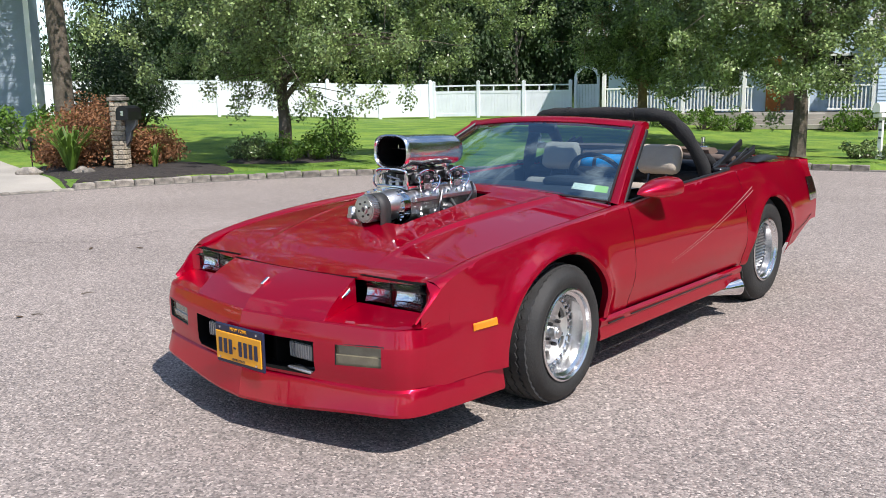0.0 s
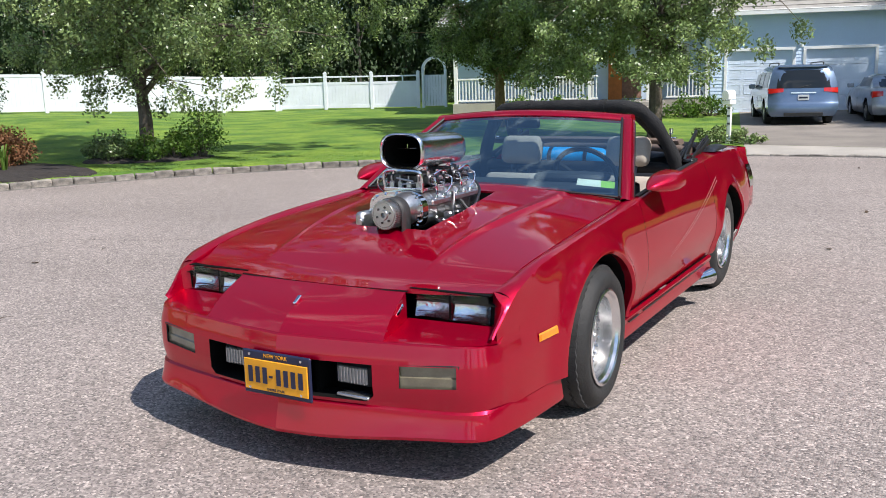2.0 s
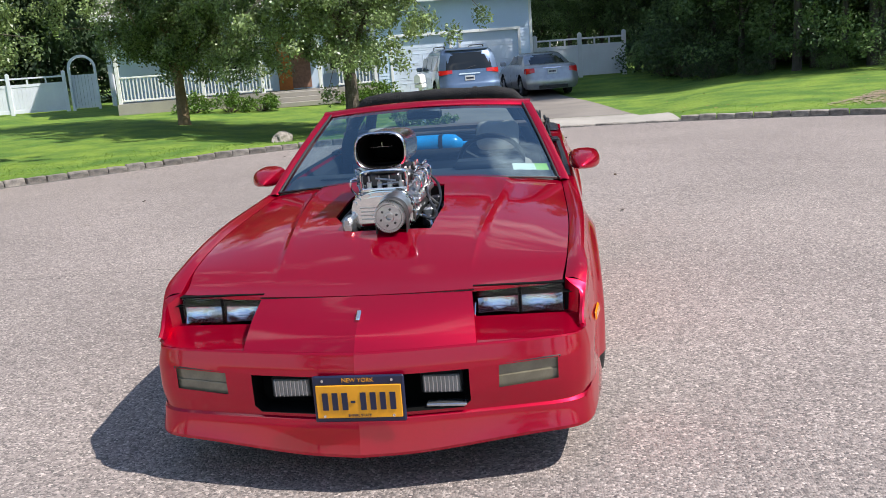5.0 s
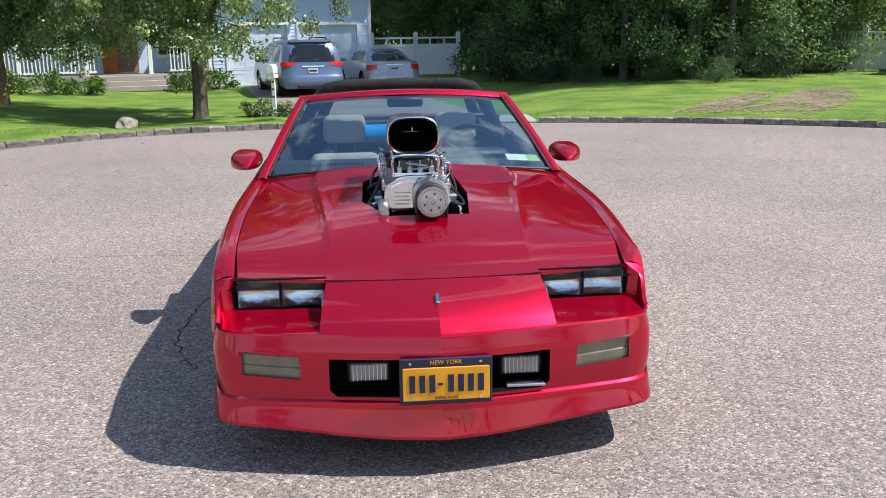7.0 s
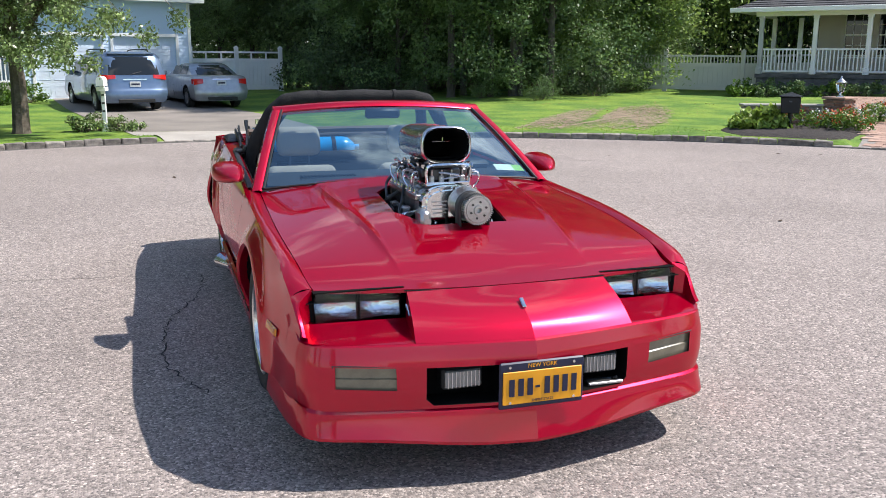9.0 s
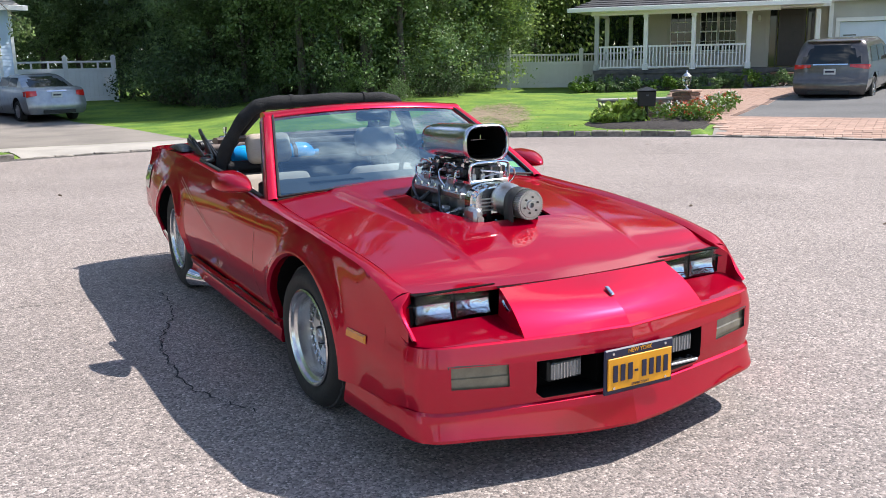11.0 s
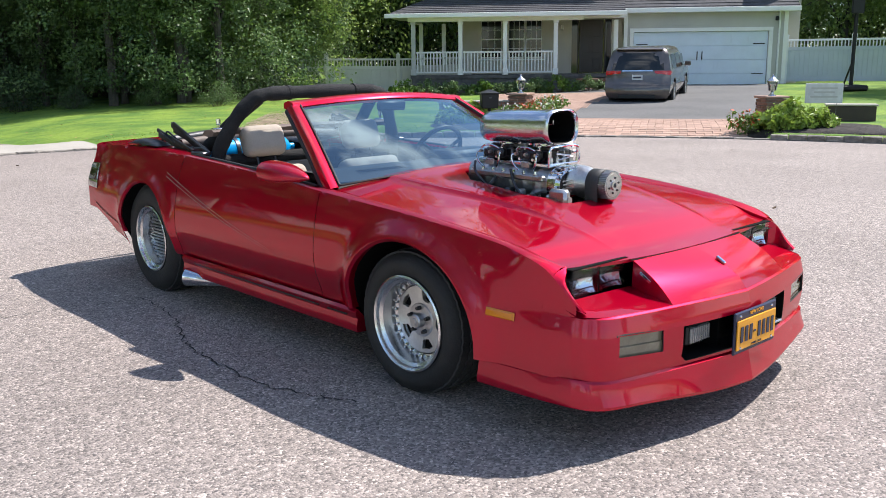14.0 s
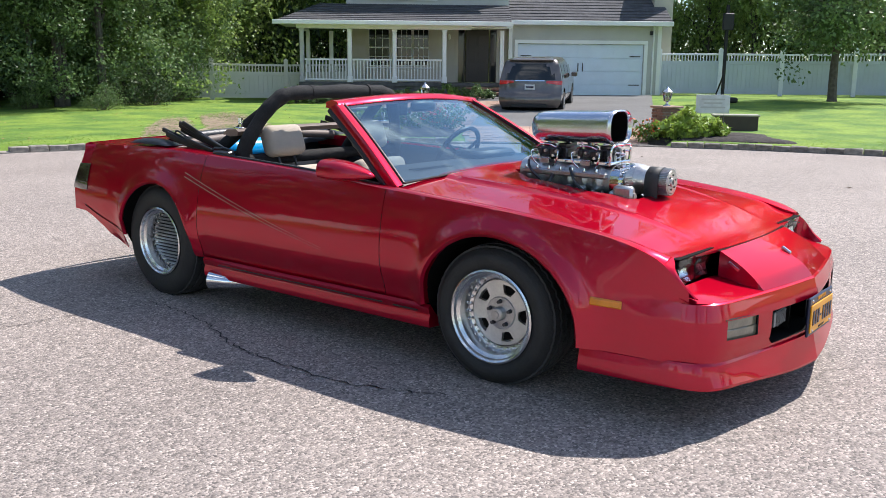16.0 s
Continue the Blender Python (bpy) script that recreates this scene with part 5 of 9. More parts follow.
def build_convertible():
    car = thing("convertible_car", Matrix.Identity(4), "shiny metallic red convertible, top down, chrome blower through its hood", "car")

    # front fascia: from the bumper lip down to the crease above the air dam
    xs = [0.803 * math.sin(math.pi / 2 * k / 40) for k in range(41)]
    wrap = [(x, curve1(NOSE, x)) for x in xs] + [(curve1(FLANK, y), y) for y in (-0.85, -0.825, -0.80, -0.775, -0.75, -0.735)]
    def fascia_point(i, z, s):
        x, y = wrap[i]
        x0, y0 = wrap[max(i - 1, 0)]
        x1, y1 = wrap[min(i + 1, len(wrap) - 1)]
        n = Vector((y1 - y0, x0 - x1, 0)).normalized()
        if i == 0:
            n = Vector((0, -1, 0))
        lean = 0.018 * ss(0.42, 0.52, z) + 0.012 * ss(0.34, 0.27, z) * ss(-0.735, -0.9, y) + (0.010 if z > 0.503 and y < -0.86 else 0)
        p = Vector((x, y, z)) - n * lean
        p.x *= s
        return p
    zs = [0.268, 0.29, 0.315, 0.35, 0.39, 0.43, 0.46, 0.485, 0.500, 0.506]
    bm = B()
    order = [(i, -1) for i in range(len(wrap) - 1, 0, -1)] + [(i, 1) for i in range(len(wrap))]
    grid(bm, [[fascia_point(i, z, s) for z in zs] for i, s in order])
    cut(bm, [(-0.385, 0.425), (0.385, 0.425), (0.385, 0.31), (0.36, 0.288), (-0.36, 0.288), (-0.385, 0.31)], "y", lambda c: c.y < -0.9)
    for s in (-1, 1):
        cut(bm, [(s * 0.487, 0.428), (s * 0.688, 0.436), (s * 0.688, 0.360), (s * 0.484, 0.348)], "y", lambda c: c.y < -0.85)
    fascia = crease_centre(part("front_bumper", bm, "red_paint", car, smooth=True, angle=30))

    # grille opening: returns, back wall, centre web
    bm = B()
    ring = [(-0.385, 0.425), (0.385, 0.425), (0.385, 0.31), (0.36, 0.288), (-0.36, 0.288), (-0.385, 0.31)]
    rows = []
    for x, z in ring + ring[:1]:
        y = curve1(NOSE, abs(x))
        rows.append([Vector((x, y + 0.004, z)), Vector((x, y + 0.10, z * 0.97 + 0.01))])
    for a, b in zip(rows, rows[1:]):
        steps = 12 if abs(a[0].x - b[0].x) > 0.3 else 1
        for k in range(steps):
            quad = []
            for q in (k / steps, (k + 1) / steps):
                x, z = a[0].x + (b[0].x - a[0].x) * q, a[0].z + (b[0].z - a[0].z) * q
                y = curve1(NOSE, abs(x))
                quad.append((Vector((x, y + 0.002, z)), Vector((x, y + 0.11, z))))
            bm.faces.new([bm.verts.new(p) for p in (quad[0][0], quad[1][0], quad[1][1], quad[0][1])])
    box(bm, (0, -0.93, 0.36), (0.80, 0.02, 0.2))
    for x in (-0.1, 0.13):
        box(bm, (x, -0.99, 0.36), (0.02, 0.09, 0.15))
    part("grille", bm, "deep_black", fascia, "black open grille recess")
    part("grille_ledge", box(B(), (0.30, -1.035, 0.297), (0.14, 0.05, 0.012), 0.003), "silver", fascia, "grey ledge at the bottom of the grille")
    for x in (-0.248, 0.285):
        y = curve1(NOSE, abs(x)) + 0.045
        bm = B()
        box(bm, (x, y + 0.03, 0.368), (0.150, 0.06, 0.080), 0.008)
        lampb = part("fog_lamp", bm, "black_trim", fascia, "rectangular grey fog lamp in a black housing")
        bm = B()
        box(bm, (x, y - 0.004, 0.368), (0.132, 0.014, 0.064), 0.005)
        part("lens", bm, "fog_glass", lampb)
        for k in range(9):
            part("lens_rib", box(B(), (x - 0.056 + 0.014 * k, y - 0.012, 0.368), (0.003, 0.004, 0.058)), "silver", lampb)
    for s in (-1, 1):
        bm = B()
        rows = []
        for k in range(9):
            x = 0.480 + 0.214 * k / 8
            y = curve1(NOSE, x) + 0.012
            rows.append([Vector((s * x, y, z + 0.04 * (x - 0.48))) for z in (0.342, 0.385, 0.389, 0.432)])
            rows[-1][1].y -= 0.003
            rows[-1][2].y += 0.002
        grid(bm, rows)
        signal = part("turn_signal", bm, "smoke_lens", fascia, "smoked amber turn signal lens", smooth=True)
        edge = [r[0] for r in rows] + [r[3] for r in rows[::-1]]
        edge = [p + Vector((0, -0.006, 0)) for p in edge]
        part("surround", tube(B(), edge + edge[:1], 0.005, 6, caps=False), "black_trim", signal, smooth=True)

    # air dam under the bumper, running back to the front wheels
    bm = B()
    plan = [(x, curve1(NOSE, x)) for x in xs] + [(curve1(FLANK, y), y) for y in (-0.82, -0.75, -0.66, -0.56, -0.50, -0.455)]
    rows = []
    for s in (-1, 1):
        line = plan if s == 1 else plan[::-1]
        for x, y in (line if s == 1 else line[:-1]):
            front = ss(-0.55, -1.0, y)
            out = 0.012 + 0.012 * front
            n = Vector((x * 0.9, (y + 0.3) * 1.0 if y < -0.85 else 0, 0))
            n = n.normalized() if n.length else Vector((0, -1, 0))
            n = Vector((n.x * (1 - front * 0.6), n.y if y < -0.85 else 0, 0))
            base = Vector((x, y, 0))
            inner = 0.006 if y < -0.8 else 0.012
            zb = 0.140 + 0.035 * ss(0.1, 0.7, x)
            rows.append([base * 1 + Vector((0, 0.01, 0.276)) - n * inner, base + Vector((0, 0, 0.266)) - n * 0.002, base + n * 0.004 + Vector((0, 0, 0.235)), base + n * out + Vector((0, 0, zb + 0.012)), base + n * (out - 0.004) + Vector((0, 0, zb)), base - n * 0.05 + Vector((0, 0.03, zb + 0.01))])
            if s == -1:
                for p in rows[-1]:
                    p.x = -p.x
    grid(bm, rows)
    crease_centre(part("air_dam", bm, "red_paint", car, "red front air dam with a sharp crease", smooth=True, angle=30))

    # flanks: front fender, door and rear quarter, each side
    def flank_rows(y0, y1, zlow, step=0.035, bottom=None):
        ys = [y0]
        extra = []
        for yc, zc, r, _ in ARCHES:
            f = arch_span(yc, r, True)
            extra += [yc - f - 0.0006, yc - f + 0.0006, yc + r - 0.0006, yc + r + 0.0006] + [yc + (r if k < 14 else f) * math.cos(math.pi * k / 28) for k in range(1, 28)]
        k = 1
        while y0 + k * step < y1 - 0.01:
            ys.append(y0 + k * step)
            k += 1
        ys = sorted(set(ys + [y1] + [e for e in extra if y0 < e < y1]))
        rows = []
        for y in ys:
            a = arch_bottom(y)
            zb = max(a or 0, zlow(y))
            zt = curve1(SHOULDER, y)
            fr = (0, 0.03, 0.08, 0.13, 0.18, 0.24, 0.32, 0.4, 0.5, 0.6, 0.7, 0.78, 0.86, 0.92, 0.965, 1.0)
            row = [Vector((flank_x(y, zb + (zt - zb) * f), y, zb + (zt - zb) * f)) for f in fr]
            if y < -0.50:
                q = ss(-0.50, -0.735, y)
                for p in row:
                    p.x = p.x * (1 - q) + (curve1(FLANK, y) - 0.018 * ss(0.42, 0.52, p.z)) * q
            rows.append(row)
        return rows

    def sill(y):
        return 0.292

    for s in (-1, 1):
        flip = mirrored if s < 0 else (lambda r: r)
        bm = B()
        grid(bm, flip(flank_rows(-0.872, -0.735, lambda y: 0.503)))
        grid(bm, flip(flank_rows(-0.735, 0.614, lambda y: 0.270 if y < 0 else 0.296)))
        # lip turned in round the wheel opening
        for yc, zc, r, _ in ARCHES[:1]:
            rows = []
            for k in range(33):
                a = math.pi * k / 32
                f = arch_span(yc, r, k > 16)
                y, z = yc + f * math.cos(a), zc + r * math.sin(a)
                x = flank_x(y, z)
                rows.append([Vector((s * x, y, z)), Vector((s * (x - 0.012), yc + (f - 0.012) * math.cos(a), zc + (r - 0.012) * math.sin(a))), Vector((s * (x - 0.06), yc + (f - 0.004) * math.cos(a), zc + (r - 0.004) * math.sin(a)))])
            grid(bm, rows)
        # top of the fender in to the hood gap
        rows = []
        for k in range(48):
            y = -0.775 + 1.40 * k / 47
            xt, zt = curve1(TOPWIDTH, y), curve1(SHOULDER, y)
            if y < -0.50:
                q = ss(-0.50, -0.735, y)
                xt = flank_x(y, zt) * (1 - q) + (curve1(FLANK, y) - 0.018) * q
            hw = hood_edge(y) + 0.004
            row = []
            for q in (0, 0.12, 0.3, 0.6, 1.0):
                x = xt + (hw - xt) * q
                row.append(Vector((s * x, y, zt + (hood_z(hw, y) - zt) * q + 0.010 * math.sin(math.pi * q))))
            row.append(Vector((s * (hw - 0.001), y, row[-1].z - 0.03)))
            rows.append(row)
        grid(bm, rows)
        bmesh.ops.remove_doubles(bm, verts=bm.verts[:], dist=0.002)
        fender = part("front_fender", bm, "red_paint", car, smooth=True, angle=35)
        # side marker lamp
        bm = B()
        rows = []
        for y in (-0.625, -0.62, -0.50, -0.495):
            rows.append([Vector((s * (flank_x(y, z) + (0.007 if abs(y + 0.56) < 0.062 and 0.45 < z < 0.478 else 0.0)), y, z + (y + 0.56) * 0.02)) for z in (0.448, 0.453, 0.475, 0.480)])
        grid(bm, rows)
        part("side_marker", bm, "amber", fender, "amber side marker lens")

        door_rows = flank_rows(0.618, 2.009, sill)
        bm = B()
        grid(bm, flip(door_rows))
        rows = []
        for k in range(20):
            y = 0.62 + 1.385 * k / 19
            xt, zt = curve1(TOPWIDTH, y), curve1(SHOULDER, y)
            rows.append([Vector((s * xt, y, zt)), Vector((s * (xt - 0.012), y, zt + 0.007)), Vector((s * (xt - 0.05), y, zt + 0.008)), Vector((s * (xt - 0.065), y, zt - 0.01)), Vector((s * (xt - 0.07), y, zt - 0.14))])
        grid(bm, rows)
        bmesh.ops.remove_doubles(bm, verts=bm.verts[:], dist=0.002)
        door = part("door", bm, "red_paint", car, smooth=True, angle=35)
        bm = B()
        rows = []
        for k in range(20):
            y = 0.68 + 1.28 * k / 19
            xt, zt = curve1(TOPWIDTH, y), curve1(SHOULDER, y)
            rows.append([Vector((s * (xt - 0.018), y, zt + 0.009)), Vector((s * (xt - 0.022), y, zt + 0.016)), Vector((s * (xt - 0.045), y, zt + 0.014)), Vector((s * (xt - 0.055), y, zt - 0.005))])
        grid(bm, rows)
        part("belt_seal", bm, "black_trim", door, "black rubber belt seal")
        # the panel below the belt inside the door
        bm = B()
        rows = []
        for k in range(12):
            y = 0.70 + 1.25 * k / 11
            xt, zt = curve1(TOPWIDTH, y), curve1(SHOULDER, y)
            rows.append([Vector((s * (xt - 0.066), y, zt - 0.004)), Vector((s * (xt - 0.085), y, zt - 0.05)), Vector((s * (xt - 0.09), y, zt - 0.35))])
        grid(bm, rows)
        part("door_lining", bm, "dash", door, "dark door lining")
        # twin pin stripes sweeping down the door
        for off in (0.0, 0.022):
            bm = B()
            rows = []
            for k in range(30):
                q = k / 29
                y = 2.16 - 1.16 * q
                z = 0.768 - off * (1 - 0.45 * q) - 0.285 * q - 0.012 * math.sin(math.pi * q)
                w = 0.0030 * (1 - 0.85 * q)
                rows.append([Vector((s * (flank_x(y, z + d * w) + 0.0035), y, z + d * w)) for d in (-1, 1)])
            grid(bm, rows)
            part("pin_stripe", bm, "stripe_silver", door, "pale twin pin stripe")

        quarter_rows = flank_rows(2.013, 3.25, lambda y: 0.292 if y < 2.4 else 0.245 + 0.20 * ss(2.80, 3.3, y))
        bm = B()
        tail_rows = []
        for x, y in TAIL[1:]:
            q = x / 0.85
            row = []
            for p in quarter_rows[-1]:
                bulge = 0.05 * ss(0.66, 0.58, p.z)
                row.append(Vector((x * (1 - 0.06 * ss(0.6, 0.87, p.z)), y - 0.055 * ss(0.6, 0.87, p.z) + bulge * 0.6 - 0.03 * ss(0.45, 0.3, p.z), p.z + 0.01 * (1 - q) * ss(0.7, 0.87, p.z))))
            tail_rows.append(row)
        grid(bm, flip(quarter_rows + tail_rows))
        for yc, zc, r, _ in ARCHES[1:]:
            rows = []
            for k in range(33):
                a = math.pi * k / 32
                y, z = yc + r * math.cos(a), zc + r * math.sin(a)
                x = flank_x(y, z)
                rows.append([Vector((s * x, y, z)), Vector((s * (x - 0.012), yc + (r - 0.012) * math.cos(a), zc + (r - 0.012) * math.sin(a))), Vector((s * (x - 0.028), yc + (r - 0.004) * math.cos(a), zc + (r - 0.004) * math.sin(a)))])
            grid(bm, rows)
        # deck edge beside the well of the folded top
        rows = []
        for k in range(26):
            y = 2.013 + 1.235 * k / 25
            xt, zt = curve1(TOPWIDTH, y), curve1(SHOULDER, y)
            wide = 0.14 + 0.62 * ss(2.62, 2.72, y)
            inner = max(xt - wide, 0.0)
            rows.append([Vector((s * xt, y, zt))] + [Vector((s * (xt + (inner - xt) * q), y, zt + 0.012 * math.sin(math.pi / 2 * q))) for q in (0.1, 0.3, 0.6, 1.0)] + [Vector((s * inner, y, zt - 0.06))])
        grid(bm, rows)
        xt, zt = curve1(TOPWIDTH, 3.25), curve1(SHOULDER, 3.25)
        rows = [[Vector((s * xt * q, 3.25, zt + 0.012 * (1 - q))), Vector((s * (0.70 * q), 3.25 + 0.20 - 0.09 * q ** 3, zt + 0.005 * (1 - q)))] for q in (1.0, 0.8, 0.6, 0.4, 0.2, 0.0)]
        grid(bm, rows)
        bmesh.ops.remove_doubles(bm, verts=bm.verts[:], dist=0.002)
        quarter = part("rear_quarter", bm, "red_paint", car, smooth=True, angle=35)
        bm = B()
        rows = []
        for k in range(12):
            y = 2.80 + 0.44 * k / 11
            z = 0.350 + 0.130 * k / 11
            rows.append([Vector((s * (flank_x(y, z + d) + 0.0025), y, z + d)) for d in (-0.004, 0.004)])
        grid(bm, rows)
        part("bumper_seam", bm, "deep_black", quarter, "dark joint above the rear bumper")
        bm = B()
        rows = []
        for x, y in [(flank_x(3.215, 0.66), 3.215), (flank_x(3.235, 0.66), 3.235), (flank_x(3.25, 0.66), 3.25)] + [(q, w) for q, w in TAIL[1:4]]:
            wrap_row = []
            for z in (0.575, 0.582, 0.63, 0.69, 0.735, 0.742):
                lean = ss(0.6, 0.87, z)
                out = 0.004 if 0.58 < z < 0.74 else 0.0005
                px = x * (1 - 0.06 * lean) if y > 3.25 else flank_x(y, z)
                py = y - 0.055 * lean + 0.03 * ss(0.66, 0.58, z) if y > 3.25 else y
                wrap_row.append(Vector((s * (px + out), py + (out if y > 3.25 else 0), z + 0.09 * (3.25 - min(y, 3.25)))))
            rows.append(wrap_row)
        grid(bm, rows)
        part("tail_lamp", bm, "smoke_tail", quarter, "smoked tail lamp wrapped round the corner", smooth=True)

        # rocker skirt between the wheels
        bm = B()
        rows = []
        for k in range(40):
            y = 0.335 + 1.66 * k / 39
            w = curve1(FLANK, y)
            zt = 0.300
            rows.append([Vector((s * (w - 0.045), y, zt)), Vector((s * (w - 0.030), y, zt - 0.012)), Vector((s * (w - 0.036), y, 0.262)), Vector((s * (w - 0.042), y, 0.255)), Vector((s * (w - 0.034), y, 0.215)), Vector((s * (w - 0.040), y, 0.192)), Vector((s * (w - 0.14), y, 0.185))])
        vs = grid(bm, rows)
        bm.faces.new(vs[0])
        bm.faces.new(vs[-1][::-1])
        skirt = part("rocker_skirt", bm, "red_paint", car, smooth=True, angle=30)
        for y0, y1, z0 in ((0.40, 0.55, 0.268), (0.62, 1.86, 0.270)):
            bm = B()
            box(bm, (s * (curve1(FLANK, 1.0) - 0.034), (y0 + y1) / 2, z0), (0.008, y1 - y0, 0.006))
            part("trim_line", bm, "black_trim", skirt, "dark recessed line")
        # wheel wells
        for yc, zc, r, _ in ARCHES:
            bm = B()
            rows = []
            for k in range(25):
                a = math.pi * 1.30 * k / 24 - math.pi * 0.15
                rows.append([Vector((s * x, yc + (arch_span(yc, r, k > 12) - 0.006) * math.cos(a), max(zc + (r - 0.006) * math.sin(a), 0.275))) for x in (0.40, flank_x(yc + (arch_span(yc, r, k > 12) - 0.006) * math.cos(a), max(zc + (r - 0.006) * math.sin(a), 0.275)) - (0.045 if yc < 1 else 0.018))])
            vs = grid(bm, rows)
            bm.faces.new([v[0] for v in vs])
            part("wheel_well", bm, "deep_black", car, "black wheel well")

        # door mirror
        bm = B()
        rows = []
        for i in range(13):
            q = i / 12
            y = 0.665 + 0.275 * q
            k = 0.10 + 0.90 * math.sin(math.pi / 2 * min(q * 1.25, 1.0)) ** 0.8
            row = []
            for j in range(18):
                a = 2 * math.pi * j / 18
                ca, sa = math.cos(a), math.sin(a)
                ex = math.copysign(abs(ca) ** 0.7, ca) * 0.082 * k
                ez = math.copysign(abs(sa) ** 0.75, sa) * (0.058 if sa > 0 else 0.038) * k
                row.append(Vector((s * (0.872 + ex - 0.03 * (1 - k)), y, 0.872 + ez - 0.010 * (1 - q))))
            rows.append(row)
        vs = grid(bm, rows, close_v=True)
        bm.faces.new(vs[0])
        mirror = part("door_mirror", bm, "red_paint", car, "body-coloured door mirror", smooth=True, angle=60)
        bm = B()
        box(bm, (s * 0.872, 0.939, 0.882), (0.118, 0.006, 0.060), 0.002)
        part("mirror_glass", bm, "chrome", mirror, "mirror glass")

    # hood, with the opening for the blower
    bm = B()
    ys = [-0.838 + 1.435 * k / 72 for k in range(73)]
    rows = []
    for y in ys:
        e, r, w = hood_edge(y), ridge_x(y) - 0.01, ridge_w(y)
        half = [(r - 0.05) * k / 22 for k in range(23)]
        half += [r + d for d in (-0.035, -0.022, -0.014, -w * 0.5, 0.0, w * 0.5, w)]
        half = sorted(set(half + [r + max(w, 0.02) + 0.012]))
        half += [half[-1] + (e - half[-1]) * k / 14 for k in range(1, 15)]
        line = [-x for x in half[:0:-1]] + half
        rows.append([Vector((x, hood_y(x, y), hood_z(x, y))) for x in line])
    grid(bm, rows)
    hole = [(-0.15, -0.335), (0.19, -0.335), (0.215, -0.05), (0.175, 0.36), (-0.13, 0.36), (-0.25, 0.20), (-0.255, -0.14)]
    cut(bm, hole, "z", lambda c: c.z > 0.5)
    rim = [e for e in bm.edges if e.is_boundary]
    ext = bmesh.ops.extrude_edge_only(bm, edges=rim)["geom"]
    for v in [g for g in ext if isinstance(g, bmesh.types.BMVert)]:
        v.co.z -= 0.012
    part("hood", bm, "red_paint", car, "red hood with raised centre and a cut-out", smooth=True, angle=28)
    bm = B()
    rows = []
    for x, y in hole + hole[:1]:
        z = hood_z(x, y)
        rows.append([Vector((x, y, z - 0.008)), Vector((x * 1.02, y, z - 0.16))])
    grid(bm, rows)
    rows = []
    for k in range(30):
        y = -0.80 + 1.34 * k / 29
        e = hood_edge(y) + 0.03
        rows.append([Vector((x * e, y, (0.60 if abs(x) < 0.45 else hood_z(abs(x) * e, y) - 0.045))) for x in (-1, -0.9, -0.44, 0.44, 0.9, 1)])
    grid(bm, rows)
    part("engine_bay", bm, "deep_black", car, "black engine bay")
    # nose panel between the lamps
    bm = B()
    rows = []
    for k in range(15):
        q = k / 14
        row = []
        for j in range(25):
            x = -1 + 2 * j / 24
            w = 0.392 + 0.022 * q
            X = x * w
            yb, yf = hood_y(X, -0.838) - 0.010, curve1(NOSE, abs(X)) + 0.026
            z = (hood_z(X, -0.838) - 0.004) * (1 - q) + 0.506 * q + 0.020 * math.sin(math.pi * q) * (0.5 + 0.5 * q) + 0.016 * (1 - abs(x)) * (0.25 + 0.75 * q) * ss(1.0, 0.85, q)
            row.append(Vector((X, yb + (yf - yb) * q, z)))
        rows.append(row)
    grid(bm, rows)
    nose = crease_centre(part("nose_panel", bm, "red_paint", car, smooth=True))
    bm = B()
    grid(bm, [[Vector((x, hood_y(x, -0.838) + d, hood_z(x, -0.838) - 0.002 + 0.15 * d)) for d in (-0.0008, -0.013)] for x in [-0.40 + 0.80 * k / 24 for k in range(25)]])
    part("hood_gap", bm, "deep_black", nose, "dark gap along the hood's front edge")
    bm = B()
    e = rows[7][12]
    tilt = Matrix.Translation(e + Vector((0, -0.002, 0.006))) @ Matrix.Rotation(radians(31), 4, "X")
    box(bm, (0, 0, 0), (0.016, 0.046, 0.012), 0.003, tilt)
    part("emblem", bm, "chrome", nose, "small chrome badge")
    side_z = [r[0].z for r in rows]
    side_y = [r[0].y for r in rows]
    side_x = [abs(r[0].x) for r in rows]

    # lamp recesses: floor, inner wall, outer wall, black frame, two lamps
    for s in (-1, 1):
        bm = B()
        floor_rows = []
        for k in range(11):
            x = 0.394 + (0.792 - 0.394) * k / 10
            yf = curve1(NOSE, x) + 0.026
            yb = -0.815 + 0.02 * k / 10
            floor_rows.append([Vector((s * x, yf, 0.506)), Vector((s * x, yf + 0.012, 0.508)), Vector((s * x, (yf + yb) / 2, 0.520)), Vector((s * x, yb, 0.538))])
        grid(bm, floor_rows)
        rows_w = []
        for yy, zz, xx in zip(side_y, side_z, side_x):
            fl = 0.506 + 0.032 * ss(-1.02, -0.80, yy)
            rows_w.append([Vector((s * xx, yy, zz)), Vector((s * (xx + 0.004), yy, max(min(fl, zz - 0.001), 0.505)))])
        grid(bm, rows_w)
        rows_o = []
        for k in range(9):
            y = -0.90 + 0.125 * k / 8
            zt = curve1(SHOULDER, y)
            x = flank_x(y, zt)
            q = ss(-0.50, -0.735, y)
            x = x * (1 - q) + (curve1(FLANK, y) - 0.018 * ss(0.42, 0.52, zt)) * q
            hw = hood_edge(-0.775) + 0.004
            lift = (hood_z(hw, -0.775) - curve1(SHOULDER, -0.775)) * ss(-0.86, -0.775, y)
            xi = (x - 0.016) + (hw - x + 0.016) * ss(-0.815, -0.775, y)
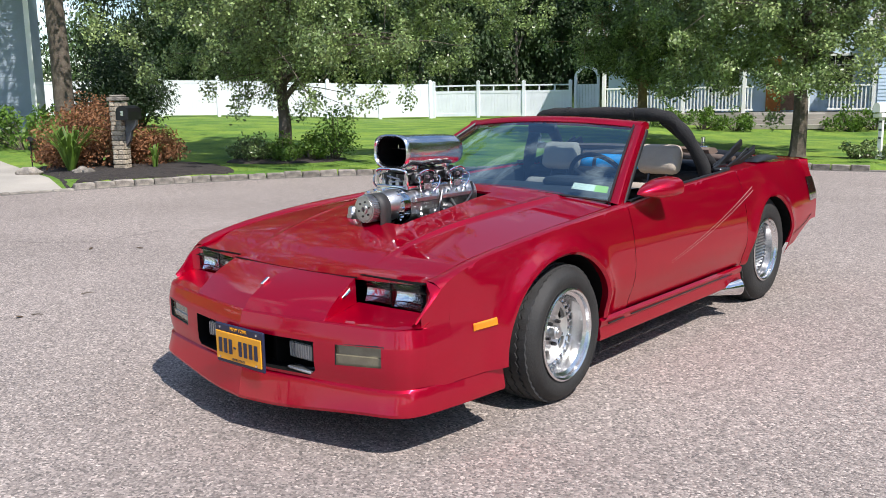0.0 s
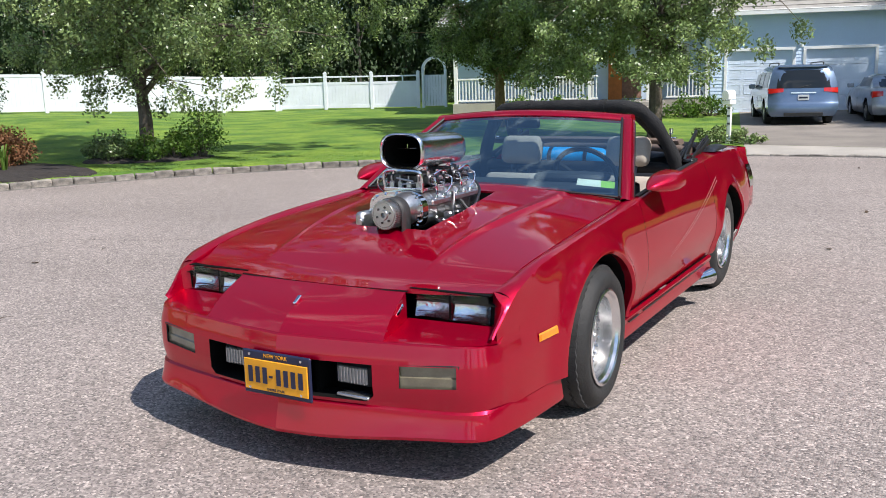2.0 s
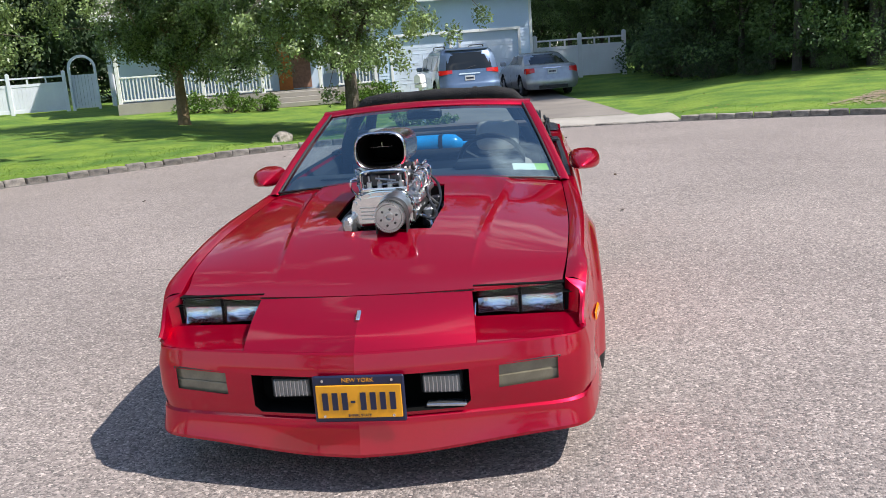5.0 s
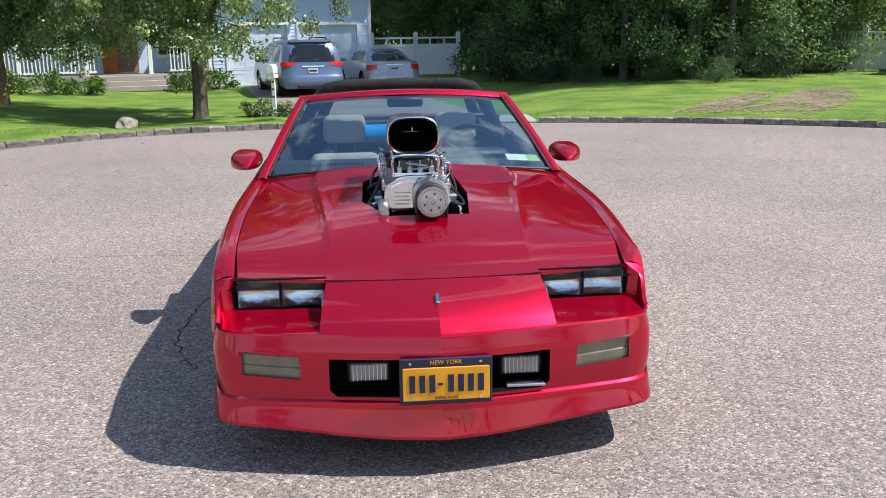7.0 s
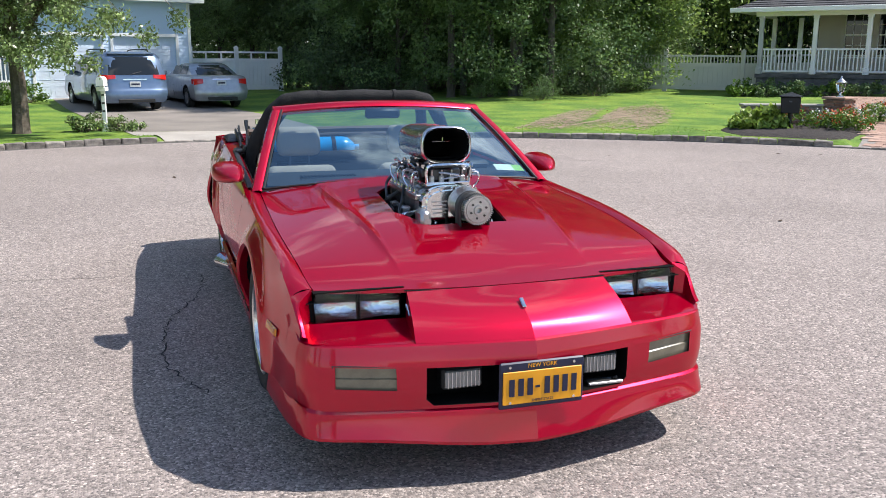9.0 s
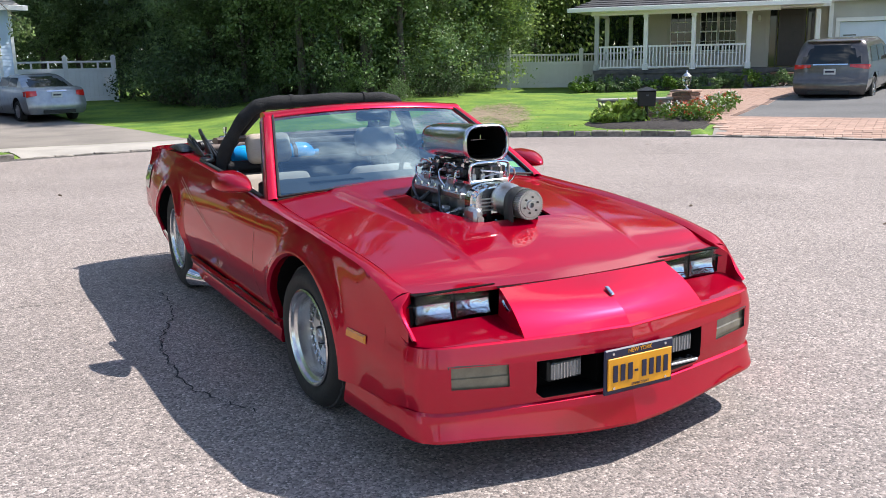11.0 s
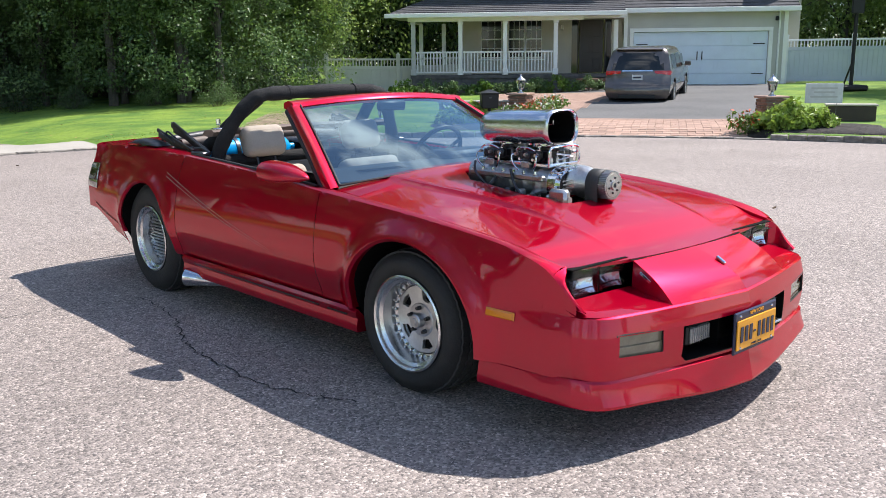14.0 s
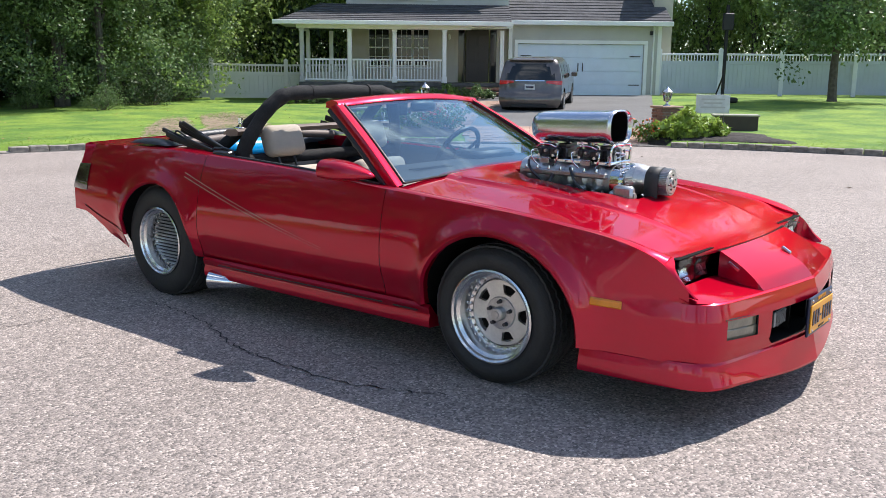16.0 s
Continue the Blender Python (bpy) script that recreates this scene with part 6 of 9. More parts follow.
            rows_o.append([Vector((s * x, y, zt)), Vector((s * (x + (xi - x) * 0.35), y, zt + lift * 0.4 + 0.004)), Vector((s * xi, y, zt + lift)), Vector((s * (xi - 0.008), y, max(0.515 + 0.02 * ss(-0.9, -0.78, y), 0.512)))])
        grid(bm, rows_o)
        lampbox = part("lamp_recess", bm, "red_paint", car, "red sloping headlamp recess", smooth=True, angle=30)
        bm = B()
        box(bm, (s * 0.591, -0.738, 0.590), (0.398, 0.02, 0.108))
        box(bm, (s * 0.561, -0.775, 0.590), (0.012, 0.04, 0.10))
        box(bm, (s * 0.745, -0.762, 0.580), (0.048, 0.05, 0.075))
        box(bm, (s * 0.558, -0.782, 0.6475), (0.330, 0.04, 0.004))
        part("lamp_frame", bm, "deep_black", lampbox, "black headlamp surround")
        for x in (0.482, 0.640):
            bm = B()
            rows = []
            for i in range(13):
                u = -1 + i / 6
                rows.append([Vector((s * x + u * 0.076, -0.788 + 0.034 * (1 - min(u * u * 0.55 + v * v * 0.55, 1)), 0.594 + v * 0.053)) for v in [-1 + j / 4 for j in range(9)]])
            grid(bm, rows)
            head = part("headlamp", bm, "reflector", lampbox, "rectangular sealed beam headlamp", smooth=True)
            bm = B()
            rows = []
            for i in range(9):
                u = -1 + i / 4
                rows.append([Vector((s * x + u * 0.076, -0.797 - 0.007 * (1 - u * u) * (1 - v * v), 0.594 + v * 0.053)) for v in (-1, -0.6, -0.2, 0.2, 0.6, 1)])
            grid(bm, rows)
            part("lens", bm, "lens", head, smooth=True)
            bm = B()
            for v in (-0.022, 0.024):
                tube(bm, [(s * x + (k - 4) * 0.016, -0.7945, 0.592 + v - 0.006 * ((k - 4) / 4) ** 2) for k in range(9)], 0.0025, 5)
            part("lens_rib", bm, "lens", head)
        # bright clip at the edge of the nose panel
        bm = B()
        i = 5
        box(bm, (0, 0, 0), (0.005, 0.055, 0.012), 0.001, Matrix.Translation((s * (side_x[i] + 0.006), side_y[i] + 0.005, side_z[i] - 0.018)) @ Matrix.Rotation(radians(34), 4, "X"))
        part("clip", bm, "polished", lampbox, "bright metal clip")

    # number plate: writing as plain bars but for the state's words
    plate = part("license_plate", box(B(), (0.012, -1.122, 0.355), (0.318, 0.012, 0.168), 0.005), "plate_navy", car, "orange license plate in a dark frame")
    bm = box(B(), (0.012, -1.131, 0.348), (0.296, 0.006, 0.118), 0.002)
    part("plate_face", bm, "plate_orange", plate)
    for x in (-0.108, -0.074, -0.040, 0.024, 0.058, 0.092, 0.126):
        part("plate_bar", box(B(), (0.004 + x, -1.1355, 0.350), (0.020, 0.002, 0.062)), "plate_navy", plate)
    part("plate_bar", box(B(), (-0.008, -1.1355, 0.348), (0.016, 0.002, 0.008)), "plate_navy", plate)
    for text, z, size, mat in (("NEW YORK", 0.417, 0.021, "plate_orange"), ("EMPIRE STATE", 0.2945, 0.013, "plate_navy")):
        cu = bpy.data.curves.new("plate_words", "FONT")
        cu.body, cu.size, cu.align_x, cu.extrude = text, size, "CENTER", 0.0006
        cu.materials.append(M[mat])
        ob = new("plate_words", cu)
        ob.parent = plate
        ob.matrix_world = pose(0.012, -1.1345 if z < 0.4 else -1.1295, z, 90, 0, 0)
    for x in (-0.11, 0.13):
        bm = lathe(B(), [(0, 0.004), (0.005, 0.004), (0.006, 0)], 10, pose(x, -1.133, 0.297, 90))
        part("screw", bm, "chrome", plate)
        bm = lathe(B(), [(0, 0.004), (0.005, 0.004), (0.006, 0)], 10, pose(x, -1.128, 0.423, 90))
        part("screw", bm, "chrome", plate)

    # windscreen, pillars, header
    def screen(u, v):
        """u across from -1 to 1, v from cowl to header."""
        base = Vector((0.735 * u, 0.485 + 0.115 * u * u, 0.872 - 0.044 * u * u))
        top = Vector((0.560 * u, 1.085 + 0.065 * u * u, 1.198 - 0.030 * u * u))
        p = base.lerp(top, v)
        p.z += 0.012 * math.sin(math.pi * v)
        return p
    bm = B()
    grid(bm, [[screen(-1 + k / 10, j / 8) for j in range(9)] for k in range(21)])
    ws = part("windscreen", bm, "glass", car, "clear raked windscreen with a registration sticker", smooth=True)
    ws.visible_shadow = False
    for s in (-1, 1):
        bm = B()
        rows = []
        for k in range(13):
            v = -0.04 + 1.06 * k / 12
            p = screen(s, v)
            out, back = Vector((s, 0, 0)), Vector((0, 0.55, -0.25)).normalized()
            nrm = Vector((0, -0.5, 0.86))
            rows.append([p + nrm * 0.004 - out * 0.006, p + nrm * 0.012 + out * 0.008, p + out * 0.042 + nrm * 0.004, p + out * 0.050 + back * 0.03, p + out * 0.036 + back * 0.055, p + back * 0.05])
        grid(bm, rows, close_v=True)
        part("pillar", bm, "red_paint", ws, "red windscreen pillar", smooth=True, angle=50)
        bm = B()
        tube(bm, [screen(s * 0.985, -0.02 + 1.03 * k / 12) + Vector((0, -0.003, 0.006)) for k in range(13)], 0.007, 6)
        part("seal", bm, "black_trim", ws, "black windscreen seal")
        bm = B()
        tube(bm, [screen(s, -0.03 + 1.04 * k / 10) + Vector((s * 0.030, 0.055, -0.03)) for k in range(11)], 0.017, 8)
        part("pillar_seal", bm, "black_trim", ws, "black rubber side seal")
    bm = B()
    rows = []
    for k in range(25):
        u = -1.06 + 2.12 * k / 24
        p = screen(max(min(u, 1), -1), 1.0)
        p.x = 0.560 * u
        rows.append([p + Vector((0, -0.010, 0.000)), p + Vector((0, 0.006, 0.020)), p + Vector((0, 0.045, 0.029)), p + Vector((0, 0.085, 0.018)), p + Vector((0, 0.09, -0.012)), p + Vector((0, 0.015, -0.022))])
    vs = grid(bm, rows, close_v=True)
    bm.faces.new(vs[0])
    bm.faces.new(vs[-1][::-1])
    part("header", bm, "red_paint", ws, "red windscreen header", smooth=True, angle=50)
    bm = B()
    tube(bm, [screen(-1 + k / 8, -0.012) + Vector((0, -0.002, 0.002)) for k in range(17)], 0.006, 6)
    part("cowl_seal", bm, "black_trim", ws)
    bm = B()
    rows = [[screen(u, 0.0) + Vector((0, -0.045, -0.055)), screen(u, 0.0) + Vector((0, 0.01, -0.012))] for u in [-1 + k / 10 for k in range(21)]]
    grid(bm, rows)
    part("cowl", bm, "black_trim", car, "black wiper cowl")
    def on_glass(u0, u1, v0, v1, mat, name, label):
        bm = B()
        grid(bm, [[screen(u0 + (u1 - u0) * i / 4, v0 + (v1 - v0) * j / 2) + Vector((0, 0.004, -0.004)) for j in range(3)] for i in range(5)])
        part(name, bm, mat, ws, label)
    on_glass(0.70, 0.86, 0.085, 0.16, "sticker_white", "sticker", "white paper windscreen sticker")
    on_glass(0.86, 0.95, 0.085, 0.16, "sticker_green", "sticker", "green inspection sticker")
    bm = B()
    box(bm, (0, 1.08, 1.155), (0.20, 0.03, 0.055), 0.012)
    tube(bm, [(0, 1.10, 1.20), (0, 1.085, 1.16)], 0.008, 6)
    part("rear_view_mirror", bm, "black_trim", ws, "black rear-view mirror", smooth=True)

    build_interior(car)
    build_top_remains(car)
    build_blower(car)
    build_wheels(car)

    # underside and pipes
    bm = B()
    box(bm, (0, 1.1, 0.24), (1.42, 1.4, 0.06))
    box(bm, (0, 3.05, 0.52), (1.50, 0.26, 0.14))
    box(bm, (0, 1.2, 0.36), (0.74, 3.9, 0.25))
    box(bm, (0, -0.70, 0.33), (1.46, 0.46, 0.26))
    part("underbody", bm, "deep_black", car, "black underbody")
    for s in (-1, 1):
        bm = B()
        path = smooth_line([(s * 0.60, 1.38, 0.205), (s * 0.72, 1.62, 0.190), (s * 0.80, 1.77, 0.180), (s * 0.862, 1.91, 0.186)], 5)
        tube(bm, path, [0.034] * (len(path) - 6) + [0.035, 0.037, 0.041, 0.046, 0.051, 0.054], 18, caps=False)
        tube(bm, [(s * 0.860, 1.902, 0.1855), (s * 0.845, 1.87, 0.184)], [0.051, 0.036], 18)
        part("side_pipe", bm, "chrome", car, "chrome side exhaust ahead of the rear wheel", smooth=True)
    return car


HOODE = ((-0.84, 0.716), (-0.6, 0.738), (-0.2, 0.756), (0.2, 0.752), (0.57, 0.742))


HOODSIDE = ((-0.84, 0.651), (-0.75, 0.6645), (-0.6, 0.698), (-0.3, 0.738), (0, 0.765), (0.3, 0.784), (0.62, 0.806))


def hood_edge(y):
    return curve1(HOODE, y)


def hood_y(x, y):
    """The hood's front edge sweeps back towards the lamps."""
    w = 1 - ss(-0.84, -0.55, y)
    back = ss(0.35, 0.57, y)
    return y + w * 0.075 * (abs(x) / 0.74) ** 2 + back * 0.055 * (x / 0.74) ** 2 - back * 0.06


def ridge_x(y):
    return 0.385 + 0.10 * ss(-0.8, 0.5, y)


def ridge_w(y):
    return 0.012 + 0.026 * ss(-0.7, 0.4, y)


def hood_z(x, y):
    e = hood_edge(y)
    side = curve1(HOODSIDE, max(y, -0.84)) + 0.004 - 0.004 * ss(-0.4, -0.8, y)
    crown = curve1(((-0.84, -0.011), (-0.6, 0.008), (-0.3, 0.036), (0.1, 0.056), (0.57, 0.064)), y)
    u = min(abs(x) / e, 1.0)
    z = side + crown * (1 - u * u)
    ridge = ridge_x(y)
    z += 0.010 * ss(ridge + 0.016, ridge - 0.016, abs(x)) * ss(-0.78, -0.25, y)
    wide = ridge_w(y)
    z += 0.006 * max(0.0, 1 - abs(abs(x) - ridge + 0.01) / wide) * ss(-0.78, -0.1, y) * ss(0.50, 0.44, y)
    return z


def build_interior(car):
    bm = B()
    box(bm, (0, 1.55, 0.34), (1.46, 1.9, 0.04))
    box(bm, (0, 2.62, 0.60), (1.3, 0.04, 0.5))
    part("cabin_floor", bm, "dash", car, "dark carpeted cabin floor")
    bm = B()
    rows = []
    for k in range(21):
        u = -1 + k / 10
        x = 0.70 * u
        b = 0.53 + 0.10 * u * u
        rows.append([Vector((x, b, 0.835)), Vector((x, b + 0.12, 0.862)), Vector((x, 0.93, 0.862)), Vector((x, 0.99, 0.845)), Vector((x, 1.0, 0.80)), Vector((x, 0.93, 0.60)), Vector((x, 0.90, 0.4))])
    grid(bm, rows)
    dash = part("dashboard", bm, "dash", car, "dark dashboard", smooth=True, angle=50)
    bm = B()
    for k in range(16):
        box(bm, (-0.52 + 0.018 * k, 0.70, 0.866), (0.007, 0.06, 0.004))
    part("vent", bm, "deep_black", dash, "defroster slots")
    bm = B()
    box(bm, (0.36, 0.90, 0.880), (0.38, 0.18, 0.05), 0.02)
    part("gauge_hood", bm, "dash", dash, smooth=True)
    # steering wheel
    tilt = pose(0.36, 1.11, 0.862, -62, 0, 0)
    bm = B()
    ring = [tilt @ Vector((0.178 * math.cos(2 * math.pi * k / 32), 0.178 * math.sin(2 * math.pi * k / 32), 0)) for k in range(33)]
    tube(bm, ring, 0.014, 8, caps=False)
    for a in (90, 210, 330):
        tube(bm, [tilt @ Vector((0, 0, -0.03)), tilt @ Vector((0.17 * math.cos(radians(a)), 0.17 * math.sin(radians(a)), 0))], 0.010, 6)
    lathe(bm, [(0, 0.0), (0.045, -0.005), (0.05, -0.03), (0.03, -0.10), (0.025, -0.22)], 14, tilt)
    part("steering_wheel", bm, "black_trim", car, "black three-spoke steering wheel", smooth=True)
    # front seats
    def cushion(bm, c, size, m, soft=0.05):
        box(bm, (0, 0, 0), size, soft, m @ Matrix.Translation(c), 3)
    for s in (-1, 1):
        m = pose(s * 0.36, 1.40, 0)
        bm = B()
        cushion(bm, (0, 0, 0.45), (0.50, 0.52, 0.17), m)
        seat = part("seat", bm, "beige_cloth", car, "beige cloth bucket seat", smooth=True, angle=60)
        back = m @ Matrix.Translation((0, 0.27, 0.50)) @ Matrix.Rotation(radians(-20), 4, "X")
        bm = B()
        cushion(bm, (0, 0, 0.13), (0.44, 0.14, 0.36), back)
        part("backrest", bm, "beige_cloth", seat, smooth=True, angle=60)
        bm = B()
        for x in (-0.20, 0.20):
            cushion(bm, (x, -0.04, 0.09), (0.09, 0.14, 0.28), back, 0.04)
        part("bolster", bm, "beige_cloth", seat, smooth=True, angle=60)
        bm = B()
        cushion(bm, (0, 0.015, 0.475), (0.275, 0.11, 0.185), back, 0.045)
        part("headrest", bm, "beige_cloth", seat, "rounded beige headrest", smooth=True, angle=60)
        bm = B()
        for x in (-0.06, 0.06):
            tube(bm, [back @ Vector((x, 0.02, 0.28)), back @ Vector((x, 0.02, 0.42))], 0.007, 6)
        part("headrest_post", bm, "dark_metal", seat)
    for s in (-1, 1):
        part("side_trim", box(B(), (s * 0.69, 2.30, 0.58), (0.02, 0.66, 0.56), 0.005), "dash", car, "dark inner side trim")
    bm = B()
    box(bm, (0, 2.22, 0.52), (1.15, 0.42, 0.16), 0.05, None, 3)
    box(bm, (0, 2.46, 0.62), (1.15, 0.12, 0.32), 0.04, None, 3)
    part("rear_seat", bm, "dash", car, "dark rear bench", smooth=True)
    bm = B()
    box(bm, (0, 1.3, 0.48), (0.20, 0.9, 0.18), 0.03)
    tube(bm, [(0.02, 1.18, 0.55), (0.02, 1.16, 0.70)], 0.008, 8)
    lathe(bm, [(0, 0.03), (0.02, 0.02), (0.025, 0), (0.02, -0.02), (0, -0.03)], 12, pose(0.02, 1.16, 0.72))
    part("console", bm, "dash", car, "dark centre console with shifter", smooth=True)
    # pressure bottle lying across behind the seats
    bm = B()
    prof = [(0, -0.30), (0.06, -0.295), (0.088, -0.26), (0.092, -0.22), (0.092, 0.22), (0.085, 0.27), (0.05, 0.31), (0.025, 0.325), (0.025, 0.36), (0, 0.36)]
    lathe(bm, [(q * 0.82, h * 0.9) for q, h in prof], 24, pose(-0.20, 2.27, 0.855, 0, 90, 0))
    bottle = part("gas_bottle", bm, "blue_bottle", car, "bright blue gas bottle lying behind the seats", smooth=True)
    for x in (-0.32, -0.06):
        bm = B()
        lathe(bm, [(0.0765, -0.014), (0.080, -0.012), (0.080, 0.012), (0.0765, 0.014)], 24, pose(x, 2.27, 0.855, 0, 90, 0))
        part("strap", bm, "dark_metal", bottle, "dark clamp strap", smooth=True)
    bm = B()
    box(bm, (-0.2, 2.28, 0.765), (0.5, 0.12, 0.03), 0.005)
    part("bottle_bracket", bm, "black_metal", car)


def build_top_remains(car):
    # padded roll bar: hoop, rear braces
    bm = B()
    side = [(0.66, 1.90, 0.60), (0.650, 1.87, 0.86), (0.575, 1.81, 1.05), (0.495, 1.765, 1.165), (0.425, 1.745, 1.208), (0.31, 1.735, 1.220)]
    hoop = smooth_line([(-x, y, z) for x, y, z in side] + [(0, 1.735, 1.224)] + side[::-1], 6)
    tube(bm, hoop, [0.040 + 0.003 * math.sin(k * 0.9) for k in range(len(hoop))], 14)
    bar = part("roll_bar", bm, "padding", car, "black padded roll bar", smooth=True)
    for s in (-1, 1):
        bm = B()
        tube(bm, smooth_line([(s * 0.42, 1.77, 1.19), (s * 0.49, 1.97, 1.05), (s * 0.57, 2.24, 0.84), (s * 0.60, 2.36, 0.70)], 6), 0.036, 12)
        part("brace", bm, "padding", bar, "black padded rear brace", smooth=True)
        bm = B()
        for q in (0.24,):
            tube(bm, [(s * q - 0.012, 1.735, 1.222), (s * q + 0.012, 1.735, 1.222)], 0.0435, 14)
        part("tie", bm, "padding", bar, "black tie round the padding", smooth=True)
    bm = B()
    tube(bm, [(-0.62, 1.87, 0.84), (0.62, 1.87, 0.84)], 0.034, 12)
    part("cross_bar", bm, "padding", bar, "black padded cross bar", smooth=True)
    # folded top: boot, frame irons, latches
    bm = B()
    rows = []
    for k in range(27):
        u = -1 + 2 * k / 26
        row = []
        for j in range(13):
            v = j / 12
            y = 2.40 + 0.34 * v + 0.05 * (1 - u * u)
            z = 0.862 + 0.050 * math.sin(math.pi * v) ** 0.6 * (1 - abs(u) ** 6) + 0.010 * math.sin(9 * u + 5 * v) + 0.006 * math.sin(23 * u - 11 * v)
            row.append(Vector((0.655 * u, y, z)))
        rows.append(row)
    grid(bm, rows)
    boot = part("folded_top", bm, "vinyl_black", car, "black folded soft top lying in its well", smooth=True)
    bm = B()
    tube(bm, smooth_line([(-0.60, 2.42, 0.905), (-0.3, 2.45, 0.925), (0, 2.46, 0.93), (0.3, 2.45, 0.925), (0.60, 2.42, 0.905)], 6), 0.028, 10)
    part("top_bow", bm, "brown_vinyl", boot, "brown lining roll of the folded top", smooth=True)
    bm = B()
    tube(bm, smooth_line([(-0.60, 2.58, 0.915), (-0.3, 2.62, 0.935), (0, 2.63, 0.94), (0.3, 2.62, 0.935), (0.60, 2.58, 0.915)], 6), 0.032, 10)
    part("top_bow", bm, "vinyl_black", boot, smooth=True)
    bm = B()
    rows = []
    for k in range(17):
        u = -1 + k / 8
        x, z, y = 0.66 * u, 1.005 + 0.012 * (1 - u * u), 1.89 - 0.03 * (1 - u * u)
        rows.append([Vector((x, y, z - 0.022)), Vector((x, y - 0.012, z)), Vector((x, y + 0.01, z + 0.012)), Vector((x, y + 0.09, z + 0.008)), Vector((x, y + 0.13, z - 0.02)), Vector((x, y + 0.06, z - 0.03))])
    vs = grid(bm, rows, close_v=True)
    bm.faces.new(vs[0])
    bm.faces.new(vs[-1][::-1])
    part("top_header", bm, "brown_vinyl", boot, "brown-grey header rail of the folded top", smooth=True, angle=50)
    for s in (-1, 1):
        bm = B()
        for a, b, w in (((0.67, 1.98, 0.885), (0.61, 2.50, 1.020), 0.040), ((0.64, 2.00, 0.880), (0.63, 2.44, 1.030), 0.030), ((0.70, 2.06, 0.885), (0.66, 2.60, 0.985), 0.026), ((0.61, 2.06, 0.885), (0.60, 2.50, 0.985), 0.028), ((0.68, 2.20, 0.880), (0.69, 2.52, 0.965), 0.034)):
            a, b = Vector((s * a[0], a[1], a[2])), Vector((s * b[0], b[1], b[2]))
            m = look((a + b) / 2, b)
            box(bm, (0, 0, 0), (0.014, w, (b - a).length), 0.004, m)
        irons = part("top_iron", bm, "black_metal", boot, "black folding top iron sticking up")
        bm = B()
        tube(bm, smooth_line([(s * 0.66, 2.30, 0.92), (s * 0.68, 2.42, 0.985), (s * 0.66, 2.50, 0.94), (s * 0.68, 2.60, 0.90)], 6), 0.006, 6)
        part("cable", bm, "black_trim", irons)
        bm = B()
        rows = []
        for k in range(9):
            q = k / 8
            y = 2.42 + 0.42 * q
            rows.append([Vector((s * (0.70 + 0.055 * math.cos(a)) , y, 0.895 + 0.035 * math.sin(math.pi * q) ** 0.5 * max(math.sin(a), 0) + 0.004)) for a in [math.pi * j / 8 for j in range(9)]])
        grid(bm, rows)
        part("top_flap", bm, "vinyl_black", boot, "black end flap of the folded top", smooth=True)
        bm = B()
        box(bm, (s * 0.60, 1.93, 1.018), (0.07, 0.05, 0.016), 0.004)
        lathe(bm, [(0, 0.060), (0.013, 0.058), (0.014, 0.03), (0.009, 0.025), (0.009, 0)], 12, pose(s * 0.60, 1.93, 1.020))
        part("top_latch", bm, "chrome", boot, "chrome top latch", smooth=True)
        bm = B()
        box(bm, (s * 0.725, 1.93, 0.886), (0.05, 0.14, 0.022), 0.006)
        tube(bm, [(s * 0.70, 1.86, 0.89), (s * 0.68, 1.98, 0.905), (s * 0.69, 2.06, 0.90)], 0.010, 8)
        part("hinge", bm, "dark_metal", boot, "bare metal top hinge")


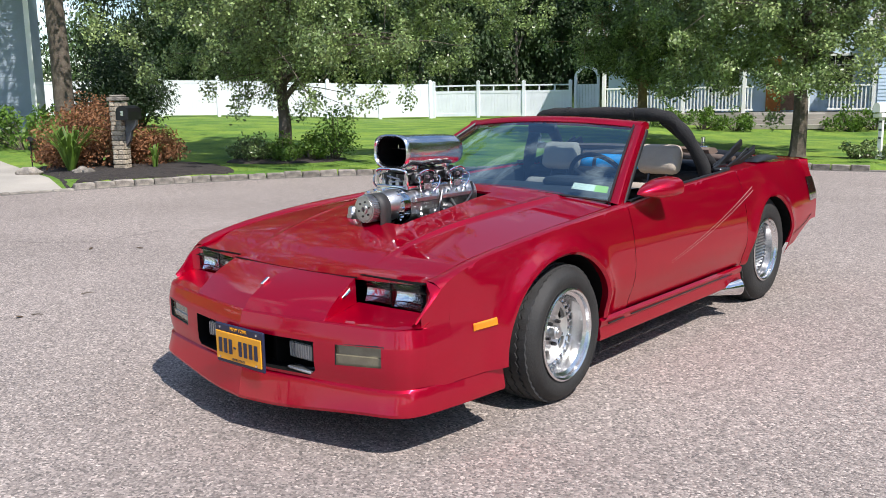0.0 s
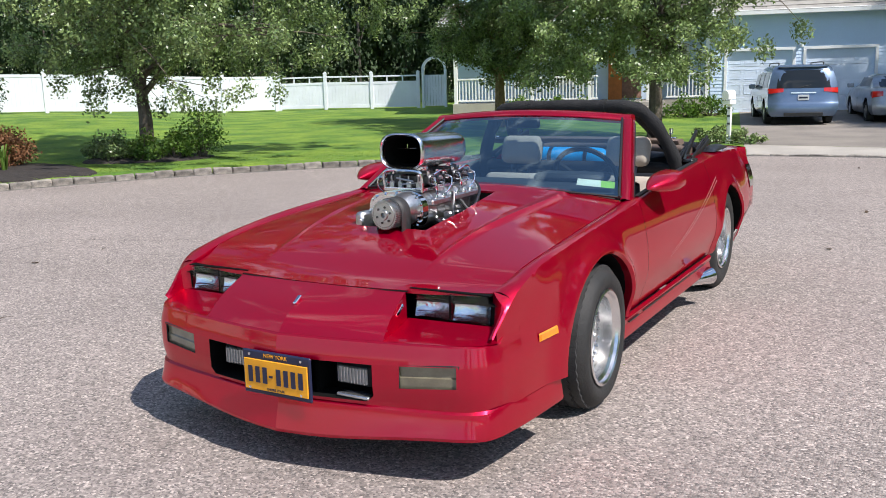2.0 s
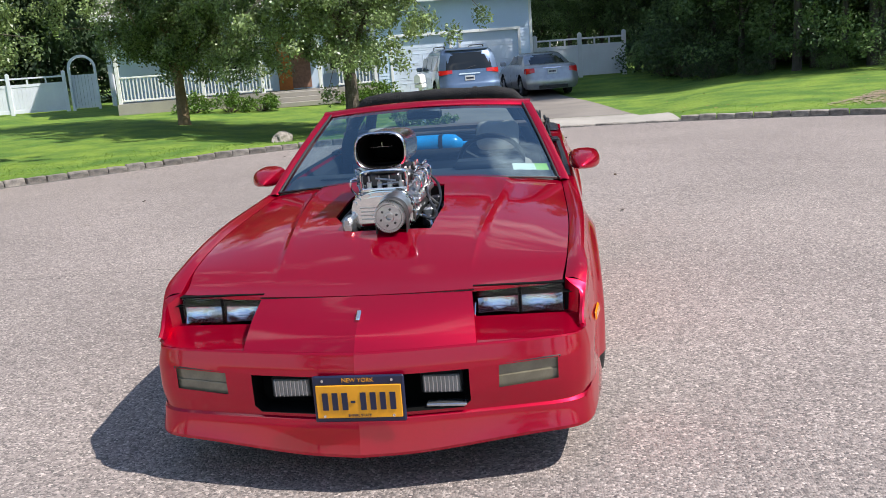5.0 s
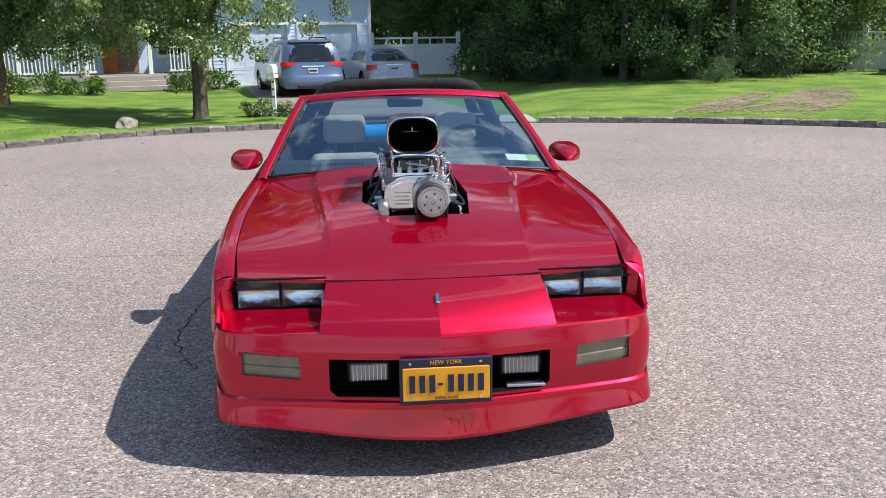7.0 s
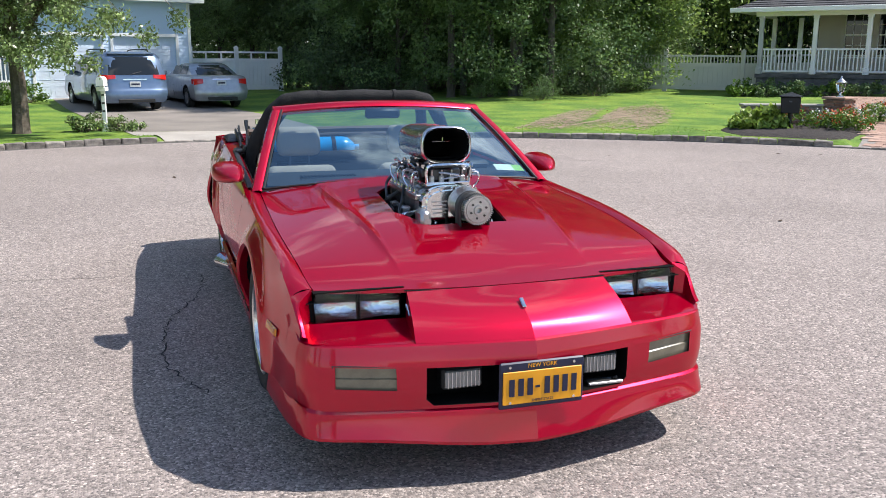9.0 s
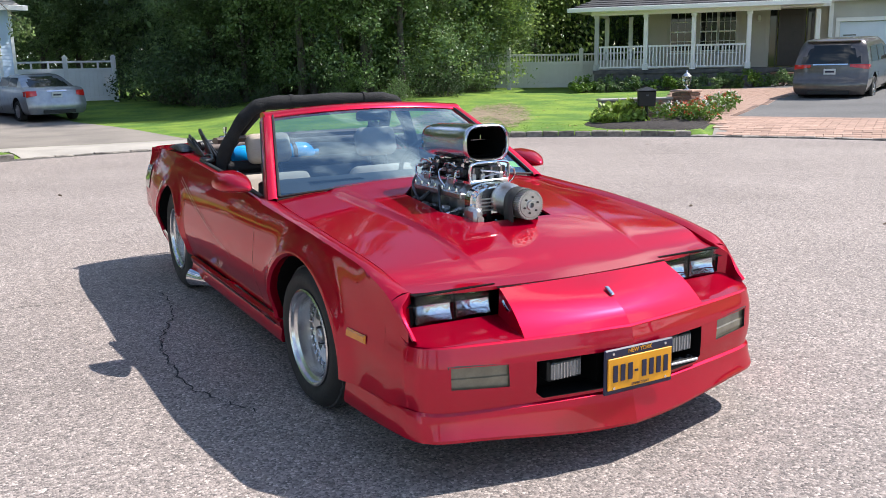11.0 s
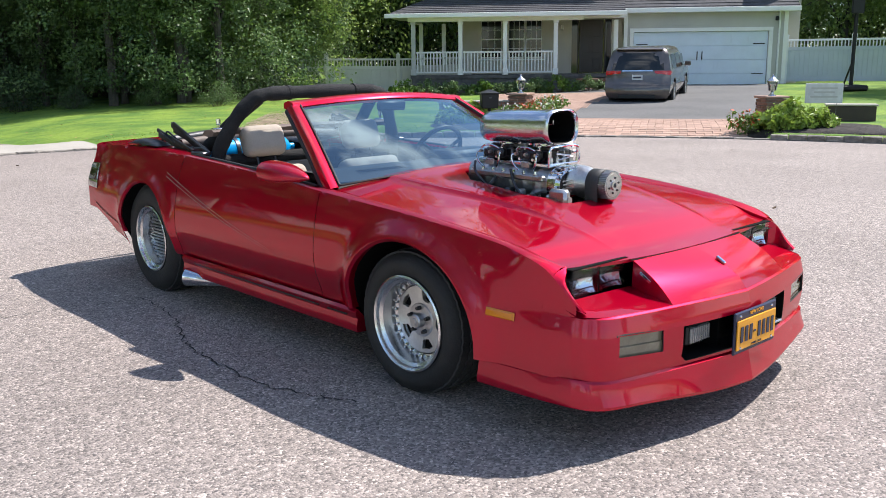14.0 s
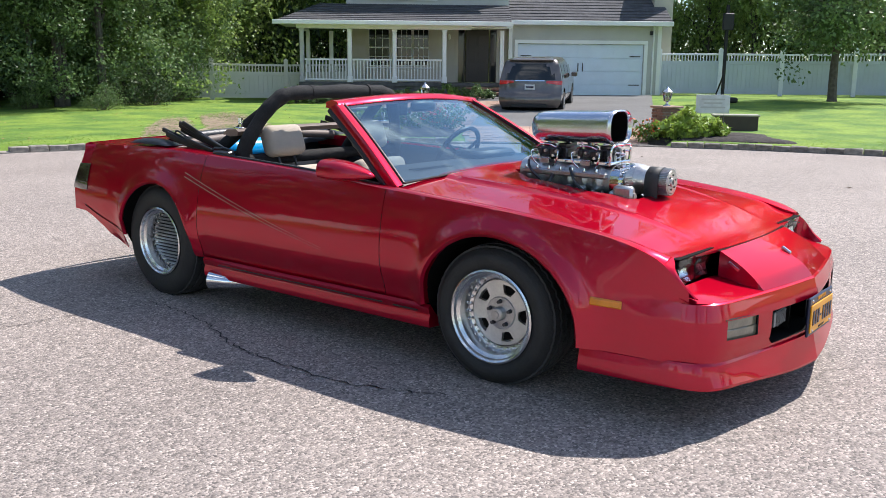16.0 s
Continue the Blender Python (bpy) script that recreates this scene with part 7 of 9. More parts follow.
def build_blower(car):
    # whole assembly leans back slightly with the engine
    blower = part("supercharger", B(), "cast", car, "polished supercharger with carburettors and a chrome intake scoop")
    bm = B()
    # ribbed rotor case
    rows = []
    n = 28
    for k in range(41):
        y = -0.20 + 0.52 * k / 40
        rib = 0.006 if (k // 2) % 3 == 0 and 3 < k < 38 else 0.0
        row = []
        for j in range(n):
            a = 2 * math.pi * j / n
            ca, sa = math.cos(a), math.sin(a)
            x = math.copysign(abs(ca) ** 0.75, ca) * (0.128 + rib)
            z = math.copysign(abs(sa) ** 0.7, sa) * (0.085 + rib)
            row.append(Vector((-0.018 + x, y, 0.832 + z + 0.03 * (y + 0.2))))
        rows.append(row)
    vs = grid(bm, rows, close_v=True)
    bm.faces.new(vs[0])
    bm.faces.new(vs[-1][::-1])
    for s in (-1, 1):
        box(bm, (-0.018 + s * 0.135, 0.06, 0.87), (0.03, 0.46, 0.028), 0.006)
    part("rotor_case", bm, "cast", blower, "ribbed polished rotor case", smooth=True, angle=35)
    # front cover: wide rounded plate with bolts
    bm = B()
    prof = []
    for k in range(40):
        a = 2 * math.pi * k / 40
        ca, sa = math.cos(a), math.sin(a)
        prof.append((-0.020 + math.copysign(abs(ca) ** 0.72, ca) * 0.140, 0.838 + math.copysign(abs(sa) ** 0.72, sa) * 0.085))
    prism(bm, prof, "y", -0.235, -0.19)
    inner = [(-0.02 + (x + 0.02) * 0.86, 0.838 + (z - 0.838) * 0.82) for x, z in prof]
    prism(bm, inner, "y", -0.250, -0.235)
    part("front_cover", bm, "polished", blower, "polished front cover")
    bolt = finish(lathe(B(), [(0, 0.012), (0.0065, 0.012), (0.0075, 0.0)], 6), "cover_bolt", "chrome")
    for k in range(16):
        x, z = prof[int(k * 2.5)]
        o = new("cover_bolt", bolt)
        o.parent = blower
        o.matrix_basis = pose(-0.02 + (x + 0.02) * 0.93, -0.235, 0.838 + (z - 0.838) * 0.91, 90)
    bm = B()
    for k in range(4):
        box(bm, (-0.085, -0.2515, 0.862 - 0.016 * k), (0.07 - 0.01 * (k % 2), 0.002, 0.006))
    part("maker_bars", bm, "cast", blower, "cast lettering as plain bars")
    # nose drive and toothed pulley
    bm = B()
    lathe(bm, [(0.076, 0.0), (0.072, 0.05), (0.066, 0.07), (0.058, 0.11), (0.052, 0.12)], 28, pose(0.030, -0.210, 0.848, 90))
    part("snout", bm, "cast", blower, "cast drive snout", smooth=True)
    bm = B()
    rows = []
    teeth = 44
    for y, f in ((-0.300, 0), (-0.300, 1), (-0.412, 1), (-0.412, 0.86)):
        row = []
        for k in range(teeth * 4):
            a = 2 * math.pi * k / (teeth * 4)
            r = 0.064 if k % 4 < 2 else 0.0585
            r = {0: 0.03, 1: r, 0.86: 0.054}[f]
            row.append(Vector((0.032 + r * math.cos(a), y, 0.846 + r * math.sin(a))))
        rows.append(row)
    vs = grid(bm, rows, close_v=True)
    pulley = part("pulley", bm, "cast", blower, "toothed aluminium pulley")
    bm = B()
    lathe(bm, [(0.0545, -0.002), (0.052, 0.003), (0.022, 0.003), (0.020, 0.010), (0.011, 0.010), (0.010, -0.01), (0, -0.01)], 36, pose(0.032, -0.410, 0.846, 90))
    part("pulley_face", bm, "cast", pulley, smooth=True, angle=30)
    for k in range(6):
        a = 2 * math.pi * k / 6 + 0.3
        part("pulley_bolt", lathe(B(), [(0, 0.006), (0.005, 0.006), (0.005, -0.01)], 8, pose(0.032 + 0.034 * math.cos(a), -0.412, 0.846 + 0.034 * math.sin(a), 90)), "dark_metal", pulley)
    bm = B()
    rows = []
    for k in range(25):
        a = math.pi * k / 24
        rows.append([Vector((0.032 + 0.0670 * math.cos(a), y, 0.846 + 0.0670 * math.sin(a))) for y in (-0.305, -0.372)])
    rows = [[Vector((0.094, y, 0.62)) for y in (-0.305, -0.372)]] + rows + [[Vector((-0.030, y, 0.62)) for y in (-0.305, -0.372)]]
    grid(bm, rows)
    belt = part("belt", bm, "rubber", blower, "wide black toothed drive belt", smooth=True)
    mod = belt.modifiers.new("thick", "SOLIDIFY")
    mod.thickness = 0.006
    # idler arm on the other side
    bm = B()
    box(bm, (-0.165, -0.27, 0.79), (0.045, 0.10, 0.09), 0.012)
    tube(bm, [(-0.160, -0.20, 0.79), (-0.160, -0.325, 0.79)], 0.016, 12)
    part("idler", bm, "cast", blower, "polished idler bracket", smooth=True)
    # carburettor plate, carburettors and fuel lines
    bm = B()
    box(bm, (-0.022, 0.055, 0.925), (0.20, 0.46, 0.018), 0.004)
    part("carb_plate", bm, "polished", blower)
    for y in (-0.06, 0.165):
        bm = B()
        box(bm, (-0.022, y, 0.962), (0.135, 0.165, 0.058), 0.008)
        box(bm, (-0.022, y, 0.995), (0.118, 0.13, 0.022), 0.006)
        for s in (-1, 1):
            box(bm, (-0.022 + s * 0.090, y, 0.965), (0.048, 0.115, 0.048), 0.012)
            for dy in (-0.042, 0.0, 0.042):
                box(bm, (-0.022 + s * 0.116, y + dy, 0.966), (0.012, 0.022, 0.034), 0.003)
            tube(bm, [(-0.022 + s * 0.075, y - 0.07, 0.945), (-0.022 + s * 0.075, y + 0.07, 0.945)], 0.009, 8)
        carb = part("carburettor", bm, "dark_metal", blower, "dark four-barrel carburettor", smooth=True)
        for s in (-1, 1):
            for dy in (-0.04, 0.04):
                part("fitting", lathe(B(), [(0, 0.012), (0.009, 0.012), (0.009, -0.01)], 8, pose(-0.022 + s * 0.09, y + dy, 0.992)), "chrome", carb)
                part("fitting", lathe(B(), [(0, 0.012), (0.007, 0.012), (0.007, -0.01)], 8, pose(-0.022 + s * 0.121, y + dy, 0.95, 0, s * 90)), "chrome", carb)
        for s in (-1, 1):
            x = -0.022 + s * 0.128
            for pts in ([(x, y - 0.066, 0.972), (x + s * 0.022, y - 0.078, 0.968), (x + s * 0.026, y - 0.074, 0.930), (x + s * 0.012, y - 0.050, 0.902)],
                        [(x, y + 0.060, 0.972), (x + s * 0.020, y + 0.072, 0.966), (x + s * 0.022, y + 0.060, 0.928), (x + s * 0.010, y + 0.036, 0.900)],
                        [(x + s * 0.002, y - 0.055, 0.990), (x + s * 0.012, y - 0.020, 1.004), (x + s * 0.012, y + 0.025, 1.002), (x + s * 0.002, y + 0.058, 0.988)]):
                part("fuel_line", tube(B(), smooth_line(pts, 5), 0.0046, 8), "chrome", carb, "bent chrome fuel line", smooth=True)
            for dy in (-0.062, 0.0, 0.058):
                nut = lathe(B(), [(0, 0.010), (0.0075, 0.010), (0.0085, 0.004), (0.0085, -0.006), (0.006, -0.010)], 6, pose(x + s * 0.004, y + dy, 0.972, 0, s * 90))
                part("fitting", nut, "cast", carb)
            part("throttle_arm", box(B(), (x - s * 0.004, y + 0.012, 0.925), (0.006, 0.052, 0.030), 0.002, Matrix.Translation((0, 0, 0))), "cast", carb, "flat bright throttle arm")
            part("return_spring", tube(B(), [(x + s * 0.010 + 0.0035 * math.cos(k * 1.3), y - 0.03 + 0.0032 * k, 0.935 + 0.0035 * math.sin(k * 1.3)) for k in range(24)], 0.0014, 5), "chrome", carb, "thin return spring")
    bm = B()
    tube(bm, smooth_line([(-0.115, -0.165, 0.915), (-0.120, -0.172, 0.985), (-0.100, -0.175, 1.008), (-0.022, -0.178, 1.012), (0.06, -0.175, 1.008), (0.078, -0.172, 0.985), (0.076, -0.165, 0.915)], 6), 0.0065, 8)
    part("fuel_rail", bm, "chrome", blower, "chrome tube loop before the carburettors", smooth=True)
    bm = B()
    tube(bm, [(-0.06, -0.16, 0.975), (0.03, -0.165, 0.962)], 0.0045, 6)
    tube(bm, [(-0.05, -0.16, 0.945), (0.04, -0.16, 0.955)], 0.0035, 6)
    for x in (-0.09, -0.045, 0.0, 0.05):
        box(bm, (x, -0.15, 0.945), (0.022, 0.02, 0.03), 0.004)
        tube(bm, [(x, -0.15, 0.92), (x, -0.155, 0.985)], 0.004, 6)
    part("linkage", bm, "cast", blower, "bright throttle linkage")
    # hoses and wires at the sides
    for s, pts in ((-1, [(-0.15, -0.10, 0.80), (-0.21, -0.12, 0.79), (-0.225, -0.05, 0.76), (-0.20, 0.05, 0.72)]), (-1, [(-0.16, 0.12, 0.86), (-0.22, 0.10, 0.83), (-0.23, 0.18, 0.78)]), (1, [(0.12, -0.12, 0.80), (0.17, -0.16, 0.77), (0.17, -0.24, 0.73)]), (1, [(0.12, 0.10, 0.85), (0.17, 0.10, 0.80), (0.17, 0.2, 0.76)])):
        bm = B()
        tube(bm, smooth_line(pts, 6), 0.009, 8)
        part("hose", bm, "chrome" if pts[0][1] < 0 else "rubber", blower, smooth=True)
    for s in (-1, 1):
        rail = tube(B(), [(-0.018 + s * 0.19, -0.15, 0.735), (-0.018 + s * 0.19, 0.30, 0.755)], 0.03, 10)
        part("intake_manifold", rail, "dark_metal", blower, "dark manifold under the case", smooth=True)
        for k in range(7):
            y = -0.12 + 0.065 * k
            part("manifold_fitting", box(B(), (-0.018 + s * 0.165, y, 0.775 + 0.01 * (k % 3)), (0.045, 0.04, 0.05 + 0.02 * (k % 2)), 0.008), "cast" if k % 3 == 1 else "dark_metal", blower)
            stud = lathe(B(), [(0, 0.016), (0.006, 0.016), (0.007, 0.006), (0.010, 0.005), (0.010, 0.0)], 8, pose(-0.018 + s * 0.140, y, 0.884))
            part("case_stud", stud, "chrome", blower)
        for pts in ([(-0.018 + s * 0.15, -0.16, 0.80), (-0.018 + s * 0.20, -0.18, 0.79), (-0.018 + s * 0.205, -0.10, 0.80), (-0.018 + s * 0.17, -0.02, 0.84), (-0.018 + s * 0.15, 0.02, 0.90)],
                    [(-0.018 + s * 0.14, 0.26, 0.92), (-0.018 + s * 0.18, 0.22, 0.88), (-0.018 + s * 0.20, 0.12, 0.82), (-0.018 + s * 0.19, 0.04, 0.78)]):
            part("hose", tube(B(), smooth_line(pts, 5), 0.0065, 8), "dark_metal", blower, smooth=True)
    # scoop: rounded oval barrel, open in front, shut behind
    bm = B()
    def oval(y, w, h, cz, n=48):
        out = []
        for k in range(n):
            a = 2 * math.pi * k / n
            ca, sa = math.cos(a), math.sin(a)
            x = math.copysign(abs(ca) ** 0.62, ca) * w
            z = math.copysign(abs(sa) ** 0.72, sa) * h
            out.append(Vector((-0.028 + x, y, cz + z)))
        return out
    rows = [oval(y, w, h, z) for y, w, h, z in ((-0.152, 0.098, 0.068, 1.092), (-0.166, 0.101, 0.071, 1.092), (-0.172, 0.106, 0.076, 1.092), (-0.166, 0.113, 0.083, 1.092), (-0.146, 0.112, 0.082, 1.092), (-0.128, 0.108, 0.078, 1.092), (-0.05, 0.107, 0.077, 1.090), (0.1, 0.106, 0.076, 1.087), (0.22, 0.105, 0.075, 1.084), (0.255, 0.100, 0.071, 1.083), (0.275, 0.085, 0.058, 1.082), (0.282, 0.05, 0.03, 1.082), (0.283, 0.001, 0.001, 1.082))]
    grid(bm, rows, close_v=True)
    scoop = part("intake_scoop", bm, "scoop_metal", blower, "large polished chrome intake scoop", smooth=True, angle=60)
    bm = B()
    rows = [oval(y, w, h, z) for y, w, h, z in ((-0.152, 0.099, 0.069, 1.092), (-0.08, 0.096, 0.066, 1.091), (0.15, 0.092, 0.064, 1.088), (0.16, 0.001, 0.001, 1.088))]
    grid(bm, rows, close_v=True)
    part("throat", bm, "deep_black", scoop, "dark scoop throat", smooth=True)
    bm = B()
    tube(bm, [(-0.075, -0.110, 1.103), (0.018, -0.110, 1.105)], 0.003, 6)
    tube(bm, [(-0.028, -0.110, 1.105), (-0.028, -0.110, 1.123)], 0.003, 6)
    part("butterfly_rod", bm, "chrome", scoop)
    bm = B()
    for y in (-0.06, 0.165):
        lathe(bm, [(0.062, 0.0), (0.062, 0.02), (0.075, 0.03)], 20, pose(-0.022, y, 1.003))
    part("scoop_neck", bm, "polished", scoop, smooth=True)


def build_wheels(car):
    for yc, rim_r, tyre_r, width, face, steer in ((0.0, 0.205, 0.307, 0.245, 0.842, 2.2), (2.46, 0.202, 0.334, 0.36, 0.812, 0.0)):
        for s in (-1, 1):
            # the wheel's own z axis points outward
            m = pose(s * face, yc, tyre_r - 0.004, 0, s * 90, 0)
            m = Matrix.Translation((s * face + (0.02 if yc < 1 else 0), yc, tyre_r - 0.004)) @ Matrix.Rotation(radians(steer), 4, "Z") @ Matrix.Rotation(radians(s * 90), 4, "Y")
            bm = B()
            w = width
            prof = [(rim_r - 0.004, -0.012), (rim_r + 0.012, 0.006), (rim_r + 0.03, 0.014), ((rim_r + tyre_r) / 2 + 0.01, 0.016), (tyre_r - 0.03, 0.006), (tyre_r - 0.012, -0.010), (tyre_r, -0.035), (tyre_r + 0.001, -w / 2), (tyre_r, -w + 0.03), (tyre_r - 0.015, -w), (rim_r, -w - 0.005)]
            lathe(bm, prof, 72, m)
            wheel = part("wheel", bm, "tyre", car, "black tyre on a polished drag rim", smooth=True, angle=50)
            bm = B()
            # tread ribs, parted by zig-zag grooves
            nrib, teeth = (5, 46) if yc == 0 else (7, 48)
            rib_w = (w - 0.035) / nrib
            for r in range(nrib):
                z0, z1 = -0.016 - rib_w * r, -0.016 - rib_w * (r + 1)
                rows = []
                for k in range(teeth * 2 + 1):
                    a = math.pi * k / teeth
                    zig = 0.0055 if k % 2 else -0.0055
                    e0, e1 = z0 - 0.0038 + (zig if r else 0.4 * zig), z1 + 0.0038 + (zig if r < nrib - 1 else 0.4 * zig)
                    out = 0.008 if 0 < r < nrib - 1 else 0.004
                    rows.append([m @ Vector((q * math.cos(a), q * math.sin(a), z)) for q, z in ((tyre_r - 0.014, e0), (tyre_r + (out if r else 0.002), e0 - 0.001), (tyre_r + (out if r < nrib - 1 else 0.002), e1 + 0.001), (tyre_r - 0.014, e1))])
                grid(bm, rows)
            part("tread", bm, "tread_rubber", wheel, "ribbed tread with zig-zag grooves")
            # rim: rolled lip, stepped barrel
            bm = B()
            depth = 0.085 if yc == 0 else 0.075
            lathe(bm, [(rim_r + 0.003, -0.010), (rim_r + 0.004, 0.010), (rim_r - 0.004, 0.014), (rim_r - 0.012, 0.008), (rim_r - 0.016, -0.006), (rim_r - 0.030, -0.016), (rim_r - 0.034, -depth), (rim_r - 0.05, -depth - 0.004), (rim_r - 0.055, -depth - 0.02), (0.0, -depth - 0.03)], 64, m)
            rim = part("rim", bm, "rim_metal", wheel, "polished aluminium rim", smooth=True, angle=28)
            bm = B()
            for k in range(30):
                a = 2 * math.pi * k / 30
                lathe(bm, [(0, 0.010), (0.006, 0.008), (0.0075, 0)], 7, m @ Matrix.Translation(((rim_r - 0.042) * math.cos(a), (rim_r - 0.042) * math.sin(a), -depth + 0.001)))
            part("rivet", bm, "chrome", rim, "ring of rim rivets")
            bm = B()
            if yc == 0:
                # slotted centre disc with five windows
                R = rim_r - 0.058
                for k in range(5):
                    a0 = 2 * math.pi * k / 5 + 0.3
                    spoke = [(0.0, 0), (0.06, -0.60), (0.092, -0.42), (R, -0.34), (R, -0.2), (R, 0), (R, 0.2), (R, 0.34), (0.092, 0.42), (0.06, 0.60)]
                    prof = [(r * math.cos(a0 + b), r * math.sin(a0 + b)) for r, b in spoke]
                    prism(bm, prof, "z", -depth - 0.014, -depth + 0.004, m)
                    ring_seg = [(R - 0.017, 0.3), (R, 0.3), (R, 0.63), (R, 0.96), (R - 0.017, 0.96), (R - 0.015, 0.63)]
                    prof = [(r * math.cos(a0 + b), r * math.sin(a0 + b)) for r, b in ring_seg]
                    prism(bm, prof, "z", -depth - 0.012, -depth + 0.003, m)
                    in_seg = [(0, 0.63), (0.078, 0.2), (0.094, 0.36), (0.086, 0.63), (0.094, 0.90), (0.078, 1.06)]
                    prof = [(r * math.cos(a0 + b), r * math.sin(a0 + b)) for r, b in in_seg]
                    prism(bm, prof, "z", -depth - 0.013, -depth + 0.003, m)
                part("spoke_disc", bm, "disc_metal", rim, "five-window cast centre")
                bm = B()
                for k in range(5):
                    a = 2 * math.pi * (k + 0.5) / 5 + 0.3
                    lathe(bm, [(0, 0.0), (R - 0.02, 0.0)], 40, m @ Matrix.Translation((0, 0, -depth - 0.016)))
                    break
                part("rim_window", bm, "deep_black", rim, "dark window in the rim")
                bm = B()
                lathe(bm, [(0, 0.050), (0.014, 0.050), (0.016, 0.046), (0.026, 0.046), (0.031, 0.040), (0.032, 0.012), (0.070, 0.009), (0.076, 0.002)], 24, m @ Matrix.Translation((0, 0, -depth)))
                part("hub", bm, "cast", rim, "hub cap", smooth=True, angle=30)
                for k in range(5):
                    a = 2 * math.pi * k / 5
                    part("lug_nut", lathe(B(), [(0, 0.030), (0.008, 0.030), (0.011, 0.004)], 6, m @ Matrix.Translation((0.054 * math.cos(a), 0.054 * math.sin(a), -depth + 0.002))), "dark_metal", rim)
            else:
                # ribbed screen across the deep rear rim
                R = rim_r - 0.05
                for k in range(15):
                    z = -R + 2 * R * (k + 0.5) / 15
                    half = math.sqrt(max(R * R - z * z, 0.0))
                    box(bm, (0, 0, 0), (0.012, 2 * half, 0.020), 0.004, m @ Matrix.Translation((-z, 0, -depth + 0.010)) @ Matrix.Rotation(radians(20), 4, "Y"))
                part("louvre", bm, "cast", rim, "ribbed metal screen in the rear rim", smooth=True, angle=30)
                bm = B()
                lathe(bm, [(0, -0.006), (R, -0.006)], 40, m @ Matrix.Translation((0, 0, -depth)))
                part("rim_back", bm, "dark_metal", rim)


build_convertible()

# ---- parked vehicles ----
M["van_blue"] = material("van_blue", (0.125, 0.185, 0.285), 0.3, metal=0.5, second=(0.11, 0.165, 0.26), grain=40, speckle=0.05, coat=1.0)
M["sedan_silver"] = material("sedan_silver", (0.35, 0.37, 0.40), 0.3, metal=0.5, grain=40, speckle=0.05, coat=1.0)
M["van_taupe"] = material("van_taupe", (0.120, 0.100, 0.092), 0.3, metal=0.5, grain=40, speckle=0.05, coat=1.0)
M["tail_red"] = material("tail_red", (0.62, 0.02, 0.015), 0.15, grain=40, speckle=0.1, coat=0.8)
M["plate_pale"] = material("plate_pale", (0.62, 0.64, 0.66), 0.4)
M["car_tyre"] = material("car_tyre", (0.02, 0.02, 0.02), 0.8, grain=40, speckle=0.2)
M["alloy"] = material("alloy", (0.5, 0.5, 0.51), 0.3, metal=0.9, grain=40, speckle=0.1)


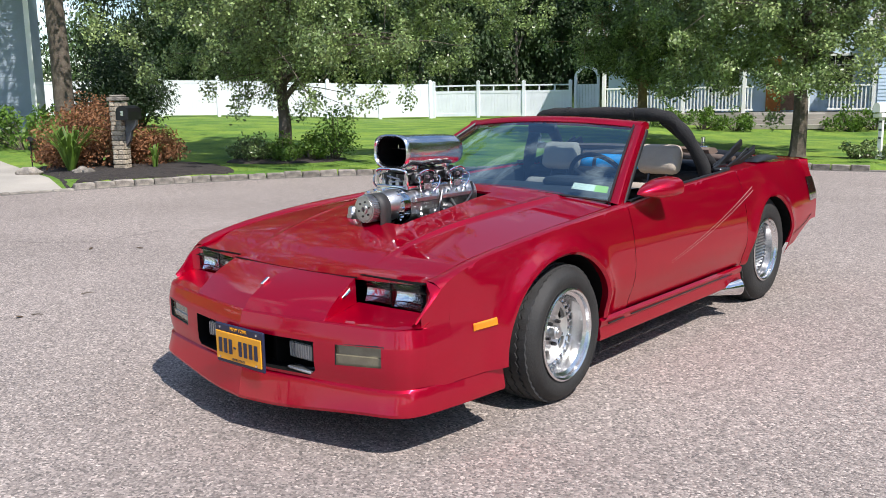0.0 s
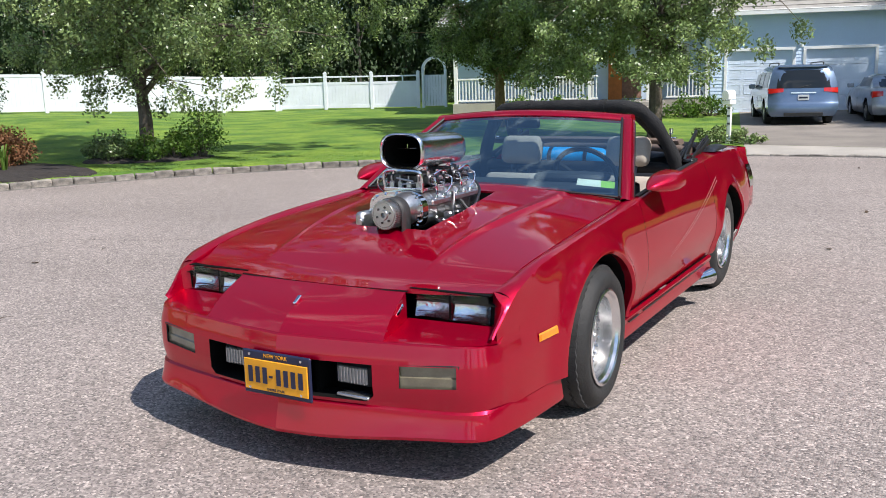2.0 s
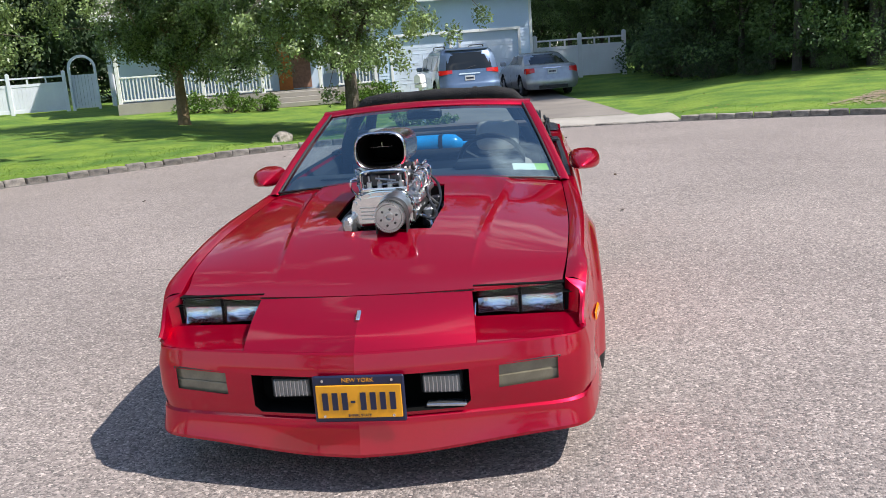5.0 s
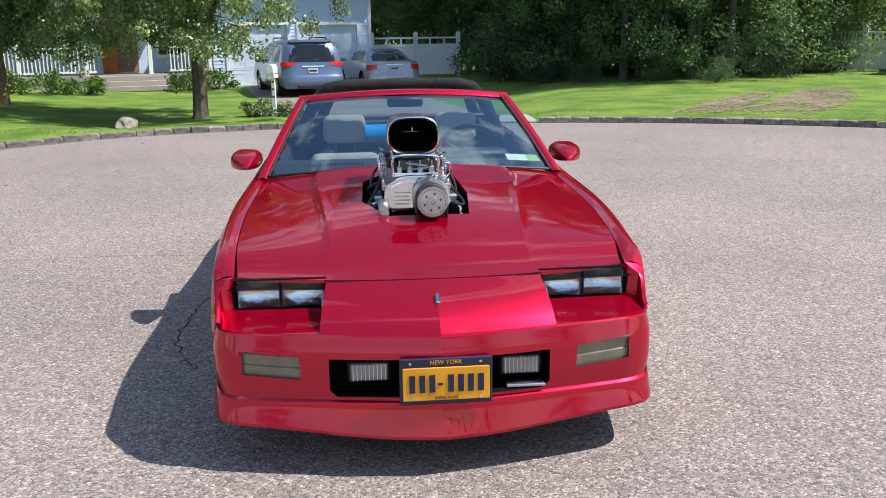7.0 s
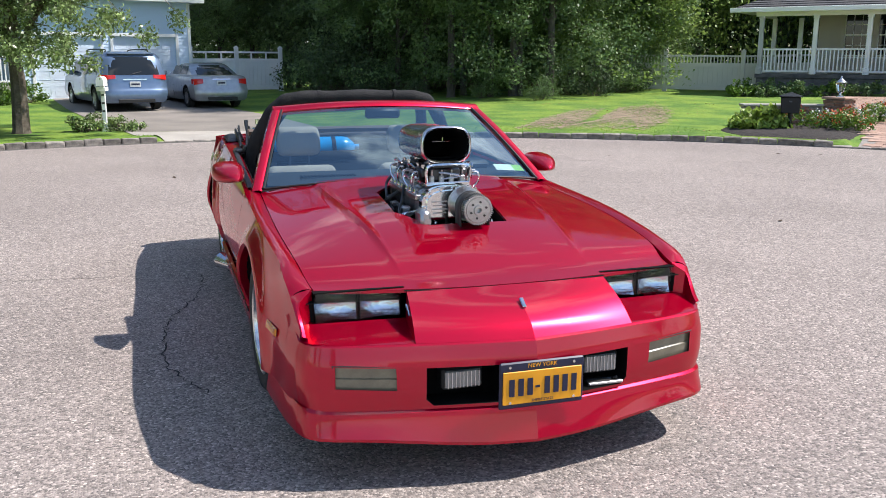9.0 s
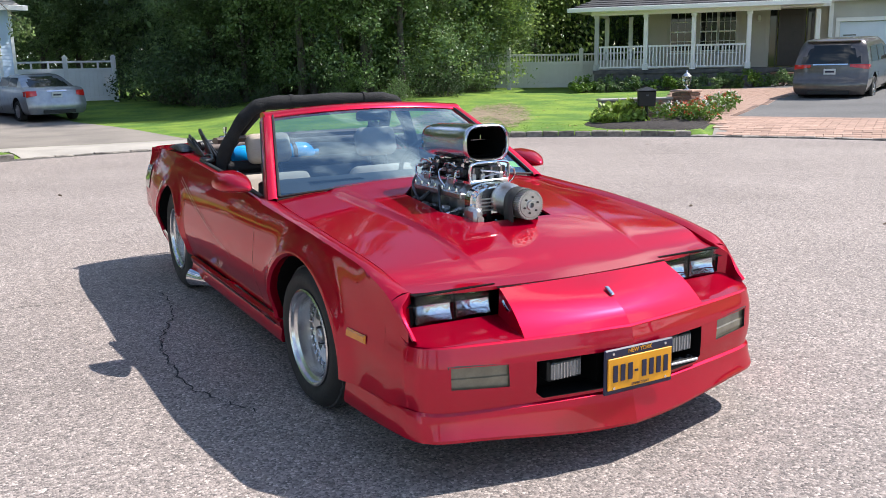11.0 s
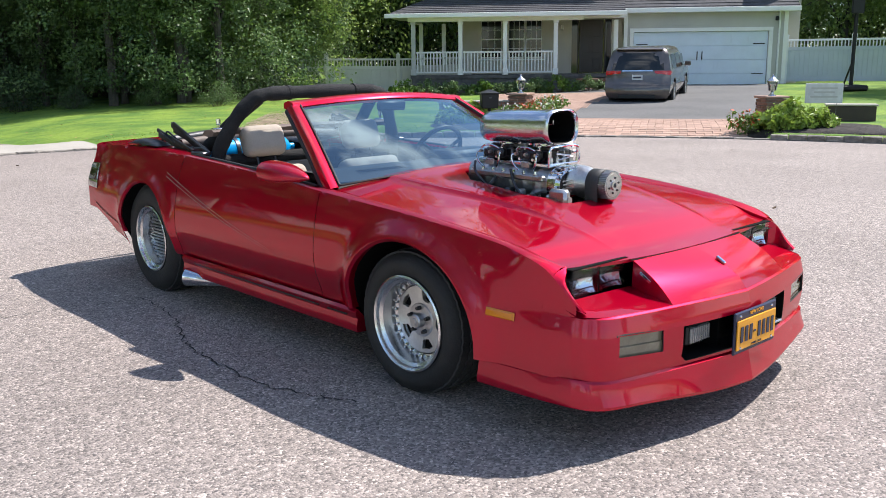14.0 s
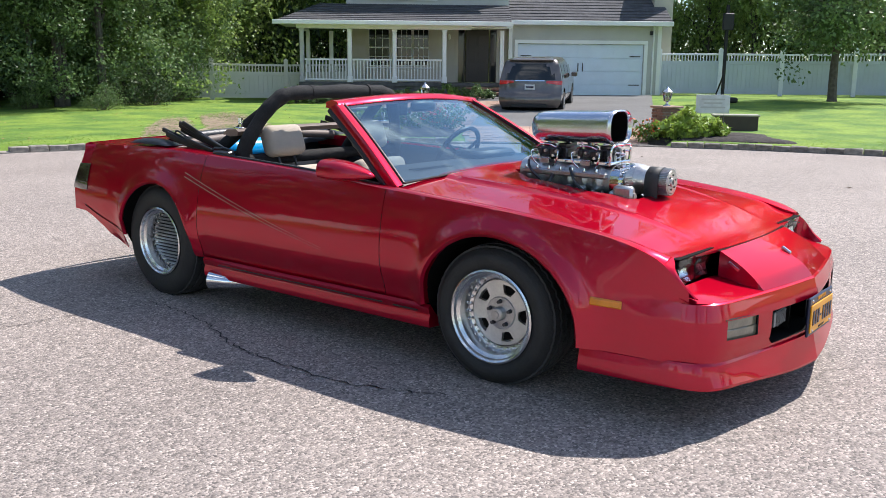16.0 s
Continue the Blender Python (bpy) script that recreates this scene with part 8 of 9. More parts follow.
def vehicle(name, m, label, paint_name, width, length, slices, wheels, glass, tail, deck, rails=False, plate_z=0.85, strip=None):
    """A parked car seen from behind. slices: (height, half width, rear y, front y), y runs forward."""
    ob = thing(name, m, label, "car", group="parked cars")
    zs = [s[0] for s in slices]

    def at(i, z):
        return curve_lin([(s[0], s[i]) for s in slices], z)

    def rear(x, z):
        w = at(1, z)
        return at(2, z) + 0.11 * (min(abs(x) / w, 1.0)) ** 5

    rows = []
    for z in zs:
        w, yr, yf = at(1, z), at(2, z), at(3, z)
        loop = []
        for k in range(15):
            u = -1 + 2 * k / 14
            loop.append(Vector((u * w, yr + 0.11 * abs(u) ** 5, z)))
        ys = [yr + 0.11 + (yf - 0.35 - yr - 0.11) * (k + 1) / 14 for k in range(14)]
        loop += [Vector((w, y, z)) for y in ys]
        for k in range(1, 14):
            u = 1 - 2 * k / 14
            loop.append(Vector((u * w, yf - 0.35 * abs(u) ** 3, z)))
        loop += [Vector((-w, y, z)) for y in ys[::-1]]
        rows.append(loop)
    bm = B()
    vs = grid(bm, rows, close_v=True)
    bm.faces.new(vs[0][::-1])
    bm.faces.new(vs[-1])
    # wheel openings in the sides
    for y, r in wheels:
        ring = [(y + (r + 0.06) * math.cos(a), 0.05 + r + (r + 0.06) * math.sin(a)) for a in [math.pi * k / 10 for k in range(11)]] + [(y - r - 0.06, 0.1), (y + r + 0.06, 0.1)]
        cut(bm, ring, "x", lambda c: abs(c.x) > width * 0.42)
    part("body", bm, paint_name, ob, smooth=True, angle=40)
    bm = B()
    box(bm, (0, length / 2, 0.42), (width * 0.80, length * 0.93, 0.4))
    for y, r in wheels:
        box(bm, (0, y, 0.35 + r * 0.4), (width * 0.94, 2 * r + 0.1, 0.55))
    part("underbody", bm, "deep_black", ob)
    (gx, z0, z1), sides, back_top = glass
    bm = B()
    rws = []
    for k in range(11):
        u = -1 + k / 5
        rws.append([Vector((u * gx * (1 - 0.10 * j / 4), rear(u * gx, z0 + (z1 - z0) * j / 4) - 0.008, z0 + (z1 - z0) * j / 4)) for j in range(5)])
    grid(bm, rws)
    part("rear_window", bm, "window_dark", ob, "dark rear window", smooth=True)
    for s in (-1, 1):
        for y0, y1, za, zb in sides:
            bm = B()
            rws = []
            for k in range(5):
                q = k / 4
                rws.append([Vector((s * (at(1, za + (zb - za) * j / 3) + 0.007), y0 + (y1 - y0) * q + (0.10 * j / 3 if y0 < 1.2 else 0) * (1 - q), za + (zb - za) * j / 3)) for j in range(4)])
            grid(bm, rws)
            part("side_window", bm, "window_dark", ob, "dark side window", smooth=True)
        # tail lamp wrapping round the corner
        tx, tz0, tz1, taper = tail
        bm = B()
        rws = []
        for k in range(8):
            x = tx + (at(1, tz0) * 0.985 - tx) * k / 7
            lo, hi = tz0 + taper * (1 - k / 7), tz1
            rws.append([Vector((s * x, rear(x, z) - 0.012, z)) for z in (lo, (lo + hi) / 2, hi)])
        w = at(1, (tz0 + tz1) / 2)
        for y in (0.16, 0.30):
            rws.append([Vector((s * (w + 0.008), rear(w, z) + y - 0.1, z)) for z in (tz0 + 0.02, (tz0 + tz1) / 2, tz1 - 0.01)])
        grid(bm, rws)
        part("tail_lamp", bm, "tail_red", ob, "red tail lamp", smooth=True)
        bm = B()
        box(bm, (s * (width / 2 + 0.09), length * 0.655, sides[-1][2] + 0.03), (0.20, 0.12, 0.15), 0.03)
        part("door_mirror", bm, paint_name, ob)
        for y, r in wheels:
            bm = B()
            mm = pose(s * (width / 2 - 0.02), y, r - 0.01, 0, s * 90)
            lathe(bm, [(r * 0.62, 0.0), (r * 0.68, 0.012), (r * 0.95, 0.006), (r, -0.03), (r, -0.19), (r * 0.6, -0.20)], 28, mm)
            wh2 = part("wheel", bm, "car_tyre", ob, smooth=True, angle=50)
            bm = B()
            lathe(bm, [(0, -0.01), (0.06, 0.0), (r * 0.5, -0.02), (r * 0.60, 0.004), (r * 0.64, 0.002), (r * 0.62, -0.03)], 20, mm)
            for k in range(5):
                a = 2 * math.pi * k / 5
                box(bm, (0, 0, 0), (r * 0.6, 0.05, 0.02), 0.005, mm @ Matrix.Rotation(a, 4, "Z") @ Matrix.Translation((r * 0.3, 0, 0.0)))
            part("rim", bm, "alloy", wh2)
        # door seams
        for y in (length * 0.30, length * 0.50, length * 0.68):
            bm = B()
            tube(bm, [(s * (at(1, z) + 0.001), y, z) for z in (0.32, 0.5, 0.7, sides[0][2] - 0.02)], 0.004, 4)
            part("door_seam", bm, "deep_black", ob)
    bm = B()
    box(bm, (0, rear(0, plate_z) - 0.016, plate_z), (0.31, 0.012, 0.155), 0.003)
    pl = part("license_plate", bm, "plate_pale", ob)
    bm = B()
    box(bm, (0, rear(0, plate_z) - 0.024, plate_z), (0.24, 0.004, 0.05))
    part("plate_bars", bm, "plate_navy", pl)
    bm = B()
    zb = deck
    box(bm, (0, rear(0, 0.5) - 0.01, 0.30), (width * 0.55, 0.03, 0.10), 0.01)
    part("bumper_insert", bm, "black_trim", ob)
    if strip:
        bm = B()
        rws = [[Vector((u * strip[0], rear(u * strip[0], z) - 0.02, z)) for z in (strip[1], strip[1] + 0.035)] for u in [-1 + k / 6 for k in range(13)]]
        grid(bm, rws)
        part("chrome_strip", bm, "chrome", ob)
    bm = B()
    rws = []
    for k in range(9):
        u = -1 + k / 4
        x = u * at(1, back_top) * 0.9
        y = rear(x, back_top)
        rws.append([Vector((x, y + 0.02, back_top + 0.02)), Vector((x, y - 0.10, back_top + 0.015)), Vector((x, y - 0.10, back_top - 0.01)), Vector((x, y + 0.02, back_top - 0.03))])
    grid(bm, rws)
    part("spoiler", bm, paint_name, ob, smooth=True)
    if rails:
        for s in (-1, 1):
            bm = B()
            z = zs[-1]
            tube(bm, smooth_line([(s * 0.62, 0.7, z - 0.01), (s * 0.62, 0.8, z + 0.06), (s * 0.62, 2.6, z + 0.06), (s * 0.62, 2.75, z - 0.01)], 4), 0.018, 6)
            part("roof_rail", bm, "black_trim", ob)
    bm = B()
    tube(bm, [(-0.1, rear(0, z0) - 0.03, z0 + 0.02), (0.22, rear(0, z0 + 0.2) - 0.03, z0 + 0.10)], 0.008, 5)
    part("wiper", bm, "black_trim", ob)
    return ob


def curve_lin(table, x):
    if x <= table[0][0]:
        return table[0][1]
    for (a, b), (c, d) in zip(table, table[1:]):
        if x <= c:
            return b + (d - b) * (x - a) / (c - a)
    return table[-1][1]


VAN = [(0.24, 0.86, -0.02, 4.95), (0.34, 0.93, -0.07, 5.10), (0.52, 0.965, -0.08, 5.12), (0.62, 0.97, -0.04, 5.10), (0.68, 0.97, 0.0, 5.05), (0.95, 0.965, 0.02, 4.85), (1.02, 0.955, 0.03, 4.15), (1.10, 0.94, 0.05, 3.95), (1.30, 0.90, 0.11, 3.6), (1.50, 0.85, 0.19, 3.25), (1.62, 0.80, 0.25, 3.0), (1.69, 0.72, 0.33, 2.8), (1.725, 0.55, 0.5, 2.5)]
SEDAN = [(0.22, 0.80, 0.02, 4.6), (0.32, 0.87, -0.03, 4.78), (0.50, 0.90, -0.06, 4.80), (0.60, 0.905, -0.02, 4.78), (0.70, 0.90, 0.02, 4.7), (0.90, 0.885, 0.05, 4.2), (0.98, 0.86, 0.09, 3.9), (1.02, 0.82, 0.16, 3.7), (1.035, 0.79, 0.55, 3.6), (1.15, 0.745, 0.80, 3.25), (1.30, 0.68, 1.10, 2.85), (1.40, 0.61, 1.35, 2.55), (1.44, 0.48, 1.6, 2.3)]
gz = land(-1.7, 25.5) + 0.016
vehicle("minivan", pose(-1.72, 24.3, gz, 0, 0, 17), "silver-blue minivan parked on the concrete drive", "van_blue", 1.94, 5.1, VAN, ((0.98, 0.33), (3.95, 0.33)),
        ((0.74, 1.05, 1.57), [(0.55, 1.5, 1.06, 1.52), (1.6, 2.5, 1.06, 1.52), (2.6, 3.4, 1.06, 1.46)], 1.66), (0.55, 0.90, 1.05, 0.05), 0.6, rails=True, plate_z=0.78, strip=(0.34, 0.90))
gz = land(0.8, 26.5) + 0.016
vehicle("sedan", pose(0.86, 25.6, gz, 0, 0, 15) @ Matrix.Scale(0.97, 4), "silver sedan parked beside the minivan", "sedan_silver", 1.80, 4.8, SEDAN, ((1.0, 0.315), (3.72, 0.315)),
        ((0.60, 1.05, 1.36), [(1.15, 1.9, 1.06, 1.33), (1.95, 2.75, 1.06, 1.34)], 1.025), (0.60, 0.74, 0.93, 0.05), 0.6, plate_z=0.80, strip=(0.30, 0.90))
gz = land(21.5, 13.6) + 0.016
vehicle("minivan", pose(18.25, 12.3, 0.15, 2.6, 0, -64) @ Matrix.Scale(0.955, 4), "brown-grey minivan parked on the asphalt drive", "van_taupe", 1.98, 5.15, VAN, ((1.0, 0.34), (4.0, 0.34)),
        ((0.77, 1.07, 1.56), [(0.6, 1.5, 1.08, 1.50), (1.6, 2.5, 1.08, 1.50), (2.6, 3.4, 1.08, 1.44)], 1.66), (0.50, 0.92, 1.05, 0.06), 0.6, plate_z=0.86, strip=(0.45, 1.035))

# ---- front gardens ----
def mulch_bed(name, points, label, lift=0.03):
    bm = B()
    c = sum((Vector(p) for p in points), Vector((0, 0))) / len(points)
    loop = smooth_line([(*p, 0) for p in points + points[:1]], 5)[:-1]
    rows = []
    rngm = random.Random(len(points))
    for f, l in ((1.0, -0.03), (0.95, 0.02), (0.7, lift + 0.03), (0.4, lift + 0.05), (0.05, lift + 0.05)):
        row = []
        for p in loop:
            x, y = c.x + (p.x - c.x) * f, c.y + (p.y - c.y) * f
            row.append(Vector((x, y, land(x, y) + l + rngm.uniform(-0.008, 0.008))))
        rows.append(row)
    grid(bm, rows, close_v=True)
    return tagged(part(name, bm, "mulch", smooth=True), label, "mulch bed", kind="structure")


def spiky(name, x, y, label, n, h, mat, seed, width=0.018, arch=0.5, category="plant"):
    """A clump of long arching leaves."""
    rng = random.Random(seed)
    ob = thing(name, ground_pose(x, y), label, category)
    bm = B()
    for k in range(n):
        a, l = rng.uniform(0, 6.283), h * rng.uniform(0.6, 1.1)
        d = Vector((math.cos(a), math.sin(a), 0))
        s = Vector((-d.y, d.x, 0)) * width
        o = arch * rng.uniform(0.3, 1.0) * l
        pts = [Vector((0, 0, 0.0)) + d * 0.03, d * o * 0.35 + Vector((0, 0, l * 0.6)), d * o * 0.75 + Vector((0, 0, l * 0.9)), d * o * 1.1 + Vector((0, 0, l * 0.82))]
        rows = [[p - s * f, p + s * f] for p, f in zip(pts, (0.7, 1.0, 0.8, 0.05))]
        grid(bm, rows)
    part("leaf_clump", bm, mat, ob)
    return ob


# west bed: stone pillar with mailbox, rusty shrub, lilies
mulch_bed("mulch_bed_west", [(-13.2, 4.1), (-11.6, 3.75), (-10.4, 3.5), (-10.0, 4.6), (-9.5, 5.8), (-10.6, 6.6), (-12.2, 7.0), (-13.4, 6.4), (-14.2, 5.0)], "dark bark mulch bed behind the kerb")
pm = ground_pose(-11.55, 5.0, 32, 0.03) @ Matrix.Scale(0.93, 4)
pil = thing("mailbox_pillar", pm, "fieldstone pillar with a black mailbox on its side", "mailbox")
bm = B()
box(bm, (0, 0, 0.66), (0.18, 0.18, 1.36), 0.01)
part("core", bm, "mortar", pil)
rng = random.Random(9)
stone_meshes = []
for v in range(5):
    bm = B()
    box(bm, (0, 0, 0), (1, 1, 1), 0.12)
    for q in bm.verts:
        q.co += Vector([rng.uniform(-0.05, 0.05) for _ in range(3)])
    stone_meshes.append(finish(bm, "stone", "fieldstone"))
for level in range(15):
    for side in range(4):
        n = rng.choice((1, 2, 2))
        edges = [-0.115] + ([rng.uniform(-0.04, 0.04)] if n == 2 else []) + [0.115]
        for a, b in zip(edges, edges[1:]):
            o = new("stone", rng.choice(stone_meshes))
            o.parent = pil
            o.matrix_basis = Matrix.Rotation(radians(90 * side), 4, "Z") @ Matrix.Translation(((a + b) / 2, -0.098, 0.05 + 0.09 * level)) @ Matrix.Diagonal((b - a - 0.01, 0.06 + rng.uniform(0, 0.02), 0.08, 1))
bm = B()
box(bm, (0, 0, 1.40), (0.31, 0.31, 0.07), 0.015)
box(bm, (0, 0, 1.455), (0.24, 0.24, 0.05), 0.02)
part("cap", bm, "stone", pil, "pale stone cap")
bm = B()
rows = []
for y in (-0.34, 0.16):
    rows.append([Vector((0.24 + 0.125 * x, y, 1.02 + z)) for x, z in ((-1, 0), (1, 0), (1, 0.14), (0.8, 0.21), (0.4, 0.25), (0, 0.26), (-0.4, 0.25), (-0.8, 0.21), (-1, 0.14))])
vs = grid(bm, rows, close_v=True)
bm.faces.new(vs[0]); bm.faces.new(vs[1][::-1])
mbx = part("mailbox", bm, "black_metal", pil, "black mailbox box")
bm = B()
box(bm, (0.24, -0.345, 1.14), (0.05, 0.006, 0.09))
part("number_bar", bm, "silver", mbx)
bm = B()
prism(bm, [(0.11, 1.02), (0.36, 1.02), (0.36, 0.92), (0.25, 0.80), (0.21, 0.62), (0.11, 0.50)], "y", -0.06, 0.02)
part("bracket", bm, "grey_metal", pil, "grey mailbox bracket")
shrub("rust_shrub", -12.75, 5.15, "mounded rust-brown weeping maple behind the pillar", 41, 0.85, 1.30, "leaf_rust", 110, 120, 0.026)
shrub("rust_shrub", -12.1, 6.0, "low rust-brown maple skirt beside the pillar", 42, 0.50, 0.72, "leaf_rust", 50, 110, 0.025)
shrub("rust_shrub", -13.2, 4.8, "low rust-brown maple skirt above the mulch", 43, 0.45, 0.62, "leaf_rust", 40, 110, 0.025)
spiky("lily_clump", -12.05, 4.30, "yellow-green strap-leaved lily clump", 90, 0.85, "leaf_bright", 44, 0.020, 0.95)
spiky("lily_clump", -11.25, 5.45, "small yellow-green lily clump", 26, 0.5, "leaf_bright", 45, 0.014)
shrub("garden_shrub", -16.8, 6.9, "bright green hydrangea by the house", 46, 0.9, 0.9, "leaf_bright", 40, 50, 0.06)
shrub("garden_shrub", -18.3, 6.4, "green shrub below the white house", 47, 1.0, 1.1, "leaf_bright", 40, 50, 0.06)
shrub("garden_shrub", -20.6, 9.2, "dark green shrub below the white house", 48, 1.0, 1.5, "leaf_conifer", 44, 50, 0.06)
shrub("conifer_shrub", -23.6, 12.6, "dark evergreen at the end of the fence", 49, 0.8, 2.5, "leaf_conifer", 90, 90, 0.05)
shrub("conifer_shrub", -24.6, 12.2, "tall dark evergreen behind the lawn", 50, 0.9, 2.8, "leaf_conifer", 90, 90, 0.05)
bm = B()
tube(bm, smooth_line([(0, 0, -0.2), (0.03, 0, 2), (-0.1, 0, 5), (0.1, 0, 10)], 5), [0.33] + [0.26 - 0.004 * k for k in range(15)], 14)
tk = thing("old_tree", ground_pose(-20.3, 8.4), "thick grey trunk of an old tree beside the house", "tree")
part("trunk", bm, "bark", tk, smooth=True)
cr = new("crown", leaf_mesh("crown", [(random.Random(k).uniform(-6, 4), random.Random(k + 99).uniform(-6, 3), 5.0 + random.Random(k + 7).uniform(0, 8)) for k in range(420)], 0.8, 70, 0.085, "leaf", 5))
cr.parent = tk


def rock(name, x, y, s, seed, mat="stone", label="grey boulder half sunk in the bed"):
    r = random.Random(seed)
    bm = B()
    bmesh.ops.create_icosphere(bm, subdivisions=3, radius=1.0)
    for v in bm.verts:
        n = noise.noise(v.co * 1.7 + Vector((seed, 0, 0))) * 0.35 + noise.noise(v.co * 4.0 + Vector((0, seed, 0))) * 0.10
        v.co = Vector((v.co.x * s[0], v.co.y * s[1], v.co.z * s[2])) * (1 + n)
    ob = part(name, bm, mat, smooth=True, angle=50)
    ob.matrix_world = ground_pose(x, y, r.uniform(0, 360)) @ Matrix.Translation((0, 0, s[2] * 0.45))
    return tagged(ob, label, "rock")


rock("boulder", -11.6, 4.25, (0.15, 0.11, 0.10), 3)
rock("boulder", -11.35, 4.25, (0.12, 0.10, 0.09), 6)
rock("boulder", -12.45, 3.75, (0.20, 0.14, 0.10), 5)
rock("boulder", -5.07, 14.84, (0.36, 0.18, 0.165), 8, label="pale flat-faced boulder behind the kerb")
# path light
pl = thing("path_light", ground_pose(-13.5, 4.3), "small black garden path light on a stake", "lamp")
bm = tube(B(), [(0, 0, -0.05), (0, 0, 0.52)], 0.012, 8)
part("stake", bm, "black_metal", pl)
bm = lathe(B(), [(0.0, 0.62), (0.03, 0.60), (0.10, 0.54), (0.10, 0.53), (0.02, 0.52)], 14)
part("hood_cap", bm, "black_metal", pl, smooth=True)

# bed round the first street tree
mulch_bed("mulch_bed_tree", [(-12.3, 7.9), (-11.6, 7.2), (-10.7, 7.5), (-10.0, 8.4), (-10.3, 9.3), (-11.5, 9.4), (-12.3, 8.7)], "dark mulch ring under the tree")
for k, (x, y, w, hh, leaf) in enumerate(((-11.75, 7.85, 0.34, 0.52, "leaf"), (-11.35, 7.75, 0.36, 0.60, "leaf"), (-10.85, 8.0, 0.32, 0.56, "leaf_bright"), (-10.45, 8.4, 0.30, 0.52, "leaf_bright"), (-10.25, 8.85, 0.30, 1.05, "leaf_bright"))):
    shrub("tree_bed_shrub", x, y, "small leafy shrub under the street tree", 60 + k, w, hh, leaf, 30, 50, 0.030)
# white post mailbox
wm = thing("post_mailbox", ground_pose(-2.27, 17.1, -8, 0.03) @ Matrix.Scale(0.86, 4), "white post mailbox with white newspaper box by the kerb", "mailbox")
bm = box(B(), (0, 0, 0.62), (0.10, 0.10, 1.30), 0.008)
box(bm, (0, 0, 0.06), (0.15, 0.15, 0.16), 0.02)
part("post", bm, "white_paint", wm)
bm = B()
rows = []
for y in (-0.34, 0.18):
    rows.append([Vector((0.09 * x, y, 1.18 + z)) for x, z in ((-1, 0), (1, 0), (1, 0.13), (0.8, 0.19), (0.4, 0.225), (0, 0.235), (-0.4, 0.225), (-0.8, 0.19), (-1, 0.13))])
vs = grid(bm, rows, close_v=True)
bm.faces.new(vs[0]); bm.faces.new(vs[1][::-1])
part("mailbox", bm, "white_paint", wm)
bm = B()
box(bm, (0, -0.05, 1.10), (0.22, 0.42, 0.10), 0.01)
part("newspaper_box", bm, "white_paint", wm)
for k in range(3):
    part("post_mark", box(B(), (0.0, -0.052, 0.55 + 0.2 * k), (0.07, 0.006, 0.05)), "grey_metal", wm)
for k, (x, y) in enumerate(((-2.75, 17.0), (-1.85, 17.1), (-2.5, 17.35))):
    shrub("mailbox_plant", x, y, "low leafy plant round the mailbox post", 80 + k, 0.40, 0.36, "leaf", 20, 40, 0.035)
for k, (x, y) in enumerate(((-5.2, 28.0), (-6.1, 27.6), (-9.2, 26.2), (-10.2, 25.9), (-11.4, 25.6))):
    shrub("porch_shrub", x, y, "flowering shrub in front of the porch", 90 + k, 0.6, 0.75, "leaf_bright", 26, 40, 0.05)
# garden pavilion beyond the fence
gp = thing("garden_pavilion", pose(-18.6, 36.6, 0.1), "white garden pavilion with a pointed roof behind the fence", "pavilion")
bm = B()
for k in range(6):
    a = math.pi * k / 3
    box(bm, (1.15 * math.cos(a), 1.15 * math.sin(a), 1.7), (0.14, 0.14, 3.4), 0.01)
part("post", bm, "white_vinyl", gp)
bm = lathe(B(), [(1.55, 3.40), (1.55, 3.50), (0.2, 4.25), (0.0, 4.35)], 6)
part("roof", bm, "shingle_pale", gp)

# east gardens: planter walls, pillars with lanterns, mailbox, flowers, sign
def brick_pillar(x, y, turn, label):
    ob = thing("brick_pillar", ground_pose(x, y, turn, 0.03) @ Matrix.Scale(0.8, 4), label, "pillar", group="brick pillars")
    bm = box(B(), (0, 0, 0.36), (0.50, 0.50, 0.72))
    part("core", bm, "mortar", ob)
    mesh = brick_mesh
    for level in range(9):
        for side in range(4):
            for j in range(2):
                o = new("brick", mesh)
                o.parent = ob
                off = -0.135 + 0.27 * j + (0.03 if level % 2 else -0.03)
                o.matrix_basis = Matrix.Rotation(radians(90 * side), 4, "Z") @ Matrix.Translation((off, -0.245, 0.045 + 0.078 * level))
    bm = box(B(), (0, 0, 0.76), (0.64, 0.64, 0.06), 0.015)
    part("cap", bm, "paver", ob, "stone cap")
    return ob


brick_mesh = finish(box(B(), (0, 0, 0), (0.255, 0.05, 0.066), 0.006), "brick", "brick")
def lantern(x, y, z):
    ob = thing("lantern", pose(x, y, z) @ Matrix.Scale(0.8, 4), "silver four-sided lantern on a brick pillar", "lamp", group="pillar lanterns")
    part("base", lathe(B(), [(0.10, 0), (0.09, 0.03), (0.04, 0.05), (0.035, 0.10), (0.08, 0.13), (0.0, 0.14)], 12), "silver", ob, smooth=True)
    part("glass", lathe(B(), [(0.085, 0.135), (0.13, 0.36)], 6), "lamp_glass", ob)
    bm = B()
    for k in range(6):
        a = math.pi * k / 3
        tube(bm, [(0.086 * math.cos(a), 0.086 * math.sin(a), 0.13), (0.132 * math.cos(a), 0.132 * math.sin(a), 0.365)], 0.007, 5)
    part("cage", bm, "silver", ob)
    part("roof", lathe(B(), [(0.15, 0.355), (0.15, 0.375), (0.07, 0.44), (0.03, 0.47), (0.02, 0.52), (0, 0.54)], 12), "silver", ob, smooth=True)
    part("bulb", lathe(B(), [(0, 0.16), (0.03, 0.17), (0.035, 0.24), (0, 0.29)], 10), "flower_white", ob)


